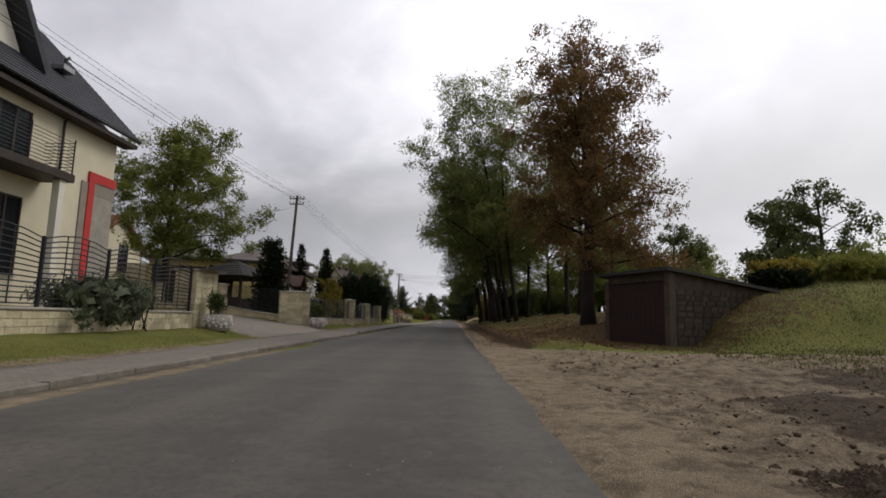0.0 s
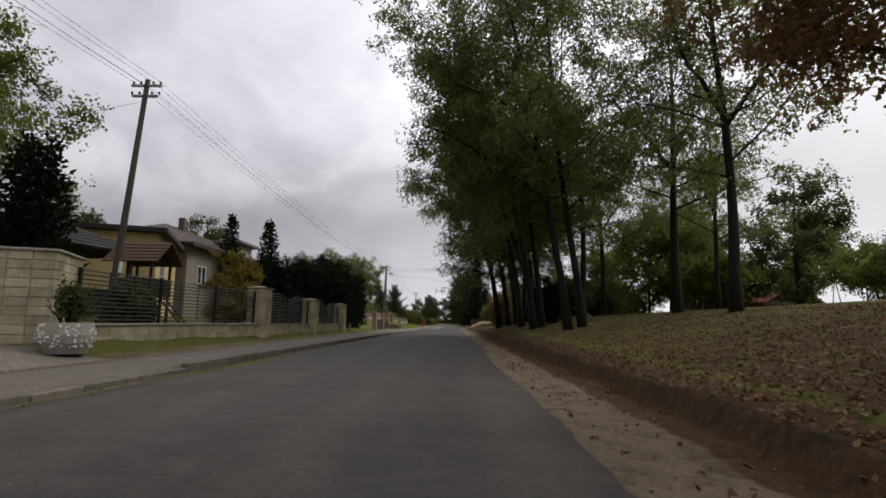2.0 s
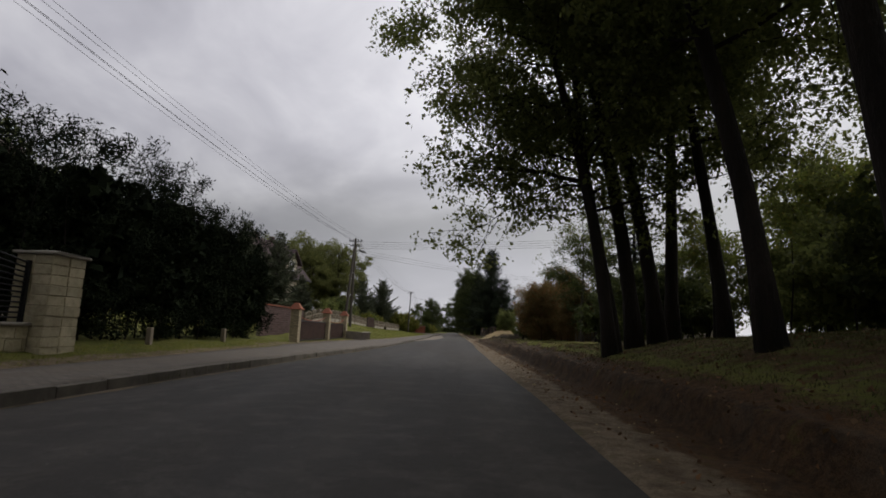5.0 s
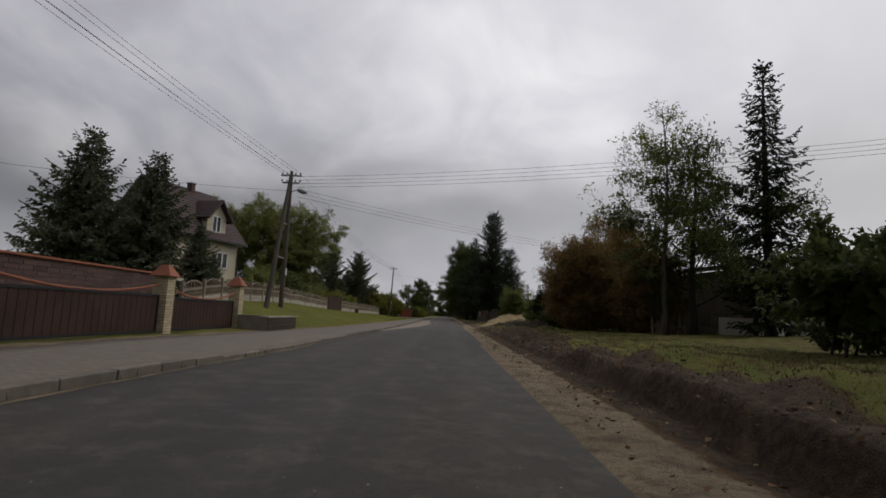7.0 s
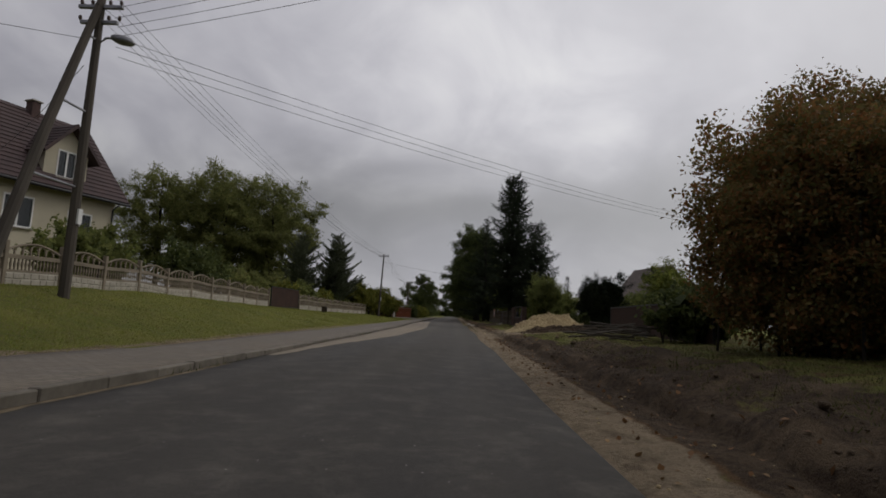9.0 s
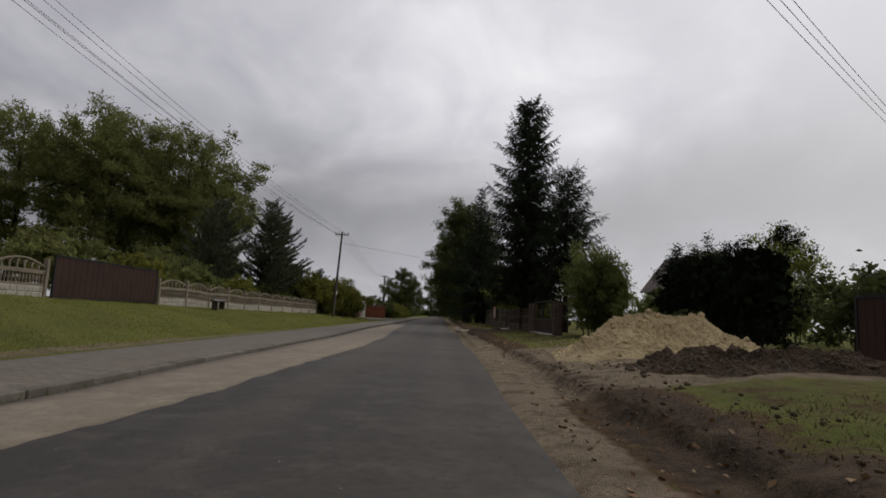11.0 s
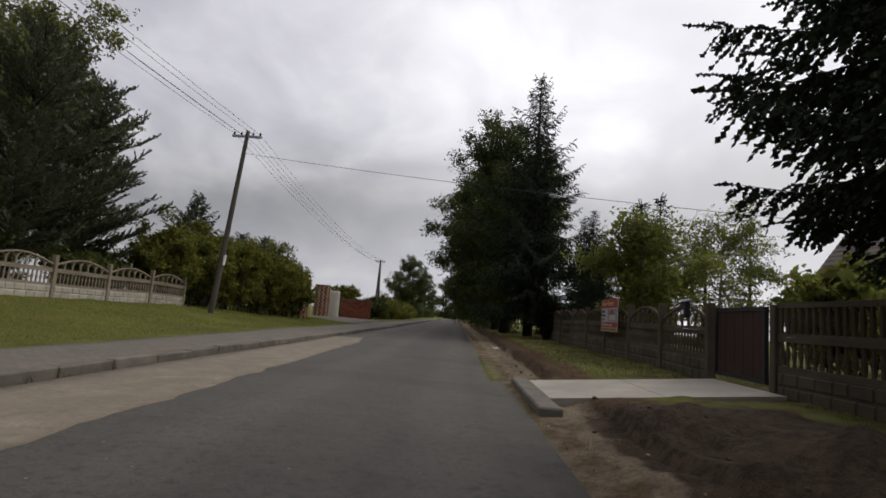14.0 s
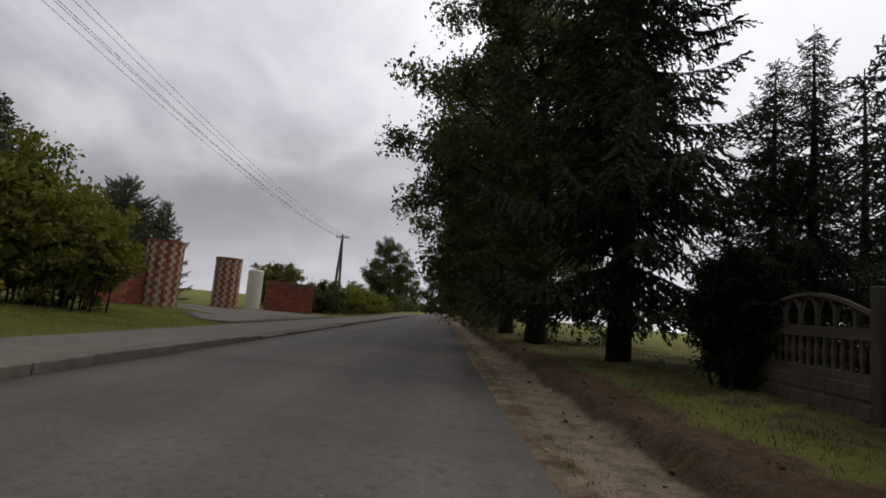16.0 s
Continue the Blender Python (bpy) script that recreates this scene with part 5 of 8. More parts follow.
def block_pillar(x, y, z, h, wx, wy, label, rz=0.0, group="split block pillars"):
    """A pillar of split-face blocks in courses, with an overhanging cap."""
    p = thing("pillar", pose(x, y, z - 0.15, 0, 0, rz), label, "pillar", group)
    rng = np.random.default_rng(int(abs(y) * 10))
    courses = max(4, round((h + 0.15) / 0.2))
    ch = (h + 0.15) / courses
    part("core", box((-wx / 2 + 0.03, -wy / 2 + 0.03, 0), (wx / 2 - 0.03, wy / 2 - 0.03, h + 0.14)), M_SPLIT, p)
    for c in range(courses):
        nx, ny = max(1, round(wx / 0.42)), max(1, round(wy / 0.42))
        for i in range(nx):
            for j in range(ny):
                if 0 < i < nx - 1 and 0 < j < ny - 1:
                    continue
                w, d = wx / nx, wy / ny
                shift = 0.0
                m = Matrix.Translation((-wx / 2 + w * (i + 0.5) + rng.normal(0, 0.006), -wy / 2 + d * (j + 0.5) + rng.normal(0, 0.006), c * ch + shift))
                shared("block", PILLAR_BLOCK, p, m @ Matrix.Diagonal((w - 0.012, d - 0.012, ch - 0.012, 1)))
    bm = box((-wx / 2 - 0.06, -wy / 2 - 0.06, h + 0.14), (wx / 2 + 0.06, wy / 2 + 0.06, h + 0.2), 0.015)
    bmesh.ops.create_cone(bm, cap_ends=True, segments=4, radius1=max(wx, wy) * 0.68, radius2=0.05, depth=0.07, matrix=pose(0, 0, h + 0.235, 0, 0, 45) )
    part("cap", bm, M_CAP, p, "grey cast concrete cap")
    return p


PILLAR_BLOCK = block_mesh("block", (1, 1, 1), M_SPLIT, 0.04)


def bar_fence(x0, y0, x1, y1, z, base_h, top, label, arch=0.0, post_gap=2.0, bars=11, wall_mat=None, rise=0.0):
    """A low block wall with a coping and, on it, dark metal panels of horizontal bars."""
    L = math.hypot(x1 - x0, y1 - y0)
    f = thing("fence", pose(x0, y0, z, math.degrees(math.atan2(rise, L)), 0, math.degrees(math.atan2(-(x1 - x0), y1 - y0))), label, "fence", "metal bar fences")
    part("base_wall", box((-0.14, 0, -0.35), (0.14, L, base_h - 0.05)), wall_mat or M_SPLIT, f, "low cream block wall")
    rng = np.random.default_rng(int(abs(y0 * 7)))
    rows = max(2, round(base_h / 0.2))
    for r in range(rows):
        y, off = -0.2 * (r % 2), 0
        while y < L:
            a, b = max(0.0, y), min(L, y + 0.4)
            if b - a > 0.05:
                shared("block", PILLAR_BLOCK, f, Matrix.Translation((0.14 + rng.normal(0, 0.003), (a + b) / 2, r * (base_h - 0.06) / rows)) @ Matrix.Diagonal((0.06, b - a - 0.012, (base_h - 0.06) / rows - 0.012, 1)))
            y += 0.4
    part("coping", box((-0.2, 0, base_h - 0.046), (0.22, L, base_h + 0.015), 0.012), M_CAP, f, "pale concrete coping")
    n = max(1, round(L / post_gap))
    g = L / n
    for k in range(n + 1):
        part("post", box((-0.035, min(max(0.0, k * g - 0.035), L - 0.07), base_h + 0.015), (0.035, min(max(0.07, k * g + 0.035), L), top)), M_METAL, f)
    for k in range(n):
        a, b = k * g + 0.04, (k + 1) * g - 0.04
        for i in range(bars):
            zz = base_h + 0.1 + (top - base_h - 0.15) * i / (bars - 1)
            bow = arch * (i / (bars - 1)) ** 2
            pts = [(0, a + (b - a) * t, zz + bow * math.sin(math.pi * t)) for t in ((0, 0.25, 0.5, 0.75, 1) if arch else (0, 1))]
            part("bar", tube(pts, 0.017, 4), M_METAL, f)
        for t in (0.33, 0.66):
            part("upright", box((-0.034, a + (b - a) * t - 0.014, base_h + 0.08), (-0.018, a + (b - a) * t + 0.014, top + 0.6 * arch)), M_METAL, f)
    return f


def concrete_meshes(material, plate_material, arch=True):
    """The three slabs of a precast fence bay, 2 m wide: stone-pattern plate, baluster slab, arched top."""
    W = 1.96
    bm = box((-0.03, 0, 0), (0.03, W, 0.4))
    rng = np.random.default_rng(3)
    for row in range(2):
        y = 0.02
        while y < W - 0.12:
            w = min(rng.uniform(0.22, 0.42), W - 0.02 - y)
            add_box(bm, (-0.045, y + 0.01, 0.02 + row * 0.19), (0.05, y + w - 0.01, 0.19 + row * 0.19), 0.02)
            y += w
    plate = bpy.data.meshes.new("plate")
    bm.to_mesh(plate)
    bm.free()
    plate.materials.append(plate_material)
    bm = bmesh.new()
    add_box(bm, (-0.03, 0, 0.0), (0.03, W, 0.07))
    add_box(bm, (-0.03, 0, 0.40), (0.03, W, 0.47))
    n = 15
    for k in range(n):
        y = W * (k + 0.5) / n
        add_tube(bm, [(0, y, 0.07), (0, y, 0.13), (0, y, 0.235), (0, y, 0.34), (0, y, 0.40)], [0.028, 0.02, 0.036, 0.02, 0.028], 5, False)
    balus = bpy.data.meshes.new("baluster_slab")
    bm.to_mesh(balus)
    bm.free()
    balus.materials.append(material)
    bm = bmesh.new()
    add_box(bm, (-0.03, 0, 0.0), (0.03, W, 0.05))
    if arch:
        top = [(0, W * t, 0.16 + 0.24 * math.sin(math.pi * t)) for t in (i / 12 for i in range(13))]
        add_tube(bm, top, 0.035, 5)
        for k in range(7):
            c, r = W * (k + 0.5) / 7, W / 14
            hh = 0.12 + 0.2 * math.sin(math.pi * c / W)
            add_tube(bm, [(0, c + r * math.cos(a), 0.05 + hh * math.sin(a)) for a in (math.pi * i / 8 for i in range(9))], 0.02, 4, False)
            if k:
                add_box(bm, (-0.02, W * k / 7 - 0.02, 0.05), (0.02, W * k / 7 + 0.02, 0.10 + 0.22 * math.sin(math.pi * k / 7)))
    else:
        add_box(bm, (-0.03, 0, 0.40), (0.03, W, 0.47))
        for k in range(n):
            y = W * (k + 0.5) / n
            add_tube(bm, [(0, y, 0.05), (0, y, 0.22), (0, y, 0.40)], [0.026, 0.036, 0.026], 5, False)
    crown = bpy.data.meshes.new("arch_slab")
    bm.to_mesh(crown)
    bm.free()
    crown.materials.append(material)
    post = block_mesh("post", (0.14, 0.12, 1.55), material, 0.012)
    return plate, balus, crown, post


def concrete_fence(x0, y0, x1, y1, label, meshes, bay=2.06, crown_kinds=None, height=1.0, group="precast concrete fences"):
    plate, balus, crown, post = meshes
    L = math.hypot(x1 - x0, y1 - y0)
    n = max(1, round(L / bay))
    f = thing("concrete_fence", Matrix(), label, "fence", group)
    rng = np.random.default_rng(int(y0))
    rz = math.degrees(math.atan2(-(x1 - x0), y1 - y0))
    s = L / n / 2.06
    for k in range(n + 1):
        t = k / n
        x, y = x0 + (x1 - x0) * t, y0 + (y1 - y0) * t
        z = zat(x, y)
        shared("post", post, f, pose(x, y, z - 0.25, rng.normal(0, 0.5), rng.normal(0, 0.8), rz) @ Matrix.Diagonal((1, 1, height, 1)))
        if k == n:
            break
        xm, ym = x0 + (x1 - x0) * (k + 0.5) / n, y0 + (y1 - y0) * (k + 0.5) / n
        zb = min(z, zat(x0 + (x1 - x0) * (k + 1) / n, y0 + (y1 - y0) * (k + 1) / n))
        lift = math.degrees(math.atan2(zat(x0 + (x1 - x0) * (k + 1) / n, y0 + (y1 - y0) * (k + 1) / n) - z, bay))
        m = pose(x, y, z - 0.03, 0, 0, rz) @ pose(0, 0.05, 0, lift, 0, 0) @ Matrix.Diagonal((1, s, height, 1))
        shared("plate", plate, f, m)
        shared("baluster_slab", balus, f, m @ Matrix.Translation((0, 0, 0.402)))
        shared("arch_slab", crown, f, m @ Matrix.Translation((0, 0, 0.874)))
    return f


def brick_mesh(material, name="brick"):
    return block_mesh(name, (1, 1, 1), material, 0.0)


def brick_pillar(x, y, z, h, w, mesh, label, cap=True):
    p = thing("brick_pillar", pose(x, y, z - 0.1), label, "pillar", "brick gate pillars")
    part("core", box((-w / 2 + 0.012, -w / 2 + 0.012, 0), (w / 2 - 0.012, w / 2 - 0.012, h + 0.1)), M_MORTAR, p)
    n = round((h + 0.1) / 0.077)
    for c in range(n):
        for s in (-1, 1):
            for axis in (0, 1):
                for k in range(2):
                    q = w / 2
                    if (c + axis) % 2 == 0:
                        lo, ln = -w / 2 + k * w / 2, w / 2
                    else:
                        lo, ln = (-w / 2 + 0.11, (w - 0.22) * 0.5) if k == 0 else (0.0, (w - 0.22) * 0.5)
                    cx = lo + ln / 2
                    loc = (cx, s * (q - 0.05), c * 0.077) if axis == 0 else (s * (q - 0.05), cx, c * 0.077)
                    sc = (ln - 0.01, 0.1, 0.066, 1) if axis == 0 else (0.1, ln - 0.01, 0.066, 1)
                    shared("brick", mesh, p, Matrix.Translation(loc) @ Matrix.Diagonal(sc))
    if cap:
        bm = bmesh.new()
        a = w / 2 + 0.09
        vs = [bm.verts.new(v) for v in ((-a, -a, h + 0.1), (a, -a, h + 0.1), (a, a, h + 0.1), (-a, a, h + 0.1), (-0.1, -a * 0.3, h + 0.42), (0.1, -a * 0.3, h + 0.42), (0.1, a * 0.3, h + 0.42), (-0.1, a * 0.3, h + 0.42))]
        for f in ((3, 2, 1, 0), (0, 1, 5, 4), (1, 2, 6, 5), (2, 3, 7, 6), (3, 0, 4, 7), (4, 5, 6, 7)):
            bm.faces.new([vs[i] for i in f])
        part("cap", bm, M_TERRACOTTA, p, "steep terracotta cap")
    return p


# ---------------- poles and wires ----------------


def pole(name, x, y, top, label, feet=((0, 0),), r=0.15, material=None, lamp=False, arms=2, lean=(0.0, 0.0)):
    z = zat(x, y)
    h = top - z
    shear = Matrix(((1, 0, lean[0] / h, 0), (0, 1, lean[1] / h, 0), (0, 0, 1, 0), (0, 0, 0, 1)))
    p = thing(name, pose(x, y, z), label, "utility pole", "roadside poles")
    mat = material or M_POLE
    for fx, fy in feet:
        part("shaft", tube([(fx, fy, -0.4), (fx * 0.5, fy * 0.5, h * 0.5), (0, 0, h)], [r * 1.15, r * 0.95, r * 0.75], 10), mat, p, "tapered pole shaft")
    for k in range(arms):
        zz = h - 0.25 - 0.45 * k
        arm = part("crossarm", box((-0.62 + 0.1 * k, -0.05, zz - 0.05), (0.62 - 0.1 * k, 0.05, zz + 0.05), 0.01), M_STEEL, p)
        for s in (-0.55, -0.25, 0.25, 0.55):
            part("insulator", tube([(s, 0, zz + 0.05), (s, 0, zz + 0.1), (s, 0, zz + 0.16), (s, 0, zz + 0.2)], [0.018, 0.045, 0.045, 0.02], 8), M_PORCELAIN, arm)
    if len(feet) > 1:
        for zz in (0.35, 0.6, 0.85):
            fx = (1 - zz)
            part("brace", tube([(feet[0][0] * fx, feet[0][1] * fx, h * zz), (feet[1][0] * fx, feet[1][1] * fx, h * zz)], 0.035, 6), M_STEEL, p)
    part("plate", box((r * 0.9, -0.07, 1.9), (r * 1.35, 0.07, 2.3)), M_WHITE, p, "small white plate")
    if lamp:
        arm = part("lamp_arm", tube([(0, 0, h - 1.35), (0.25, 0, h - 1.15), (0.5, 0, h - 1.15)], 0.03, 8), M_STEEL, p)
        bm = bmesh.new()
        bmesh.ops.create_uvsphere(bm, u_segments=12, v_segments=8, radius=1.0, matrix=pose(0.72, 0, h - 1.2, 0, 14, 0) @ Matrix.Diagonal((0.36, 0.17, 0.13, 1)))
        part("lamp_head", bm, M_STEEL, arm, "grey oval lamp head", True)
    for o in p.children_recursive:
        o.data.transform(shear)
    return p


def wire(a, b, sag, label="thin sagging overhead wire", r=0.008):
    a, b = Vector(a), Vector(b)
    n = 14
    pts = []
    for i in range(n + 1):
        t = i / n
        p = a.lerp(b, t)
        p.z -= sag * 4 * t * (1 - t)
        pts.append(p)
    o = thing("overhead_wire", Matrix.Translation(a), label, "wire", "overhead wires")
    part("strand", tube([p - a for p in pts], r, 4), M_WIRE, o)

# ---------------- the wood on the bank ----------------
GW = "trees on the wooded bank"
broad_tree("chestnut_tree", at(8.6, 27.0), "tall horse chestnut with rusty brown autumn leaves on the bank", 11, 16.7, 3.6, 3.3, 0.34, 88000, 0.125, M_LEAF_BROWN, M_BARK, (0.0, 0.0), 1, 0.05, group=GW, top_taper=0.35, fill=0.3, clump=0.32, limb_n=34, gap=0.32, box_crown=2.6)
broad_tree("robinia_tree", at(6.4, 43.0), "tall leaning twin-stemmed robinia with a heavy bough over the road", 21, 22.3, 5.5, 6.0, 0.165, 100000, 0.13, M_LEAF_GREEN, M_BARK, group=GW, top_taper=0.25, limb_n=18, gap=0.2, clump=0.3, fill=0.25, droop=0.08, crown_off=(-1.2, 0),
           stem_list=((-0.2, 0, -0.2, 0.0, 1.0), (0.42, 0.15, -0.125, 0.0, 0.9)), boughs=((0, 5.6, (-1, 0, 0.95), 6.5, 0.13), (1, 8.5, (-0.8, -0.3, 0.5), 5.0, 0.1)))
robinia_b = broad_tree("robinia_tree", at(5.5, 48.0), "slender leaning twin-stemmed robinia with open green crown", 22, 17.8, 4.3, 6.2, 0.17, 46000, 0.13, M_LEAF_GREEN, M_BARK, droop=0.12, group=GW, limb_n=14, gap=0.25, clump=0.3, stem_list=((0, 0, -0.16, 0.0, 1.0), (0.5, 0.6, -0.08, 0.03, 0.92)))
robinia_c = broad_tree("robinia_tree", at(11.1, 43.7), "upright forked robinia with thin see-through crown", 23, 16.5, 4.6, 4.6, 0.19, 19000, 0.13, M_LEAF_GREEN, M_BARK, droop=0.05, group=GW, limb_n=18, gap=0.45, clump=0.26, stem_list=((0, 0, 0.0, 0.0, 1.0),), boughs=((0, 6.4, (-0.5, 0, 1), 4.5, 0.1), (0, 6.8, (0.6, 0.2, 1), 4.5, 0.1)))
robinia_d = broad_tree("robinia_tree", at(5.7, 54.3), "single leaning robinia with a dark ridged trunk", 24, 17.5, 4.4, 5.4, 0.2, 42000, 0.13, M_LEAF_GREEN, M_BARK, droop=0.12, group=GW, limb_n=20, gap=0.2, clump=0.32, stem_list=((0, 0, -0.17, 0.0, 1.0),))
broad_tree("robinia_tree", at(4.9, 62.0), "leaning robinia at the edge of a close clump", 25, 14.5, 3.4, 4.2, 0.16, 44000, 0.125, M_LEAF_GREEN, M_BARK, droop=0.14, group=GW, limb_n=20, gap=0.2, clump=0.3, stem_list=((0, 0, -0.19, 0.0, 1.0), (0.2, 0.4, -0.15, 0.02, 0.9)), boughs=((0, 4.2, (-1, 0.2, 0.25), 3.2, 0.07),))
for src, x, y, rz, s in ((robinia_d, 5.8, 63.0, 8, 1.0), (robinia_d, 6.5, 63.3, -25, 1.04), (robinia_c, 7.2, 64.2, 40, 1.0), (robinia_b, 7.7, 62.2, 20, 0.95),
                         (robinia_c, 11.1, 38.9, 140, 1.05), (robinia_c, 9.0, 52.0, 80, 1.0), (robinia_c, 12.5, 60, 200, 1.0), (robinia_c, 18, 54, 30, 0.95), (robinia_c, 20, 66, 300, 0.9), (robinia_d, 6.0, 57.4, -30, 0.95)):
    copy_thing(src, at(x, y, rz)).scale = (s, s, s)
copy_thing(robinia_d, at(6.35, 50.7, -6) @ Matrix.Rotation(math.radians(-9), 4, "Y")).scale = (1.05, 1.05, 1.05)
bush("juniper_bush", at(16.6, 23.6), "low spreading dark juniper on the slope beside the shed", 32, (3.6, 2.0, 1.1), 5000, 0.12, M_THUJA, needle=True)
bush("flowering_bush", at(18.2, 26.0), "yellow-leaved garden bush on the slope", 33, (3.4, 2.4, 1.5), 4000, 0.12, M_LEAF_YELLOW)
bush("flowering_bush", at(21.0, 25.0), "yellow-green garden bush on the slope", 34, (2.6, 2.4, 1.4), 3500, 0.12, M_LEAF_HEDGE)
bush("yew_bush", at(6.8, 50.4), "dense dark evergreen bush round a trunk", 31, (2.2, 2.2, 2.5), 5000, 0.16, M_THUJA, needle=True)
for i, (x, y, sx, sz, mat) in enumerate(((18, 36.5, 4, 2.6, M_LEAF_YOUNG), (22, 44, 6, 3.0, M_LEAF_YOUNG), (15, 70, 6, 4, M_LEAF_GREEN), (20, 58, 6, 4.5, M_LEAF_YOUNG), (10, 71, 5, 3.0, M_LEAF_GREEN), (14.5, 33.0, 2.2, 3.6, M_LEAF_YELLOW), (25, 30, 7, 3, M_LEAF_YOUNG), (28, 40, 9, 3.6, M_LEAF_YOUNG), (27, 52, 9, 4, M_LEAF_YOUNG), (25, 66, 8, 5, M_LEAF_DARK), (19, 76, 8, 4, M_LEAF_GREEN), (9.5, 77, 4, 2.4, M_LEAF_DARK), (9.5, 57.5, 4, 3.0, M_LEAF_DARK), (12.8, 64.5, 5, 3.6, M_LEAF_GREEN), (8.6, 69.0, 4, 2.8, M_LEAF_DARK))):
    bush("undergrowth_bush", at(x, y), "loose green undergrowth bush behind the trees", 40 + i, (sx, sx, sz), 7000, 0.15, mat, group="undergrowth", loose=0.2)

young_wood = broad_tree("young_tree", at(17.0, 63.0), "bright green young tree in the wood behind the bank", 55, 9.5, 3.2, 1.4, 0.1, 15000, 0.2, M_LEAF_YOUNG, M_BARK, limb_n=18, gap=0.3, clump=0.34, fill=0.2, group="young trees behind the bank")
for x, y, rz, s in ((14.5, 68.5, 90, 0.8), (24, 68, 130, 1.1), (18.5, 74, 200, 0.9), (32, 66, 70, 1.1), (12.0, 72.5, 160, 0.62), (20, 64, 330, 1.0)):
    copy_thing(young_wood, at(x, y, rz)).scale = (s, s, s)

# verge trees further on, on the same side
conifer("spruce_tree", at(6.6, 133.2), "huge dark spruce with drooping boughs by the gate", 51, 13.8, 2.95, 0, M_NEEDLE, 2.1, 0.32, 0.13, 0.56, uneven=0.2, whorl=0.32, dense=32, hang=1.1, spray_per=8)
spruce_b = conifer("spruce_tree", at(5.5, 156.6), "tall dark spruce with a ragged pointed top", 52, 14.0, 3.5, 0, M_NEEDLE, 1.6, 0.40, 0.14, 0.8, uneven=0.25, whorl=0.42, dense=18, hang=1.0, spray_per=7)
conifer("spruce_tree", at(8.3, 130.4), "smaller ragged spruce with hanging boughs above the gate", 56, 9.0, 2.1, 0, M_NEEDLE, 3.3, 0.45, 0.10, 0.6, uneven=0.25, whorl=0.3, dense=30, hang=1.3, spray_per=9)
lime_far = broad_tree("lime_tree", at(9, 236), "dense broad roadside tree further on", 54, 13.0, 4.4, 1.6, 0.3, 9000, 0.32, M_LEAF_DARK, M_BARK, (0, 0), 1, 0.12, group="far roadside trees", limb_n=14, gap=0.2)
lime = broad_tree("lime_tree", at(4.9, 163.0), "dense broad lime tree overhanging the road", 53, 14.2, 4.0, 1.0, 0.3, 80000, 0.15, M_LEAF_DARK, M_BARK, (-0.03, 0), 1, 0.12, top_taper=0.2, fill=0.35, group="roadside limes", limb_n=18, gap=0.25)
for x, y, rz, s in ((4.9, 171, 70, 1.0), (5.0, 180, 150, 1.02), (5.2, 190, 220, 1.0), (5.2, 201, 300, 1.0), (5.0, 214, 20, 1.0)):
    copy_thing(lime, at(x, y, rz)).scale = (s, s, s)

# ---------------- first houses and the driveway ----------------
house_modern()
house_red_gable()
house_flat()
house_hip()
house_maroon()
shed()

strip("driveway", 19.6, 31.4, 0.25, lambda y: -30 + 0 * y, lambda y: walk_x(y) - 0.004, lambda x, y: drive_z(x) + (1 - smooth_step(19.6, 21.4, y)) * (np.minimum(land_z(x, 19.2 + 0 * y) + 0.012, drive_z(x)) - drive_z(x)) + 0.004 * wave(x, y, 1.1, 1), M_PAVER_PALE, "pale block-paved driveway between the gate pillars", "driveway", 60, 0.2)
strip("driveway_side", 31.4, 35.8, 0.2, lambda y: -30 + 0 * y, lambda y: -8.2 - 1.47 * (y - 31.4), lambda x, y: drive_z(x) + 0.004 * wave(x, y, 1.1, 1), M_PAVER_PALE, "pale block-paved yard along the side fence", "driveway", 50, 0.2)
bar_fence(-8.35, -6.0, -8.35, 18.3, 0.42, 0.6, 2.3, "dark metal bar fence on a low cream block wall", 0.2, 2.4, 14)
block_pillar(-8.58, 19.25, 0.42, 2.15, 0.85, 1.8, "broad cream split-block gate pillar with concrete cap")
block_pillar(-8.47, 31.95, 0.36, 2.02, 1.8, 1.8, "massive cream split-block gate pillar with concrete cap", 20)
block_pillar(-14.7, 35.5, 1.0, 1.95, 0.95, 0.8, "cream split-block pillar beside the driveway", 20)
block_pillar(-19.7, 36.3, 1.15, 1.85, 0.9, 0.8, "cream split-block pillar beside the driveway", 8)
bar_fence(-9.25, 32.25, -14.3, 35.4, 0.42, 0.5, 1.95, "dark metal bar fence along the driveway on a low wall", 0.2, 3.2, 15, rise=0.56)
bar_fence(-15.15, 35.6, -19.25, 36.25, 1.0, 0.5, 1.95, "dark metal bar fence behind the driveway", 0.2, 4.2, 15, rise=0.14)
bar_fence(-20.1, 36.4, -27.5, 37.5, 1.15, 0.1, 2.0, "dark metal bar gate at the back of the yard", 0.25, 3.7, 15)
bar_fence(-7.75, 32.75, -7.1, 42.5, 0.32, 0.5, 1.85, "dark metal bar fence with arched panels on a cream wall", 0.0, 3.3, 12)
bar_fence(-7.1, 43.5, -7.1, 50.9, 0.3, 0.5, 1.75, "dark metal bar fence with gently arched top", 0.22, 3.7, 12)
bar_fence(-7.1, 51.9, -7.1, 59.2, 0.3, 0.5, 1.7, "dark metal bar fence with gently arched top", 0.22, 3.7, 12)
block_pillar(-7.05, 43.0, 0.3, 2.0, 0.75, 0.95, "cream split-block fence pillar with concrete cap")
block_pillar(-7.05, 51.4, 0.3, 1.85, 0.75, 0.95, "cream split-block fence pillar with concrete cap")
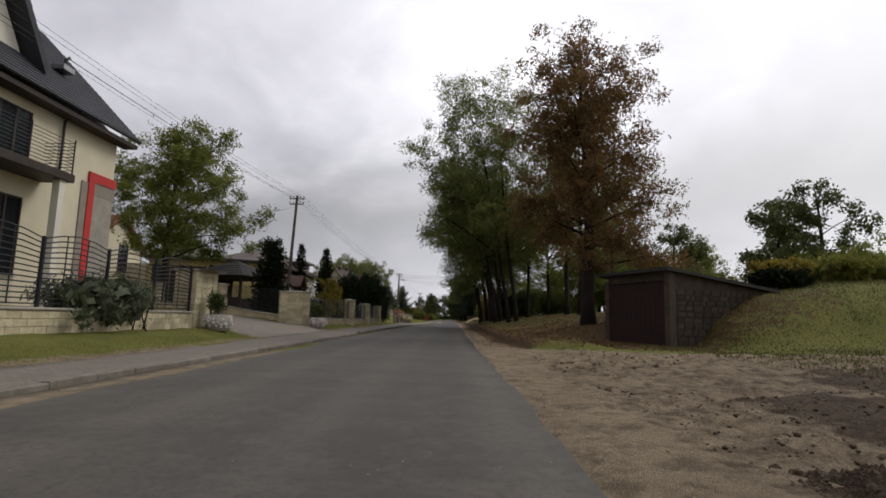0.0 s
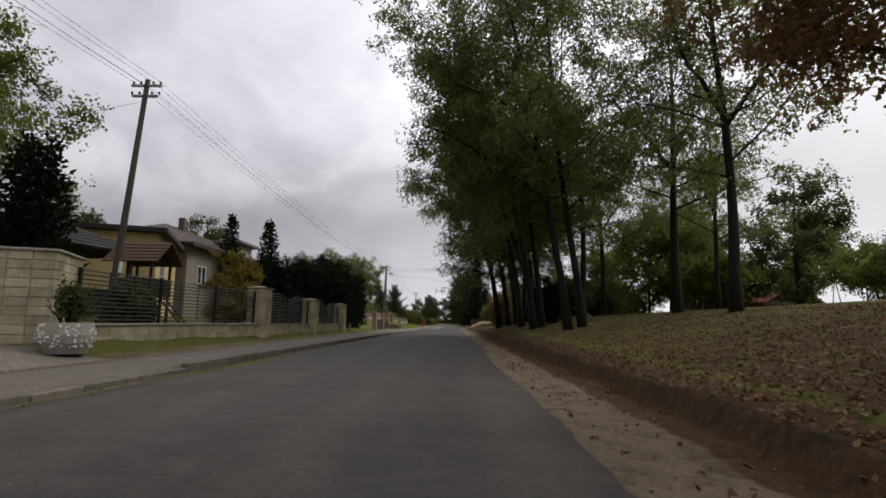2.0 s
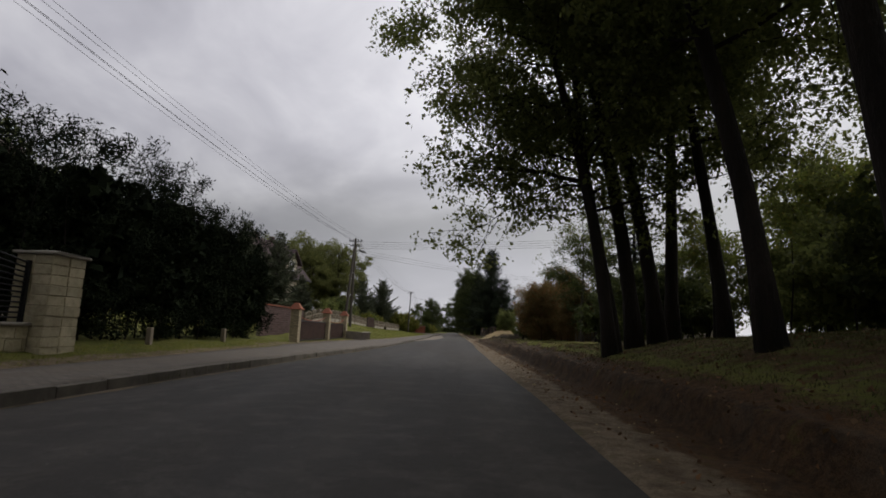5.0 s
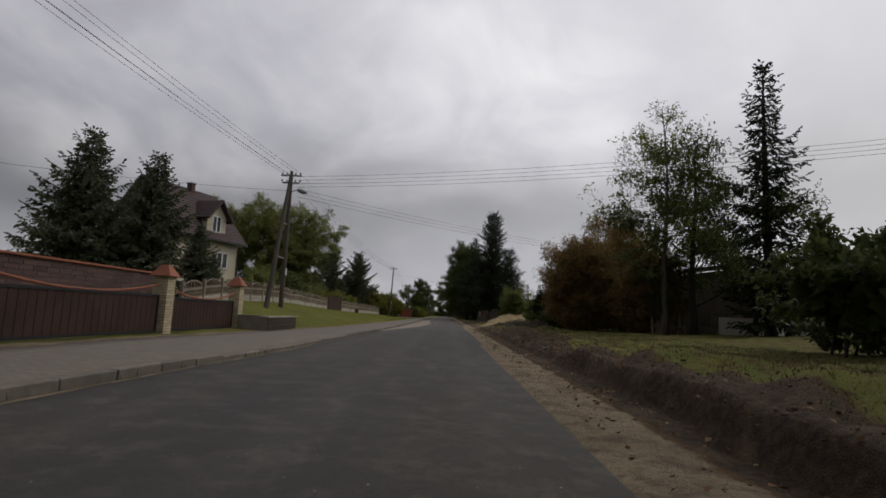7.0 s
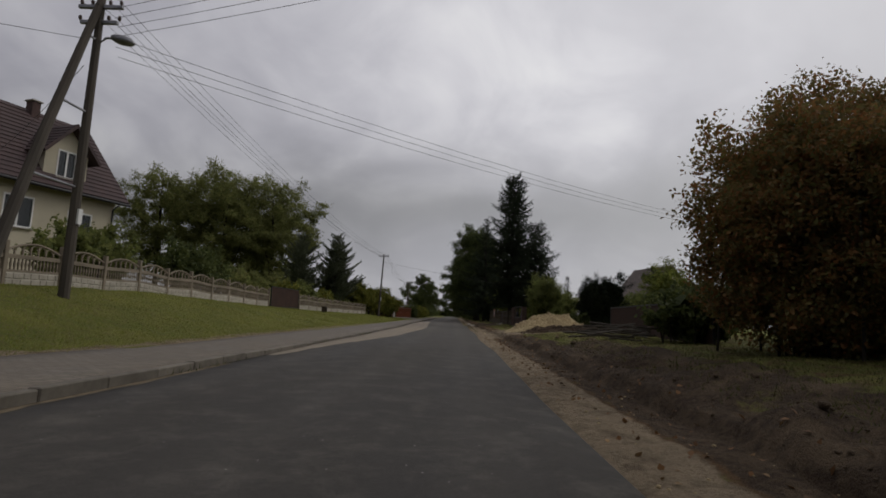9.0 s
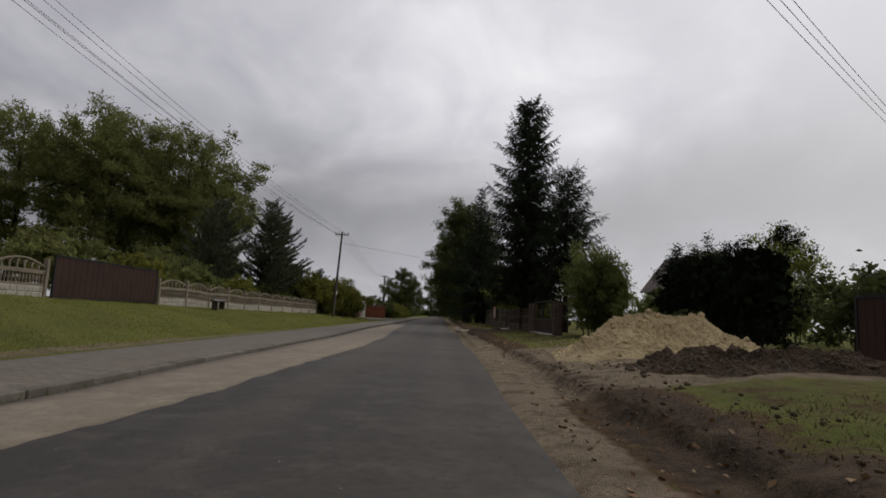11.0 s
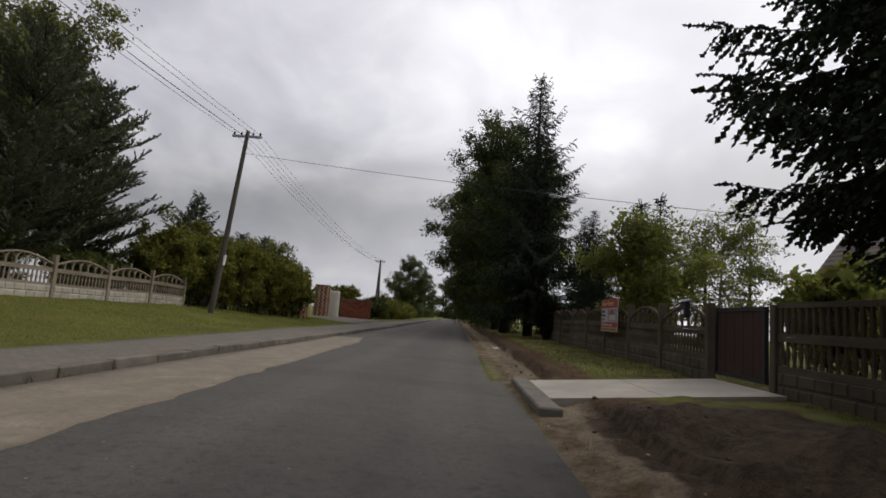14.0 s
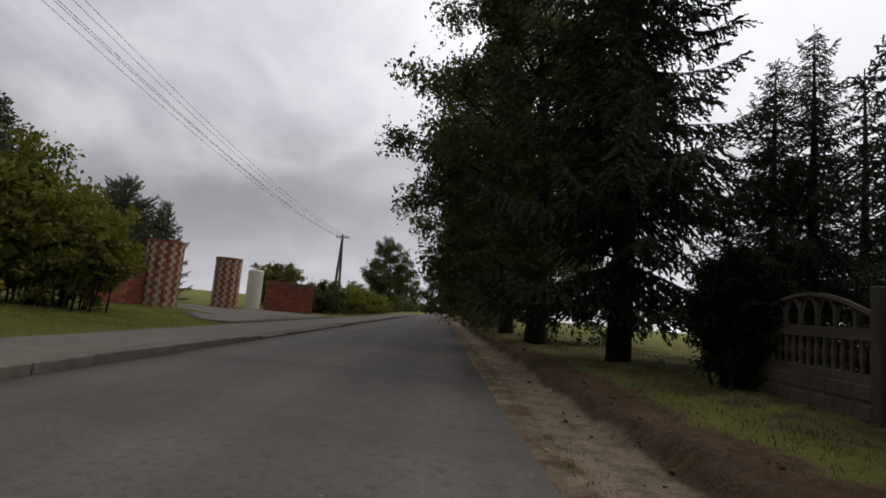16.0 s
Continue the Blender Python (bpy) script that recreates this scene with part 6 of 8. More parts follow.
block_pillar(-7.05, 59.7, 0.3, 1.85, 0.75, 0.95, "cream split-block fence pillar with concrete cap")


def planter(x, y, z, r, h, label):
    p = thing("planter", pose(x, y, z), label, "planter", "stone planters")
    prof = [(r * 0.78, 0), (r, h * 0.35), (r * 1.02, h * 0.6), (r * 0.86, h), (r * 0.72, h), (r * 0.70, h * 0.75)]
    bm = bmesh.new()
    seg = 20
    rings = [[bm.verts.new((q * math.cos(2 * math.pi * k / seg), q * math.sin(2 * math.pi * k / seg), zz)) for k in range(seg)] for q, zz in prof]
    for a, b in zip(rings, rings[1:]):
        for k in range(seg):
            bm.faces.new((a[k], a[(k + 1) % seg], b[(k + 1) % seg], b[k]))
    bm.faces.new(rings[0][::-1])
    part("bowl", bm, M_CAP, p, "grey pebble-clad bowl")
    bm = bmesh.new()
    bmesh.ops.create_circle(bm, cap_ends=True, segments=20, radius=r * 0.7, matrix=Matrix.Translation((0, 0, h * 0.78)))
    part("soil", bm, M_DIRT, p)
    rng = np.random.default_rng(int(y))
    bm = box((-0.5, -0.5, -0.5), (0.5, 0.5, 0.5), 0.2)
    me = bpy.data.meshes.new("pebble")
    bm.to_mesh(me)
    bm.free()
    me.materials.append(M_PAPER)
    for i in range(150):
        a, zz = rng.uniform(0, 2 * math.pi), rng.uniform(0.2, 0.95) * h
        rr = float(np.interp(zz, [0, h * 0.35, h * 0.6, h], [r * 0.78, r, r * 1.02, r * 0.86]))
        s = rng.uniform(0.03, 0.065)
        shared("pebble", me, p, pose(rr * math.cos(a), rr * math.sin(a), zz, rng.uniform(0, 90), rng.uniform(0, 90), 0) @ Matrix.Diagonal((s, s * 0.8, s * 0.7, 1)))


planter(-7.43, 18.8, 0.34, 0.5, 0.6, "round planter clad in white and grey pebbles")
planter(-6.68, 31.05, 0.25, 0.5, 0.62, "round planter clad in white and grey pebbles")


def playhouse():
    p = thing("playhouse", scaled(at(-12.1, 42.8), 0.82), "raised wooden playhouse with a small gabled roof", "playhouse")
    for x in (-0.9, 0.9):
        for y in (-0.9, 0.9):
            part("post", box((x - 0.06, y - 0.06, -0.3), (x + 0.06, y + 0.06, 3.3)), M_DARKWOOD, p)
    part("deck", box((-1.0, -1.0, 1.4), (1.0, 1.0, 1.5)), M_DARKWOOD, p)
    for k in range(8):
        part("board", box((0.97, -1.0 + 0.25 * k, 1.5), (1.0, -0.78 + 0.25 * k, 2.3)), M_DARKWOOD, p)
        part("board", box((-1.0 + 0.25 * k, -1.0, 1.5), (-0.78 + 0.25 * k, -0.97, 2.3)), M_DARKWOOD, p)
    for s in (-1, 1):
        roof_slab("roof", (-1.4, s * 1.35, 3.1), (1.4, s * 1.35, 3.1), (1.4, 0, 4.25), (-1.4, 0, 4.25), M_REDWOOD, p, 6, 0.05)
    bm = bmesh.new()
    for s in (-0.3, 0.3):
        add_tube(bm, [(1.0, s, 1.4), (2.3, s, 0.0)], 0.05, 6)
    for k in range(5):
        add_tube(bm, [(1.15 + 0.24 * k, -0.3, 1.24 - 0.26 * k), (1.15 + 0.24 * k, 0.3, 1.24 - 0.26 * k)], 0.03, 6)
    part("ladder", bm, M_DARKWOOD, p)


playhouse()


def gazebo():
    g = thing("gazebo", at(-16.6, 42.6, -12), "open garden pavilion with a low dark hipped roof", "pavilion")
    for x in (-2.2, 2.2):
        for y in (-2.6, 2.6):
            part("post", box((x - 0.09, y - 0.09, -0.3), (x + 0.09, y + 0.09, 2.8)), M_DARKWOOD, g)
    for y in (-2.55, 2.55):
        part("side_panel", box((-2.1, y - 0.03, -0.2), (2.1, y + 0.03, 1.1)), M_DARKWOOD, g)
    part("side_panel", box((2.14, -2.5, -0.2), (2.2, 2.5, 1.0)), M_DARKWOOD, g)
    part("back_wall", box((-2.2, -2.5, -0.2), (-2.14, 2.5, 2.7)), M_DARKWOOD, g)
    c = [(2.9, -3.4, 2.75), (2.9, 3.4, 2.75), (-2.9, 3.4, 2.75), (-2.9, -3.4, 2.75)]
    top = (0, 0, 4.2)
    for i in range(4):
        roof_slab("roof", c[i], c[(i + 1) % 4], top, top, M_FELT, g, 8, 0.06)


gazebo()
broad_tree("walnut_tree", at(-20.4, 38.6), "round-crowned garden tree with sparse yellow-green leaves", 69, 14.0, 5.0, 3.7, 0.27, 62000, 0.16, M_LEAF_YOUNG, M_BARK, top_taper=0.3, fill=0.35, limb_n=22, gap=0.35, clump=0.3, category="tree")
conifer("thuja_tree", at(-11.2, 35.3), "dark columnar thuja behind the fence", 62, 5.3, 1.2, 0, M_THUJA, 0.2, 0.1, 0.26, 0.5)
conifer("thuja_tree", at(-17.4, 64), "slim dark cypress with a bent tip", 63, 9.2, 1.1, 0, M_THUJA, 0.3, 0.1, 0.3, 0.8)
conifer("thuja_tree", at(-14.4, 64.5), "dark pointed thuja above the hedge", 64, 8.8, 1.4, 0, M_THUJA, 0.3, 0.15, 0.3, 0.8)
bush("ivy_screen", at(-9.4, 46.6), "tall screen of golden autumn creeper behind the fence", 65, (1.6, 5.6, 3.7), 6500, 0.17, M_LEAF_YELLOW, "creeper", square=4)
bush("garden_shrub", at(-8.6, 36.4), "rounded garden shrub behind the fence", 66, (1.8, 2.2, 1.7), 2600, 0.13, M_LEAF_DARK)
bush("garden_shrub", at(-8.4, 13.5), "low grey-green juniper behind the fence", 67, (2.2, 5.0, 1.7), 4500, 0.14, M_NEEDLE_BLUE, needle=True)
for x, y, z in ((-7.62, 18.95, 0.9), (-6.75, 31.2, 0.8)):
    bush("ball_shrub", pose(x, y, z), "small olive shrub growing from the pebble planter", 68, (0.75, 0.75, 0.95), 1100, 0.07, M_LEAF_DARK, stems=5, group="planter shrubs")
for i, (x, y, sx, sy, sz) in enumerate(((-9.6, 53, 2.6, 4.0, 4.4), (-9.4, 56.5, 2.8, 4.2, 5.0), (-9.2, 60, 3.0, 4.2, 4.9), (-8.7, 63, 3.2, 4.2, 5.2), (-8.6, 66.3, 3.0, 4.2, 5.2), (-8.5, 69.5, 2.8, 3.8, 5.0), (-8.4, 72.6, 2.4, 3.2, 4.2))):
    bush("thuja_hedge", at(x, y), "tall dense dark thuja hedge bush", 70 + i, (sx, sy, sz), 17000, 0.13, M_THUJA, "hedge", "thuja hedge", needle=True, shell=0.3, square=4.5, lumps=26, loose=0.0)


def low_post(x, y, h):
    p = thing("fence_post", at(x, y), "short pale concrete post at the hedge foot", "post", "low concrete posts")
    part("shaft", box((-0.07, -0.07, -0.3), (0.07, 0.07, h), 0.015), M_CONC, p)


for y in (63.4, 68.0):
    low_post(-7.0, y, 0.45)

# brick gate with terracotta caps
BRICK_Y, BRICK_R, BRICK_W, BRICK_M = brick_mesh(M_BRICK_Y), brick_mesh(M_BRICK_R), brick_mesh(M_BRICK_W), brick_mesh(M_BRICK_M)
for y in (75.6, 82.0, 87.2):
    brick_pillar(-6.75, y, 0.13, 1.6, 0.42, BRICK_Y, "yellow-white brick gate pillar with terracotta cap")


def brown_gate(x0, y0, y1, z, h, label, material, x1=None, boards=16, sag=0.0):
    x1 = x0 if x1 is None else x1
    L = math.hypot(x1 - x0, y1 - y0)
    g = thing("metal_gate", pose(x0, y0, z, 0, 0, math.degrees(math.atan2(-(x1 - x0), y1 - y0))), label, "gate", "metal gates")
    bm = bmesh.new()
    for a, b, c, d in ((0, 0.06, 0.06, h), (L - 0.06, L, 0.06, h), (0.06, L - 0.06, 0.06, 0.12), (0.06, L - 0.06, h - 0.06, h)):
        add_box(bm, (-0.03, a, c), (0.03, b, d))
    part("gate_frame", bm, M_METAL, g)
    if sag:
        part("top_rail", tube([(0, L * t, h + sag * (2 * t - 1) ** 2) for t in (i / 10 for i in range(11))], 0.03, 6), M_TERRACOTTA, g, "rusty red sagging top rail")
    for k in range(boards):
        w = (L - 0.12) / boards
        part("board", box((-0.012, 0.06 + k * w + 0.008, 0.12), (0.012, 0.06 + (k + 1) * w - 0.008, h - 0.06)), material, g)
    return g


brown_gate(-6.75, 75.85, 81.75, 0.1, 1.1, "brown painted metal gate with a sagging top rail between brick pillars", M_BROWNMETAL, boards=24, sag=0.28)
brown_gate(-6.75, 82.25, 86.95, 0.1, 1.05, "brown painted metal double gate with a sagging top rail", M_BROWNMETAL, boards=20, sag=0.28)


def mauve_wall():
    w = thing("brick_wall", pose(-10.2, 80.0, 0.15), "mauve brick garden wall behind the gate", "wall")
    part("core", box((-0.1, 0, -0.2), (0.1, 8.5, 1.9)), M_MORTAR, w)
    for c in range(14):
        y = -0.13 * (c % 2)
        while y < 8.5:
            a, b = max(0, y), min(8.5, y + 0.5)
            shared("brick", BRICK_M, w, Matrix.Translation((0.1, (a + b) / 2, c * 0.14)) @ Matrix.Diagonal((0.06, b - a - 0.012, 0.128, 1)))
            y += 0.5
    part("coping", box((-0.16, -0.05, 1.9), (0.2, 8.55, 1.97), 0.01), M_TERRACOTTA, w)


mauve_wall()


def retaining_wall():
    w = thing("retaining_wall", Matrix(), "low grey block retaining wall with concrete coping", "wall")
    part("core", box((-5.62, 86.9, -0.1), (-5.38, 90.6, 0.58)), M_MORTAR, w)
    part("core", box((-6.5, 86.9, -0.1), (-5.62, 87.1, 0.66)), M_MORTAR, w)
    for c in range(4):
        y = 86.9 - 0.2 * (c % 2)
        while y < 90.6:
            a, b = max(86.9, y), min(90.6, y + 0.4)
            if b - a > 0.05:
                shared("block", STONE_BLOCK, w, Matrix.Translation((-5.38, (a + b) / 2, 0.03 + c * 0.14)) @ Matrix.Diagonal((0.05, b - a - 0.012, 0.128, 1)))
            y += 0.4
    part("coping", box((-5.66, 86.86, 0.584), (-5.32, 90.64, 0.64), 0.01), M_CAP, w)


STONE_BLOCK = block_mesh("block", (1, 1, 1), M_STONE_G, 0.03)
retaining_wall()
garden_spruce = conifer("garden_spruce", at(-14.2, 94.0), "bluish garden spruce behind the gate", 81, 7.4, 2.7, 0, M_NEEDLE_BLUE, 0.3, 0.25, 0.2, 0.8, uneven=0.25, whorl=0.28, dense=20, group="garden spruces")
for x, y, rz, s in ((-16.4, 92.0, 50, 1.1), (-12.6, 96.0, 110, 0.55), (-17.5, 98.0, 200, 0.9), (-12.4, 97.5, 20, 0.35), (-17.9, 167.2, 70, 1.1), (-16.0, 178.0, 10, 0.8), (-14.0, 158.5, 30, 0.7)):
    copy_thing(garden_spruce, at(x, y, rz)).scale = (s, s, s)

# precast fences on the left
PALE = concrete_meshes(M_CONC, M_WHITESTONE)
concrete_fence(-10.5, 90.5, -10.5, 119.0, "pale precast concrete fence with arched tops on a grass bank", PALE, height=0.93)
concrete_fence(-10.35, 125.45, -9.5, 150.8, "pale precast concrete fence with arched tops and stone plates", PALE, bay=2.3, height=0.95)
brown_gate(-10.4, 119.2, 125.3, float(fence_z(121)) - 0.03, 1.45, "brown sheet-metal gate in the concrete fence", M_BROWNMETAL, boards=20)


def bench(x, y):
    b = thing("bench", at(x, y, 4), "small dark wooden bench on the grass", "bench")
    for yy in (-0.5, 0.5):
        part("leg", box((-0.13, yy - 0.06, -0.1), (0.13, yy + 0.06, 0.36)), M_STONE_G, b)
    part("seat", box((-0.17, -0.75, 0.36), (0.17, 0.75, 0.41), 0.01), M_DARKWOOD, b)


bench(-9.3, 129.2)
oak_a = broad_tree("garden_tree", at(-21.5, 150), "broad dark green tree behind the concrete fence", 85, 16.4, 5.2, 2.6, 0.32, 60000, 0.19, M_LEAF_OLIVE, M_BARK, top_taper=0.35, fill=0.4, limb_n=18, gap=0.3, group="trees behind the concrete fence")
for x, y, rz, s in ((-26, 146, 60, 1.0), (-30, 152, 130, 1.05), (-24, 158, 220, 0.9), (-33, 145, 10, 0.95)):
    copy_thing(oak_a, at(x, y, rz)).scale = (s, s, s)
pine_a = conifer("pine_tree", at(-12.2, 145.0), "bushy bluish-green pine behind the concrete fence", 86, 8.6, 2.7, 0, M_NEEDLE_BLUE, 1.0, -0.3, 0.17, 0.5, uneven=0.3, whorl=0.36, dense=20, hang=-0.55, spray_per=6, group="pines behind the concrete fence")
for x, y, rz, s in ((-12.6, 148.6, 80, 0.95), (-15.5, 143, 200, 0.95), (-14.8, 140, 20, 0.8), (-18, 176, 20, 0.75), (-22, 186, 90, 0.8), (-14, 171, 140, 0.66)):
    copy_thing(pine_a, at(x, y, rz)).scale = (s, s, s)
for i, (x, y, sx, sy, sz, mat) in enumerate(((-11.6, 126, 2, 5, 2.2, M_LEAF_HEDGE), (-11.8, 132, 2, 6, 2.6, M_LEAF_GREEN), (-11.6, 138, 2, 5, 2.2, M_LEAF_HEDGE), (-12.0, 104, 2.2, 6, 2.4, M_LEAF_GREEN), (-12.2, 112, 2.5, 7, 3.2, M_LEAF_DARK), (-12.4, 143, 2.2, 6, 2.2, M_LEAF_DARK), (-12.0, 149, 2.2, 5, 2.0, M_LEAF_GREEN), (-15.5, 134, 3, 8, 3.6, M_LEAF_OLIVE), (-15.5, 126, 3, 7, 3.4, M_LEAF_OLIVE), (-16.5, 142, 3, 8, 3.2, M_LEAF_DARK))):
    bush("garden_shrub", at(x, y), "leafy garden shrub behind the concrete fence", 90 + i, (sx, sy, sz), 3500, 0.17, mat, group="shrubs behind the concrete fence")
for i, (x, y, s, hgt) in enumerate(((-10.7, 151.2, 3.0, 3.2), (-10.0, 153.4, 3.4, 3.6), (-9.2, 155.4, 3.4, 3.7), (-8.3, 157.2, 3.3, 3.5), (-7.7, 158.9, 2.9, 3.0))):
    bush("forsythia_hedge", at(x, y), "loose yellow-green hedge shrub beside the pavement", 100 + i, (s * 1.1, s * 1.1, hgt * 1.12), 12000, 0.13, M_LEAF_HEDGE, "hedge", "forsythia hedge", stems=26, shell=0.5, loose=0.22, lumps=30)


# brick gateway with chequered round pillars
def round_pillar(x, y, r, h, label, chequer):
    p = thing("brick_pillar", pose(x, y, zat(x, y) - 0.1), label, "pillar", "chequered gateway")
    part("core", tube([(0, 0, 0), (0, 0, h + 0.1)], r - 0.03, 20), M_MORTAR, p)
    seg = 22
    rows = int((h + 0.1) / 0.15)
    for c in range(rows):
        for k in range(seg):
            a = 2 * math.pi * (k + 0.5 * (c % 2)) / seg
            pale = chequer and (k + c // 1) % 2 == 0
            shared("brick", BRICK_W if pale else BRICK_R, p, Matrix.Translation((r * math.cos(a) * 0.985, r * math.sin(a) * 0.985, c * 0.15)) @ pose(0, 0, 0, 0, 0, math.degrees(a)) @ Matrix.Diagonal((0.08, 2 * math.pi * r / seg - 0.012, 0.138, 1)))
    part("cap", tube([(0, 0, h + 0.1), (0, 0, h + 0.18)], r + 0.05, 20), M_TERRACOTTA, p)


round_pillar(-9.1, 165.9, 0.62, 2.45, "tall round pillar of red and cream chequered brick", True)
round_pillar(-9.25, 172.4, 0.6, 2.45, "round pillar of red and cream chequered brick", True)
white_post = thing("gate_post", at(-8.95, 175.6), "round whitewashed concrete gate post", "pillar")
part("shaft", tube([(0, 0, -0.2), (0, 0, 2.2), (0, 0, 2.28)], [0.42, 0.42, 0.36], 18), M_PLASTER_W, white_post)


def red_wall(x0, y0, x1, y1, h, label):
    L = math.hypot(x1 - x0, y1 - y0)
    w = thing("brick_wall", pose(x0, y0, zat(x0, y0) - 0.1, 0, 0, math.degrees(math.atan2(-(x1 - x0), y1 - y0))), label, "wall", "red brick walls")
    part("core", box((-0.11, 0, 0), (0.11, L, h)), M_MORTAR, w)
    for c in range(int(h / 0.15)):
        y = -0.15 * (c % 2)
        while y < L:
            a, b = max(0, y), min(L, y + 0.3)
            if b - a > 0.04:
                shared("brick", BRICK_R, w, Matrix.Translation((0.1, (a + b) / 2, c * 0.15)) @ Matrix.Diagonal((0.07, b - a - 0.014, 0.136, 1)))
            y += 0.3
    part("coping", box((-0.16, -0.03, h), (0.18, L + 0.03, h + 0.07), 0.01), M_TERRACOTTA, w)


red_wall(-10.4, 163.6, -9.5, 165.3, 1.75, "red brick wall joining the chequered pillar")
red_wall(-8.5, 176.2, -6.0, 177.3, 1.75, "red brick garden wall beside the gateway")
strip("gateway_drive", 161, 175.4, 0.5, lambda y: np.interp(y, [161, 164.5, 166.6, 167.2, 171.6, 172.0, 175.4], [-5.2, -7.4, -8.3, -16, -16, -8.4, -8.3]), lambda y: walk_x(y) - 0.004, lambda x, y: 0.145 + 0.012 * (-4.3 - x), M_PAVER, "grey paved gateway entrance", "driveway", 6, 0.25)
for i, (x, y, sx, sy, sz, mat) in enumerate(((-6.8, 182.5, 3, 5, 2.1, M_LEAF_DARK), (-6.2, 188, 3, 6, 2.2, M_LEAF_HEDGE), (-6.0, 194, 3, 7, 2.2, M_LEAF_HEDGE), (-5.8, 201, 3, 7, 2.0, M_LEAF_HEDGE), (-9.5, 181, 3.2, 3, 3.0, M_LEAF_HEDGE), (-6, 210, 3, 9, 2.2, M_LEAF_HEDGE))):
    bush("clipped_hedge", at(x, y), "long clipped yellow-green hedge along the road", 110 + i, (sx, sy, sz), 5000, 0.17, mat, "hedge", "far clipped hedge", square=4, shell=0.25)
copy_thing(lime, at(-6.5, 226, 40)).scale = (0.8, 0.8, 0.8)

# ---------------- right side beyond the wood ----------------
conifer("spruce_tree", at(14.3, 88.6), "dark garden spruce with a broken-looking top", 121, 11.6, 2.3, 0, M_NEEDLE, 0.6, 0.3, 0.2, 0.8, uneven=0.25, whorl=0.36, dense=12)
broad_tree("birch_tree", at(10.9, 90.6), "thin half-bare tree with pale twigs", 122, 11.2, 2.3, 3.0, 0.13, 6500, 0.10, M_LEAF_YOUNG, M_BARK_PALE, limb_n=18, gap=0.9, clump=0.22)
broad_tree("garden_tree", at(11.9, 90.0), "leafy green tree behind the spruce", 123, 8.8, 3.2, 1.2, 0.16, 30000, 0.12, M_LEAF_DARK, M_BARK, limb_n=14)
for i, (x, y, sx, sy, sz) in enumerate(((8.5, 95.4, 4.1, 4.2, 5.1), (10.9, 92.8, 3.4, 3.8, 3.6), (10.9, 97.4, 4.2, 4.4, 6.0))):
    bush("autumn_bush", at(x, y), "big rounded bush in rusty autumn colour", 130 + i, (sx, sy, sz), 60000, 0.095, M_LEAF_RED, group="autumn bushes", stems=14, shell=0.3, loose=0.03, lumps=34, square=2.7)
for i, (x, y, s, sz, mat) in enumerate(((10.5, 104.5, 3.2, 2.2, M_LEAF_DARK), (13.5, 101, 4.5, 3.4, M_LEAF_GREEN), (8.5, 100.6, 2.6, 1.7, M_LEAF_DARK))):
    bush("garden_shrub", at(x, y), "dark garden shrub behind the brown fence", 136 + i, (s, s, sz), 4500, 0.17, mat)


def outbuilding():
    o = thing("outbuilding", at(16.5, 96.0, 12), "grey outbuilding with a low dark roof", "outbuilding")
    part("wall", box((-3, -5, -0.4), (4, 5, 2.9)), M_GREY_PAINT, o)
    roof_slab("roof", (-3.5, -5.5, 3.0), (-3.5, 5.5, 3.0), (4.5, 5.5, 4.4), (4.5, -5.5, 4.4), M_FELT, o, 8)


outbuilding()


def pickets():
    rng = np.random.default_rng(9)
    f = thing("picket_fence", at(10.6, 91.2), "leaning weathered grey picket fence", "fence")
    for k in range(16):
        part("picket", box((-0.012, -0.04, -0.15), (0.012, 0.04, rng.uniform(1.0, 1.25)), 0.004), M_CONC, f).matrix_basis = pose(k * 0.17 + 0.9 * (k > 10), 0.02 * k, 0, rng.normal(0, 3), rng.normal(0, 6), rng.normal(88, 6))
    part("rail", box((0.0, -0.03, 0.35), (3.4, 0.03, 0.42)), M_CONC, f)


pickets()
wall_w = thing("garden_wall", at(13.2, 90.4), "low whitewashed garden wall", "wall")
part("panel", box((0, -0.1, -0.2), (3.0, 0.1, 0.75), 0.01), M_PLASTER_W, wall_w)
part("post", box((1.4, -0.16, -0.2), (1.6, -0.104, 0.85)), M_DARKWOOD, wall_w)
brown_gate(8.6, 99.5, 112.5, 0.36, 1.35, "long red-brown boarded garden fence", M_BROWNMETAL, 9.6, 60)


def branch_heap(x, y):
    rng = np.random.default_rng(12)
    h = thing("brushwood_heap", at(x, y), "heap of cut grey branches on the verge", "brushwood")
    for k in range(26):
        a = rng.uniform(-0.5, 0.5) + (math.pi if k % 2 else 0)
        c = np.array([rng.normal(0, 0.5), rng.normal(0, 0.6), rng.uniform(0.05, 0.45)])
        d = np.array([math.cos(a), math.sin(a), rng.normal(0, 0.12)]) * rng.uniform(0.5, 1.1)
        part("branch", tube([c - d, c + rng.normal(0, 0.04, 3), c + d], [0.03, 0.025, 0.012], 5), M_BARK_PALE, h)


branch_heap(6.6, 101.5)


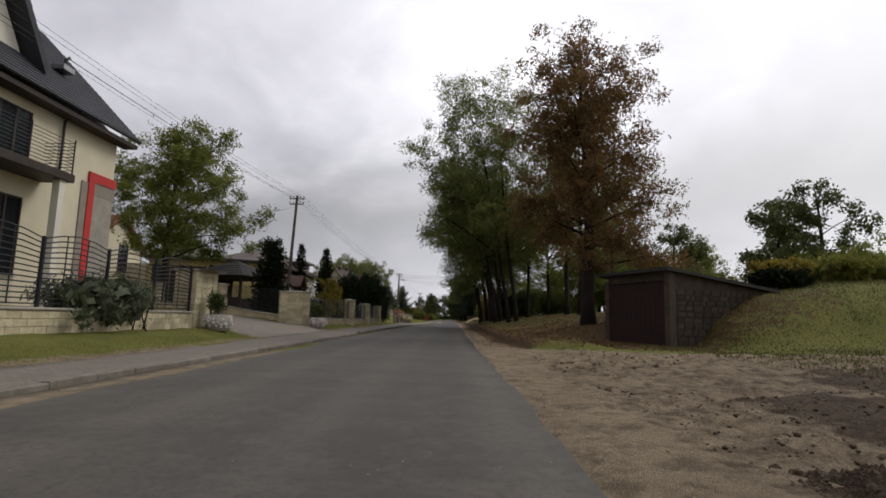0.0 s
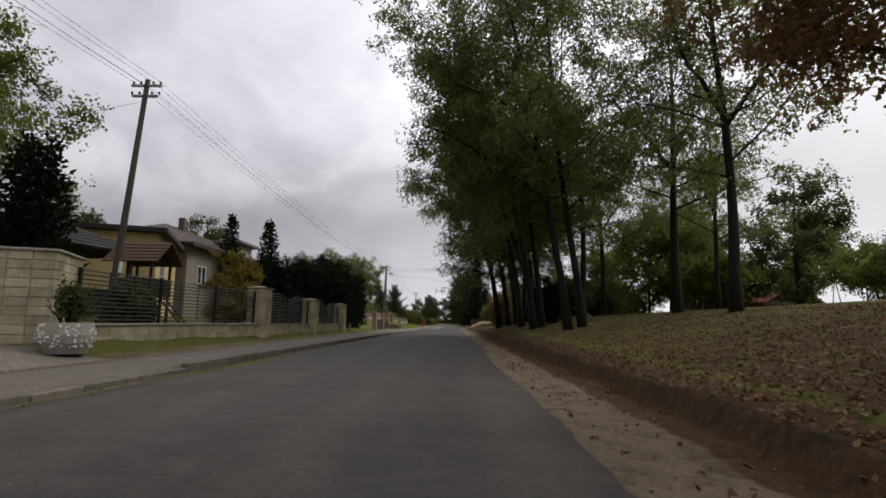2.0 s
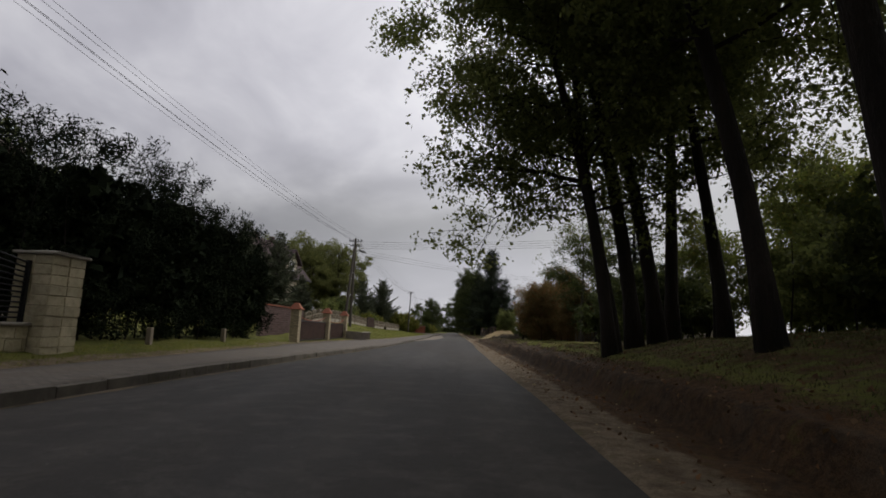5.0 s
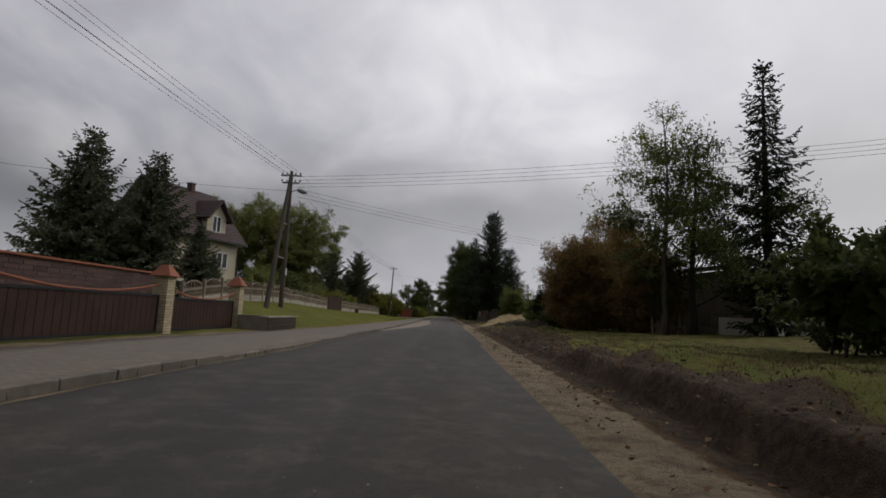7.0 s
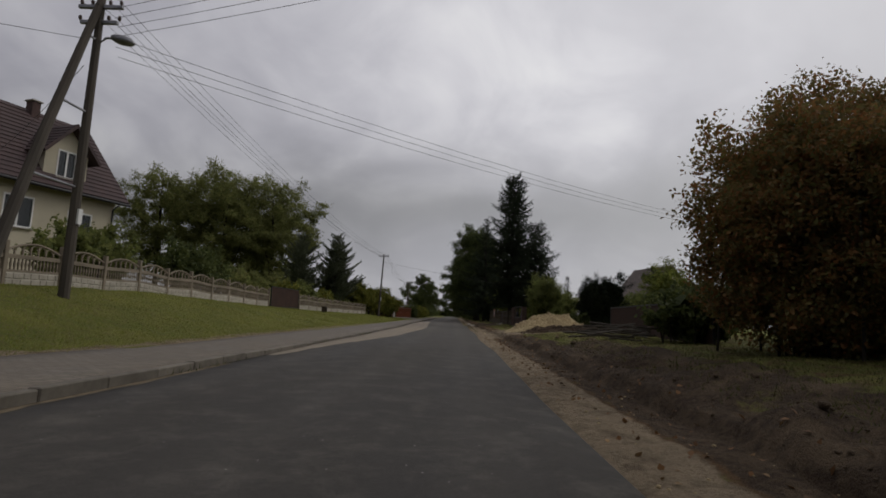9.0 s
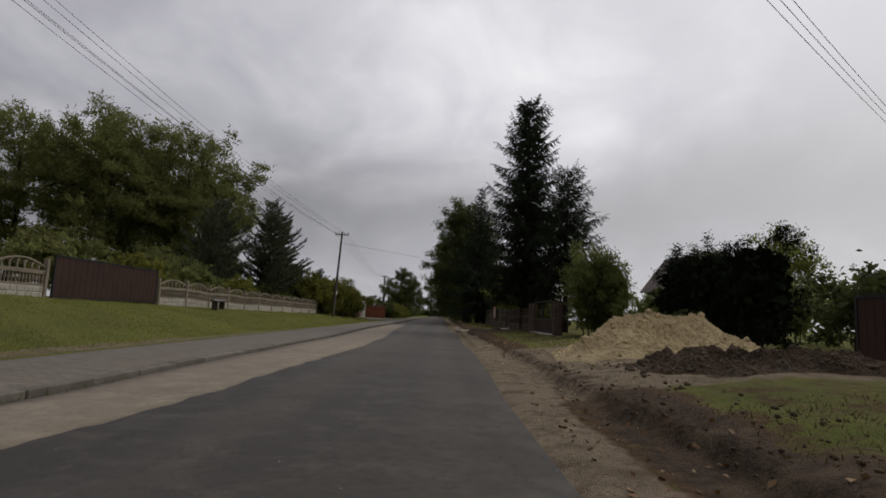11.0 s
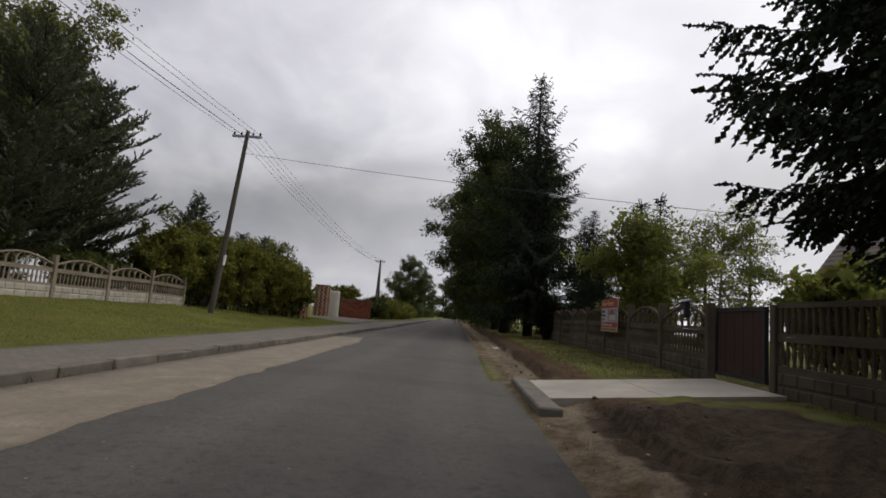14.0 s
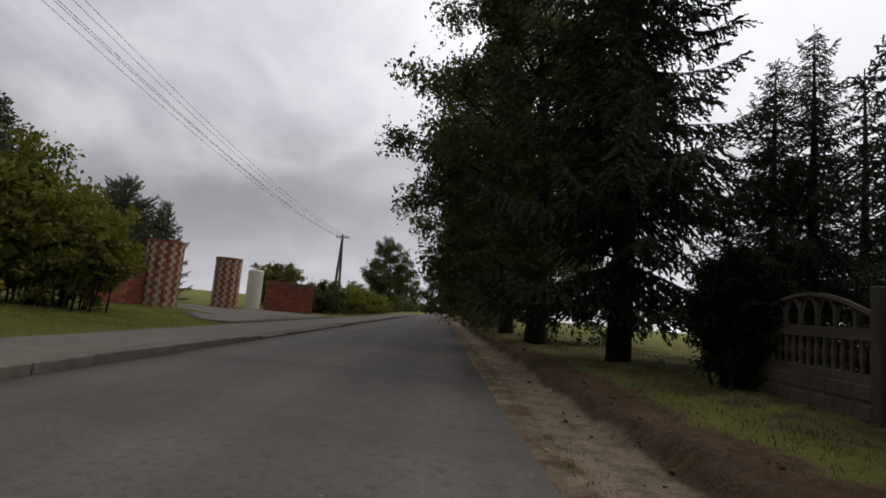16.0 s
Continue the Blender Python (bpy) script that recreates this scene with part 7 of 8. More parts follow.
def heap(name, x, y, rx_, ry_, h, seed, material, label, category, lumps=900):
    """A heap of loose earth: a lumpy cone that runs out on the ground."""
    rng = np.random.default_rng(seed)
    n, k = 230, 90
    ph = rng.uniform(0, 6.28, 8)
    t, a = np.meshgrid(np.arange(k + 1) / k, 2 * np.pi * np.arange(n) / n, indexing="ij")
    out = 1 + 0.12 * np.sin(2 * a + ph[0]) + 0.08 * np.sin(3 * a + ph[1]) + 0.05 * np.sin(7 * a + ph[2])
    px, py = rx_ * t * out * np.cos(a), ry_ * t * out * np.sin(a)
    prof = (1 - t) ** 0.9 * (1 + 0.35 * t)
    bump = 0.17 * wave(px, py, 1.9, ph[3]) - 0.12 * np.clip(wave(px, py, 3.1, ph[2]) - 0.35, 0, 1) + 0.10 * wave(px, py + 0.4 * px, 4.3, ph[4]) + 0.045 * wave(py, px - 0.5 * py, 9.7, ph[5]) + 0.03 * wave(px + py, py - px, 15.0, ph[7])
    pz = land_z(x + px, y + py) - zat(x, y) - 0.03 + h * prof * (1 + 0.22 * np.sin(3 * px + ph[6]) * t) + bump * np.minimum(1, 4 * (1 - t)) * 0.9 + rng.normal(0, 0.02, t.shape) * np.minimum(1, 6 * (1 - t))
    v = np.stack([px, py, pz], -1)
    q = [(j * n + i, j * n + (i + 1) % n, (j + 1) * n + (i + 1) % n, (j + 1) * n + i) for j in range(k) for i in range(n)]
    # lumps that rolled down and lie on it
    ico = bmesh.new()
    bmesh.ops.create_icosphere(ico, subdivisions=1, radius=1.0)
    ico.verts.index_update()
    base = np.array([w.co for w in ico.verts])
    tri = [[w.index for w in f_.verts] for f_ in ico.faces]
    ico.free()
    flat = v.reshape(-1, 3)
    m = lumps
    spot = flat[rng.integers(n * 6, len(flat), m)]
    size = 0.022 * rng.lognormal(0, 0.6, m)
    lv = base[None] * size[:, None, None] * rng.uniform(0.7, 1.3, (m, 12, 3)) + spot[:, None]
    faces = q + [tuple(len(flat) + 12 * j + i for i in f_) for j in range(m) for f_ in tri]
    me = bpy.data.meshes.new(name)
    me.from_pydata(np.concatenate([flat, lv.reshape(-1, 3)]).tolist(), [], faces)
    me.materials.append(material)
    ob = new(name, me)
    ob.matrix_world = at(x, y)
    return tagged(ob, label, category)


heap("sand_mound", 7.0, 115.5, 2.6, 2.4, 0.9, 4, M_SAND, "large heap of yellow builder's sand on the verge", "sand heap")
heap("earth_mound", 7.0, 111.4, 2.4, 1.5, 0.26, 6, M_DIRT, "low heap of dug brown earth beside the sand", "earth heap")
heap("earth_mound", 5.0, 2.0, 1.4, 1.2, 0.25, 8, M_DIRT, "small heap of dug brown earth with turf", "earth heap", 250)
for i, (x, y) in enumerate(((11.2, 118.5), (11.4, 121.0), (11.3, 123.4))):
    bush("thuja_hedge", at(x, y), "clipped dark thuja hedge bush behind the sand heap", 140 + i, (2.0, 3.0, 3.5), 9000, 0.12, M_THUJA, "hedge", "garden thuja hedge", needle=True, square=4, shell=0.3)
for i, (x, y) in enumerate(((9.8, 119.6), (10.0, 121.4), (9.9, 123.0))):
    bush("box_ball", at(x, y), "clipped round box bush", 144 + i, (1.3, 1.3, 1.1), 2200, 0.09, M_LEAF_DARK, group="box balls", shell=0.2)
bush("gate_shrub", at(8.5, 124.8), "tall loose green shrub beside the gate", 148, (3.0, 3.0, 3.8), 30000, 0.09, M_LEAF_GREEN, stems=12, shell=0.7, loose=0.2, lumps=30)


def sunray_gate():
    """Two gate leaves with a solid lower panel, and thin rods fanning out from the outer corners above it."""
    g = thing("driveway_gate", pose(6.72, 125.95, 0.36, 0, 0, 1.5), "dark red-brown double gate with fanned rods above solid panels", "gate")
    L = 4.0
    for k, (a, b) in enumerate(((0.05, L / 2 - 0.02), (L / 2 + 0.02, L - 0.05))):
        leaf = part("gate_leaf", box((-0.02, a + 0.05, 0.06), (0.02, b - 0.05, 0.62)), M_BROWNMETAL, g, "solid red-brown lower panel")
        bm = bmesh.new()
        for y0, y1, z0, z1 in ((a, a + 0.05, 0.02, 1.5), (b - 0.05, b, 0.02, 1.5), (a + 0.05, b - 0.05, 0.02, 0.06), (a + 0.05, b - 0.05, 0.62, 0.67), (a + 0.05, b - 0.05, 1.45, 1.5)):
            add_box(bm, (-0.03, y0, z0), (0.03, y1, z1))
        part("leaf_frame", bm, M_METAL, leaf)
        y0, s = (a + 0.06, 1) if k == 0 else (b - 0.06, -1)
        for q in range(8):
            ang = radians(8 + 10.5 * q)
            reach = min((b - a - 0.12) / max(0.05, math.cos(ang)), 0.78 / max(0.05, math.sin(ang)))
            part("rod", tube([(0, y0, 0.67), (0, y0 + s * reach * math.cos(ang), 0.67 + reach * math.sin(ang))], 0.007, 5), M_CONC_DARK, leaf)
    part("letter_box", box((-0.1, L / 2 - 0.2, 0.85), (-0.032, L / 2 + 0.2, 1.1), 0.01), M_METAL, g)
    part("sill", box((-0.2, -0.1, -0.5), (0.2, L + 0.1, 0.0), 0.02), M_SLAB, g, "pale concrete sill")


sunray_gate()
for x, y in ((6.85, 125.6), (6.6, 130.35)):
    brick_pillar(x, y, 0.3, 1.5, 0.36, BRICK_M, "dark brick garden gate pillar", False)


def house_white():
    h = thing("house", pose(31.0, 158.0, 0, 0, 0, 12), "small white gabled house with a brown tiled roof behind gardens", "house")
    bm = bmesh.new()
    add_prism(bm, [(-3.0, 0), (-3.0, 5.2), (0, 8.8), (3.0, 5.2), (3.0, 0)], 0, 9)
    part("wall", bm, M_PLASTER_W, h)
    for q in (-1, 1):
        roof_slab("roof", (q * 3.5, -0.4, 4.75), (q * 3.5, 9.4, 4.75), (0, 9.4, 9.0), (0, -0.4, 9.0), M_TILE_GREY, h, 12)
    window(h, 0.0, -0.6, 0.6, 4.6, 5.9, -1, M_WHITE, 1, "y")
    window(h, 0.0, -2.2, -0.9, 1.4, 2.7, -1, M_WHITE, 1, "y")
    open_walls(h)


house_white()
DARK = concrete_meshes(M_CONC_DARK, M_CONC_DARK)
DARK_FLAT = concrete_meshes(M_CONC_DARK, M_CONC_DARK, False)
concrete_fence(6.55, 130.6, 6.3, 136.6, "dark weathered precast concrete fence with baluster slabs", DARK_FLAT, height=0.97)
brown_gate(6.25, 136.75, 138.2, 0.34, 1.15, "small dark metal wicket gate with uprights", M_BROWNMETAL, None, 5)
concrete_fence(6.2, 138.3, 6.05, 152.7, "dark weathered precast concrete fence with baluster slabs", DARK, height=1.02)


def banner():
    b = thing("banner", pose(5.93, 142.7, 0.93, 0, 0, 0) @ Matrix.Diagonal((1, 0.86, 1.0, 1)), "printed poster banner with red head fixed to the fence", "banner")
    part("sheet", box((-0.012, 0, 0), (0.0, 1.75, 0.86)), M_BANNER_W, b, "white banner sheet")

    def patch(y0, y1, z0, z1, mat, name):
        part(name, box((-0.018, y0, z0), (-0.0125, y1, z1)), mat, b)
    patch(0.0, 1.75, 0.62, 0.86, M_BANNER_R, "head_band")
    patch(0.0, 1.75, 0.115, 0.25, M_BANNER_R, "lower_band")
    patch(0.0, 1.75, 0.0, 0.11, M_BANNER_Y, "foot_band")
    patch(0.04, 1.02, 0.27, 0.6, M_BANNER_G, "photo")

    def shape(name, pts, mat):
        bm = bmesh.new()
        add_prism(bm, pts, -0.024, -0.0185, "x")
        part(name, bm, mat, b)
    shape("pictured_house", [(0.2, 0.30), (0.2, 0.44), (0.85, 0.44), (0.85, 0.30)], M_BANNER_W)
    shape("pictured_roof", [(0.3, 0.445), (0.45, 0.57), (0.65, 0.57), (0.9, 0.445)], M_BANNER_R)
    for k in range(9):
        patch2(b, 0.14 + 0.17 * k, 0.25 + 0.17 * k, 0.035, 0.075)
    for words, y, z, size, mat in (("Budowa Remonty", 1.70, 0.685, 0.185, M_BANNER_T), ("solidnie,", 1.68, 0.50, 0.12, M_BANNER_K), ("fachowo,", 1.68, 0.395, 0.12, M_BANNER_K), ("na czas", 1.68, 0.29, 0.12, M_BANNER_K), ("od fundamentów aż po dach", 1.70, 0.15, 0.105, M_BANNER_W)):
        cu = bpy.data.curves.new("words", "FONT")
        cu.body, cu.size, cu.extrude = words, size, 0.002
        tmp = bpy.data.objects.new("words", cu)
        scene.collection.objects.link(tmp)
        bpy.context.view_layer.update()
        me = bpy.data.meshes.new_from_object(tmp.evaluated_get(bpy.context.evaluated_depsgraph_get()))
        bpy.data.objects.remove(tmp)
        me.materials.clear()
        me.materials.append(mat)
        t = new("words", me)
        t.parent = b
        wide = max(v.co.x for v in me.vertices)
        fit = min(1.0, (1.66 if y > 1.69 else 0.62) / wide)
        t.matrix_basis = Matrix(((0, 0, -1, -0.022), (-1, 0, 0, y), (0, 1, 0, z), (0, 0, 0, 1))) @ Matrix.Diagonal((fit, 1, 1, 1))


def patch2(b, y0, y1, z0, z1):
    part("line_of_print", box((-0.022, y0, z0), (-0.0185, y1, z1)), M_BANNER_K, b)


M_BANNER_T = two_tone("banner_gold", (0.62, 0.42, 0.20), (0.55, 0.36, 0.16), 3.0, 30, 0.6, 0.1, 0.003, False)
M_BANNER_K = two_tone("banner_ink", (0.10, 0.07, 0.07), (0.08, 0.06, 0.06), 3.0, 30, 0.6, 0.1, 0.003, False)
M_BANNER_W = two_tone("banner_white", (0.52, 0.48, 0.46), (0.44, 0.41, 0.39), 3.0, 30, 0.6, 0.1, 0.003, False)
M_BANNER_R = two_tone("banner_red", (0.36, 0.055, 0.045), (0.30, 0.05, 0.045), 3.0, 30, 0.6, 0.1, 0.003, False)
M_BANNER_Y = two_tone("banner_orange", (0.45, 0.30, 0.12), (0.40, 0.26, 0.1), 3.0, 30, 0.6, 0.1, 0.003, False)
M_BANNER_G = two_tone("banner_grey", (0.30, 0.30, 0.31), (0.18, 0.18, 0.19), 7.0, 30, 0.6, 0.1, 0.003, False)
banner()
mb = thing("mailbox", pose(5.97, 138.7, 1.3) @ Matrix.Diagonal((0.68, 0.68, 0.68, 1)), "small black metal mailbox on the fence", "mailbox")
part("box_body", box((-0.14, -0.16, 0), (0.0, 0.16, 0.42), 0.012), M_METAL, mb)
bm = bmesh.new()
add_prism(bm, [(-0.2, 0.42), (0.0, 0.5), (0.03, 0.5), (0.03, 0.424)], -0.2, 0.2)
part("lid", bm, M_STEEL, mb)
part("paper_label", box((-0.146, -0.06, 0.1), (-0.1405, 0.06, 0.2)), M_WHITE, mb)


def slab_path():
    s = thing("concrete_path", Matrix(), "pale concrete slab path from the road to the wicket", "path", kind="structure")
    for x0, x1 in ((3.16, 4.65), (4.662, 6.2)):
        bm = bmesh.new()
        z0, z1 = 0.02 + 0.09 * (x0 - 2.9), 0.02 + 0.09 * (x1 - 2.9)
        add_prism(bm, [(x0, z0 - 0.16), (x1, z1 - 0.16), (x1, z1), (x0, z0)], 136.2, 138.2)
        part("slab", bm, M_SLAB, s)
    part("edge_kerb", box((2.86, 135.2, -0.15), (3.14, 138.2, 0.07), 0.02), M_KERB, s)


slab_path()
for i, (x, y, sx, sy, sz, mat) in enumerate(((17, 118, 5, 12, 3.2, M_LEAF_DARK), (18, 130, 5, 12, 3.4, M_LEAF_GREEN), (19, 142, 5, 12, 3.0, M_LEAF_GREEN), (20, 104, 5, 12, 3.4, M_LEAF_DARK))):
    bush("garden_thicket", at(x, y), "dense green thicket at the back of the gardens", 180 + i, (sx, sy, sz), 7000, 0.2, mat, "bush", "garden thickets", loose=0.15, square=3)
for i, (x, y, h, r) in enumerate(((6.95, 144.1, 3.9, 1.35), (12.5, 151, 6.0, 2.4))):
    broad_tree("garden_tree", at(x, y), "fresh green young garden tree behind the fence", 150 + i, h, r, 1.2, 0.08, 15000, 0.1, M_LEAF_YOUNG, M_BARK_PALE, limb_n=14, gap=0.2, clump=0.2, group="young garden trees")
for i, (x, y, s, h, mat) in enumerate(((9.2, 139.5, 2.6, 2.6, M_LEAF_YOUNG), (13.5, 143, 4.5, 4.0, M_LEAF_GREEN), (10.5, 154.5, 3.0, 2.4, M_LEAF_GREEN))):
    bush("garden_shrub", at(x, y), "loose garden shrub behind the dark fence", 154 + i, (s, s, h), 3500, 0.16, mat, group="shrubs behind the dark fence", shell=0.6)
for x, y, rz, s in ((6.9, 149.6, 30, 0.31), (7.6, 150.6, 80, 0.33), (7.5, 153.7, 190, 0.41), (9.4, 152.2, 250, 0.44), (8.6, 156.5, 20, 0.48)):
    copy_thing(spruce_b, at(x, y, rz)).scale = (s, s, s)
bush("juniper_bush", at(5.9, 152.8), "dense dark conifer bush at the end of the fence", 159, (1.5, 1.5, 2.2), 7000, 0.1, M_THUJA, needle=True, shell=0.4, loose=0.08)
thin_thuja = conifer("thuja_tree", at(12.5, 158.0), "slim ragged conifer spire behind the fence", 158, 6.4, 1.0, 0, M_NEEDLE, 0.4, 0.3, 0.13, 0.8, group="slim conifers", uneven=0.3, whorl=0.34, dense=14, hang=0.8, spray_per=5)
for x, y, s in ((14.6, 157.0, 1.0), (11.0, 156.4, 1.15), (13.3, 160.0, 1.35), (16.6, 156.5, 1.0)):
    copy_thing(thin_thuja, at(x, y, 40 * x)).scale = (s, s, s)

copy_thing(young_wood, at(19.8, 130.5, 60)).scale = (0.66, 0.66, 0.66)

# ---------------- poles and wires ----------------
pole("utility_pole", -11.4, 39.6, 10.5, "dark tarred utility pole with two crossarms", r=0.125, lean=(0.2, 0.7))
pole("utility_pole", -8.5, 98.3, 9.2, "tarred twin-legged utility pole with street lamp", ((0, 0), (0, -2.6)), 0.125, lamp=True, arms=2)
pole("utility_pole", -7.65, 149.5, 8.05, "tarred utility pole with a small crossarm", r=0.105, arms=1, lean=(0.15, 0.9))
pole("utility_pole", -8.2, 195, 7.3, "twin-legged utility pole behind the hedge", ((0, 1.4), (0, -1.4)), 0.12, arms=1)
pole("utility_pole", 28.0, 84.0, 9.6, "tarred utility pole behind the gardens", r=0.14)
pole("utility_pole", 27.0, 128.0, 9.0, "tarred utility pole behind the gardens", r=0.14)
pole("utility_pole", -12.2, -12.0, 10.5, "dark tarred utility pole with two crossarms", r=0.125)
LINE = [(-12.2, -12.0, 10.4), (-11.2, 40.3, 10.4), (-8.5, 98.3, 9.1), (-7.5, 150.4, 7.9), (-8.2, 195, 7.2)]
for a, b in zip(LINE, LINE[1:]):
    for off, dz in ((-0.55, 0.0), (-0.25, 0.0), (0.25, 0.0), (0.55, 0.0), (0.45, -0.45)):
        wire((a[0] + off, a[1], a[2] + dz), (b[0] + off, b[1], b[2] + dz), 0.9)
for k in range(4):
    wire((-8.2, 98.3 + 0.15 * k, 8.9 - 0.18 * k), (28.0, 84.0 + 0.3 * k, 9.4 - 0.12 * k), 0.6)
for k in range(3):
    wire((-8.2, 98.5 + 0.15 * k, 8.2 - 0.22 * k), (27.0, 128.0, 8.8 - 0.2 * k), 0.7)
wire((-7.5, 150.3, 7.05), (21.3, 137.6, 2.8), 0.35)
wire((-8.7, 98.3, 8.0), (-30, 84, 7.2), 0.5)
wire((-8.7, 98.2, 7.2), (-18.2, 106.0, 6.6), 0.2)
wire((-11.3, 40.3, 9.6), (-22, 38.8, 7.4), 0.3)

# ---------------- far trees that close the view ----------------
for x, y, rz, s in ((14, 228, 70, 0.9), (7.5, 252, 130, 1.1), (-9, 245, 200, 0.6), (-14, 262, 20, 0.9), (8, 275, 90, 1.1), (-8, 285, 60, 1.0), (3, 345, 10, 1.2), (-3, 352, 190, 1.3), (10, 340, 80, 1.2), (-12, 330, 80, 1.0), (18, 320, 33, 1.1)):
    copy_thing(lime_far, at(x, y, rz)).scale = (s, s, s)
for x, y, rz, s in ((40, 62, 10, 0.75), (48, 70, 90, 0.8), (56, 60, 200, 0.7), (34, 80, 250, 0.65), (44, 88, 330, 0.8), (62, 80, 60, 0.9), (70, 66, 60, 0.9), (30, 110, 30, 0.6), (38, 135, 110, 0.7), (26, 150, 170, 0.6),
                    (-34, 66, 10, 0.9), (-30, 88, 40, 0.9), (-26, 78, 130, 0.95), (-40, 50, 10, 0.8), (-38, 120, 60, 0.8), (-45, 150, 60, 0.9), (-30, 165, 60, 0.5), (30, 40, 60, 0.8), (34, 52, 160, 0.9), (27, 60, 230, 0.8), (26, 74, 10, 0.8)):
    copy_thing(lime_far, at(x, y, rz)).scale = (s, s, s)
for i, (x, y, sx, sy) in enumerate(((9, 225, 6, 20), (8, 250, 6, 24), (-8, 240, 5, 22), (-8, 268, 5, 26), (8, 290, 6, 30), (-8, 310, 5, 30), (0, 350, 40, 6))):
    bush("far_hedge", at(x, y), "far dark green roadside thicket", 170 + i, (sx, sy, 3.2), 4500, 0.4, M_LEAF_DARK, "hedge", "far thickets", square=4)
barn = thing("barn", at(36, 84, 20), "low brick barn with a rusty red roof beyond the wood", "barn")
part("wall", box((-4, -6, -0.5), (4, 6, 2.6)), M_BRICK_M, barn)
for s in (-1, 1):
    roof_slab("roof", (s * 4.6, -6.5, 2.4), (s * 4.6, 6.5, 2.4), (0, 6.5, 4.4), (0, -6.5, 4.4), M_TILE_RED, barn, 8)
paper = thing("paper_litter", pose(3.35, 148.5, zat(3.35, 148.5) + 0.015, 6, -8, 30), "crumpled white paper on the verge", "litter")
bm = bmesh.new()
bmesh.ops.create_grid(bm, x_segments=4, y_segments=4, size=0.12)
for v in bm.verts:
    v.co.z = 0.03 * math.sin(40 * v.co.x) * math.cos(31 * v.co.y)
part("sheet", bm, M_PAPER, paper)

# ---------------- grass, fallen leaves, clods ----------------


def scatter_grass(name, n, box_, keep, height, seed, label, mat=None, wide=0.007, level=None):
    rng = np.random.default_rng(seed)
    x = rng.uniform(box_[0], box_[1], n)
    y = rng.uniform(box_[2], box_[3], n)
    ok = keep(x, y, rng)
    x, y = x[ok], y[ok]
    n = len(x)
    z = land_z(x, y) if level is None else level + 0 * x
    p = np.stack([x, y, z - 0.015], -1)
    h = height * rng.uniform(0.4, 1.4, n)
    a = rng.uniform(0, 2 * np.pi, n)
    side = np.stack([np.cos(a), np.sin(a), 0 * a], -1) * (wide * rng.uniform(0.7, 1.5, n))[:, None]
    tip = np.stack([rng.normal(0, 0.45, n) * h, rng.normal(0, 0.45, n) * h, h], -1)
    v = np.stack([p - side, p + side, p + tip], 1).reshape(-1, 3)
    ob = arrays(name, v, np.arange(3 * n).reshape(-1, 3), mat or M_GRASS, tris=True)
    return tagged(ob, label, "grass", kind="stuff")


scatter_grass("grass", 190000, (-10.3, -4.3, 88, 165), lambda x, y, r: (x < walk_x(y) + r.normal(-0.1, 0.12, len(x))) & ~((y > 161) & (x > -5.2 - 0.62 * (y - 161))), 0.05, 201, "short mown grass on the left bank")
scatter_grass("grass", 50000, (-7.0, -5.5, -5, 75), lambda x, y, r: (x < walk_x(y) + r.normal(-0.05, 0.1, len(x))) & ~((y > 18.8) & (y < 31.3)), 0.05, 202, "short grass strip before the fences")
scatter_grass("grass", 110000, (3.4, 8.5, 72, 165), lambda x, y, r: (x > bank_x(y) + 0.35 + np.abs(r.normal(0, 0.5, len(x)))) & ~((y > 108) & (y < 122)) & ~((y > 130.5) & (y < 138.2) & (x < 6)), 0.055, 203, "uneven grass on the dug verge", M_GRASS_DULL_SHADED)
scatter_grass("grass", 110000, (3.9, 12, 17.6, 72), lambda x, y, r: (x > bank_x(y) + 0.5) & (r.uniform(size=len(x)) < np.clip((y - 24) / 40, 0.3, 0.9)), 0.06, 204, "thin grass among fallen leaves on the bank", M_GRASS_DULL_SHADED)
scatter_grass("grass", 40000, (9, 26, 8, 27), lambda x, y, r: (x > 10 + r.normal(0, 1, len(x))) | (y > 19 + r.normal(0, 1, len(x))), 0.10, 205, "rough grass round the shed", M_GRASS_DULL_SHADED, 0.014)
scatter_grass("grass", 9000, (2.2, 3.1, 118, 165), lambda x, y, r: (np.abs(x - road_x(y) - 0.16) < 0.13 + r.normal(0, 0.07, len(x))) & (wave(x, y, 0.9, 2.0) > -0.35) & ~((y > 134.5) & (y < 138.2)), 0.045, 206, "grass tufts growing along the asphalt edge", M_GRASS_DULL_SHADED)


scatter_grass("grass", 60000, (-4.2, -2.2, 28, 150), lambda x, y, r: (np.abs(x - kerb_x(y) - 0.03) < np.abs(r.normal(0, 0.035, len(x)))) & (wave(x * 0.1, y, 1.1, 2.0) + 0.5 * wave(x, y, 3.7, 1.0) > 0.1), 0.085, 207, "weeds and dry grass at the foot of the kerb", M_GRASS_DULL_SHADED, 0.006, -0.015)


def scatter_leaves(n, box_, keep, size, seed, label):
    rng = np.random.default_rng(seed)
    x, y = rng.uniform(box_[0], box_[1], n), rng.uniform(box_[2], box_[3], n)
    ok = keep(x, y, rng)
    x, y = x[ok], y[ok]
    c = np.stack([x, y, land_z(x, y) + 0.012], -1)
    v, f = leaf_quads(c, size, 4.0, 0.7, rng)
    return tagged(arrays("fallen_leaves", v, f, M_DEADLEAF), label, "leaves", kind="stuff")


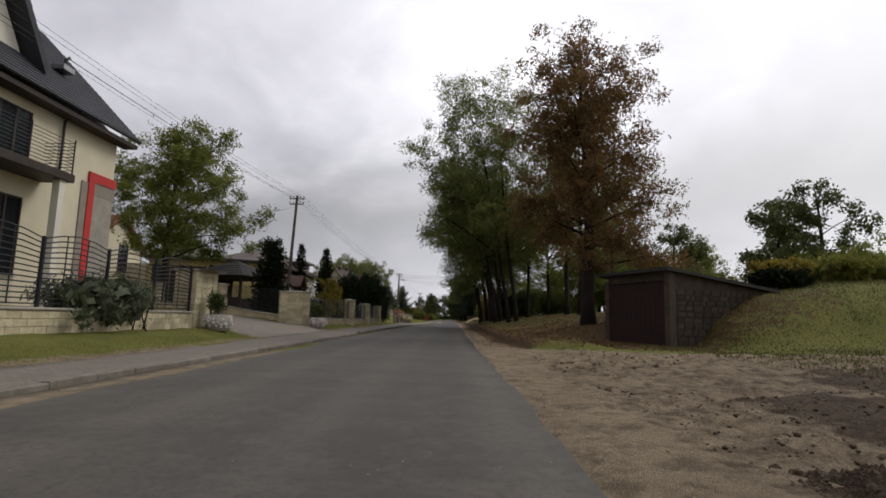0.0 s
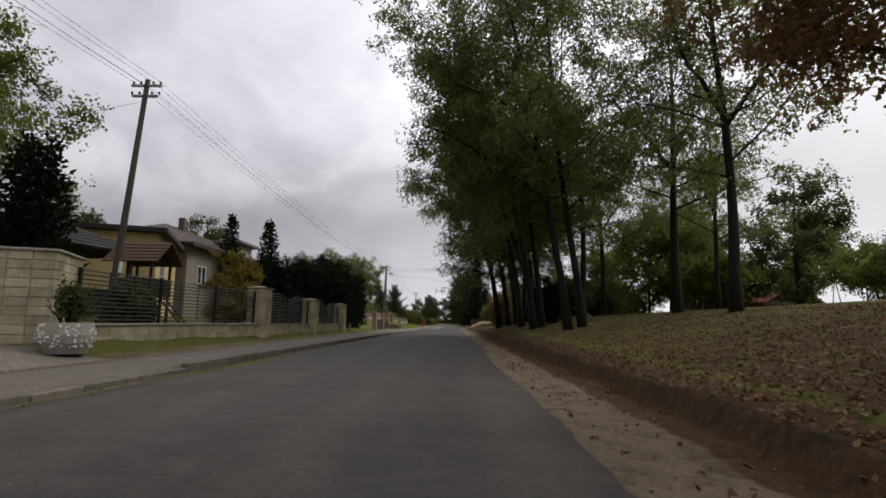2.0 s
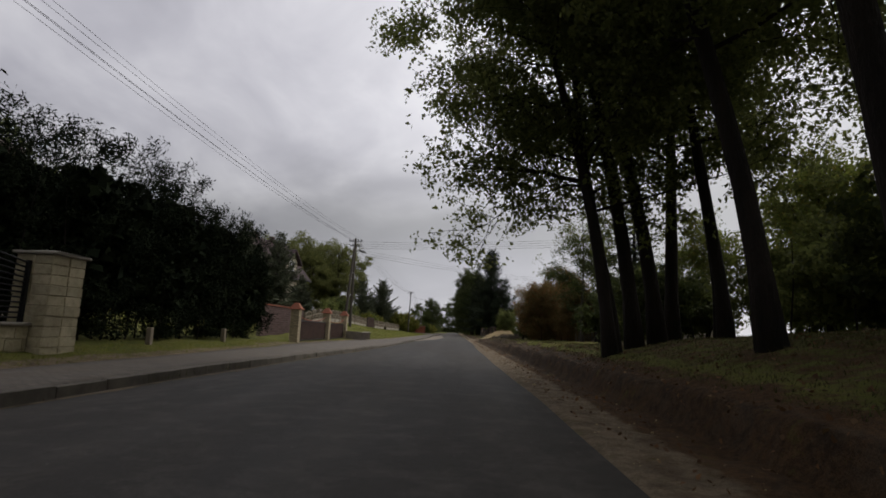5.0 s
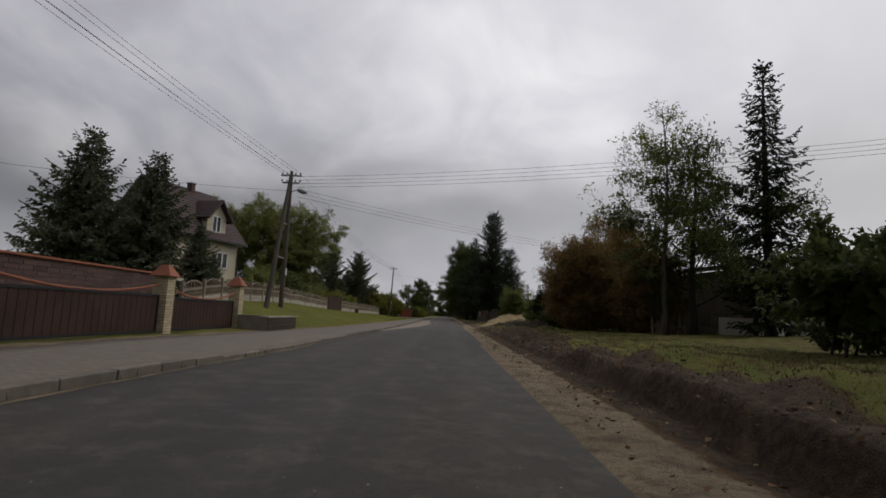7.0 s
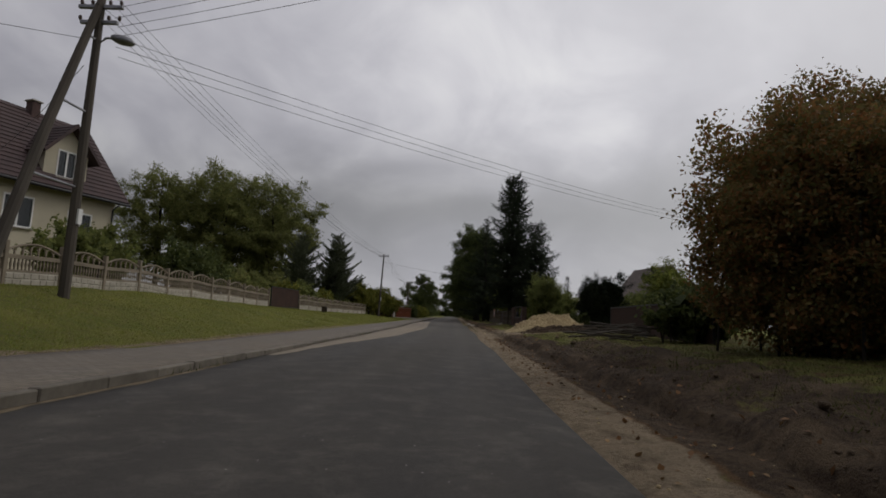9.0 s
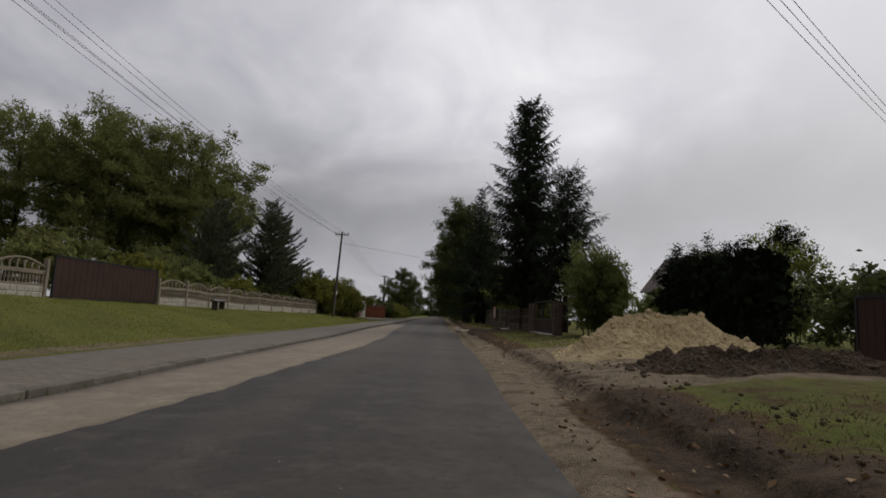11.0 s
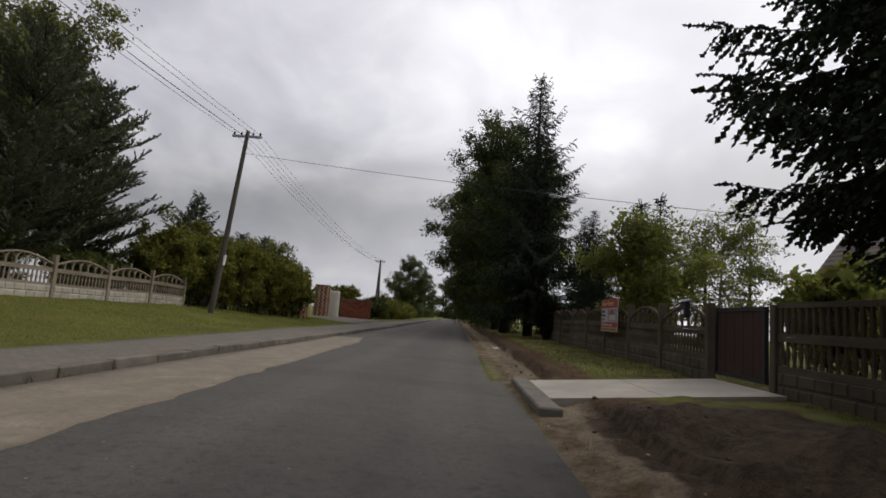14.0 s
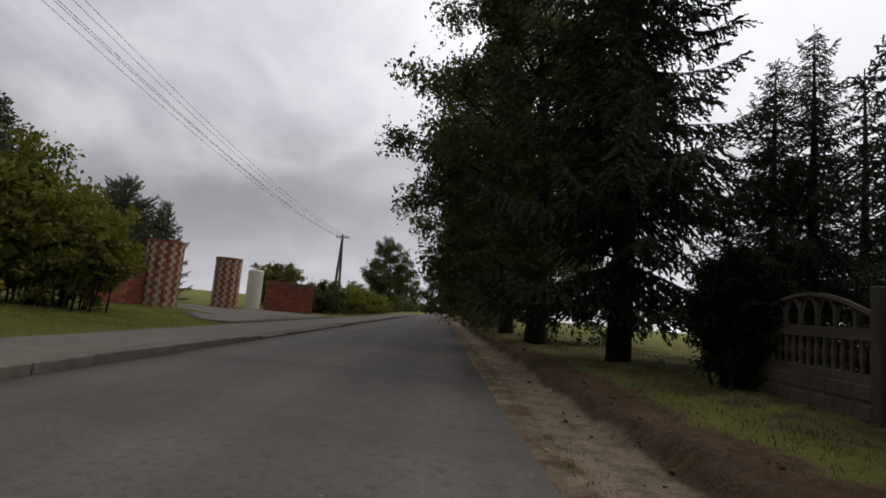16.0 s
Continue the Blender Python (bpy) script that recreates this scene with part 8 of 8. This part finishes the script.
scatter_leaves(60000, (4.0, 14, 18, 70), lambda x, y, r: (x > bank_x(y) + 0.1) & (r.uniform(size=len(x)) < np.exp(-((y - 25) / 8) ** 2) + 0.10), 0.075, 211, "brown fallen leaves on the wooded bank")
scatter_leaves(2600, (2.3, 4.3, 18, 110), lambda x, y, r: (x > road_x(y) + 0.1), 0.07, 212, "scattered brown leaves on the sandy shoulder")
scatter_leaves(900, (-6, -2.2, 0, 100), lambda x, y, r: (r.uniform(size=len(x)) < 0.5) & (np.abs(x - kerb_x(y) - 0.15) < 0.25), 0.06, 213, "few brown leaves along the kerb")


def clods(n, box_, keep, size, seed, material, label, name="clods"):
    """Lumps of earth or grit strewn on the ground."""
    rng = np.random.default_rng(seed)
    x, y = rng.uniform(box_[0], box_[1], n), rng.uniform(box_[2], box_[3], n)
    ok = keep(x, y, rng)
    x, y = x[ok], y[ok]
    n = len(x)
    ico = bmesh.new()
    bmesh.ops.create_icosphere(ico, subdivisions=1, radius=1.0)
    ico.verts.index_update()
    base = np.array([v_.co for v_ in ico.verts]) * np.array([1, 1, 0.7])
    tri = np.array([[v_.index for v_ in f_.verts] for f_ in ico.faces])
    ico.free()
    s = size * rng.lognormal(0, 0.5, n)
    v = base[None] * (s[:, None, None] * rng.uniform(0.65, 1.25, (n, 12, 3)))
    v += np.stack([x, y, land_z(x, y) + 0.2 * s], -1)[:, None]
    f = tri[None] + 12 * np.arange(n)[:, None, None]
    return tagged(arrays(name, v.reshape(-1, 3), f.reshape(-1, 3), material, tris=True, smooth=True), label, "earth", kind="stuff")


clods(6200, (3.6, 12, -2, 16), lambda x, y, r: wave(x, y, 0.8, 3.0) > -0.1, 0.013, 221, M_DIRT, "dark clods of churned earth on the sandy track")
clods(3000, (3.7, 6.8, 66, 113), lambda x, y, r: (x > bank_x(y)) & (x < bank_x(y) + 1.4), 0.017, 222, M_DIRT, "clods of dug earth along the verge")
clods(1500, (3.0, 5.5, 112, 165), lambda x, y, r: (np.abs(x - bank_x(y) - 0.2) < 0.5), 0.014, 223, M_DIRT, "clods of earth on the verge edge")
clods(2200, (2.4, 4.2, 0, 165), lambda x, y, r: (x > road_x(y)) & (x < bank_x(y)), 0.008, 224, M_SAND, "pebbles and sandy lumps on the shoulder")
clods(1800, (3.2, 10.5, 110, 124), lambda x, y, r: r.uniform(size=len(x)) < 0.8, 0.013, 225, M_SAND, "lumps of spilled sand round the heap")
kerbs()
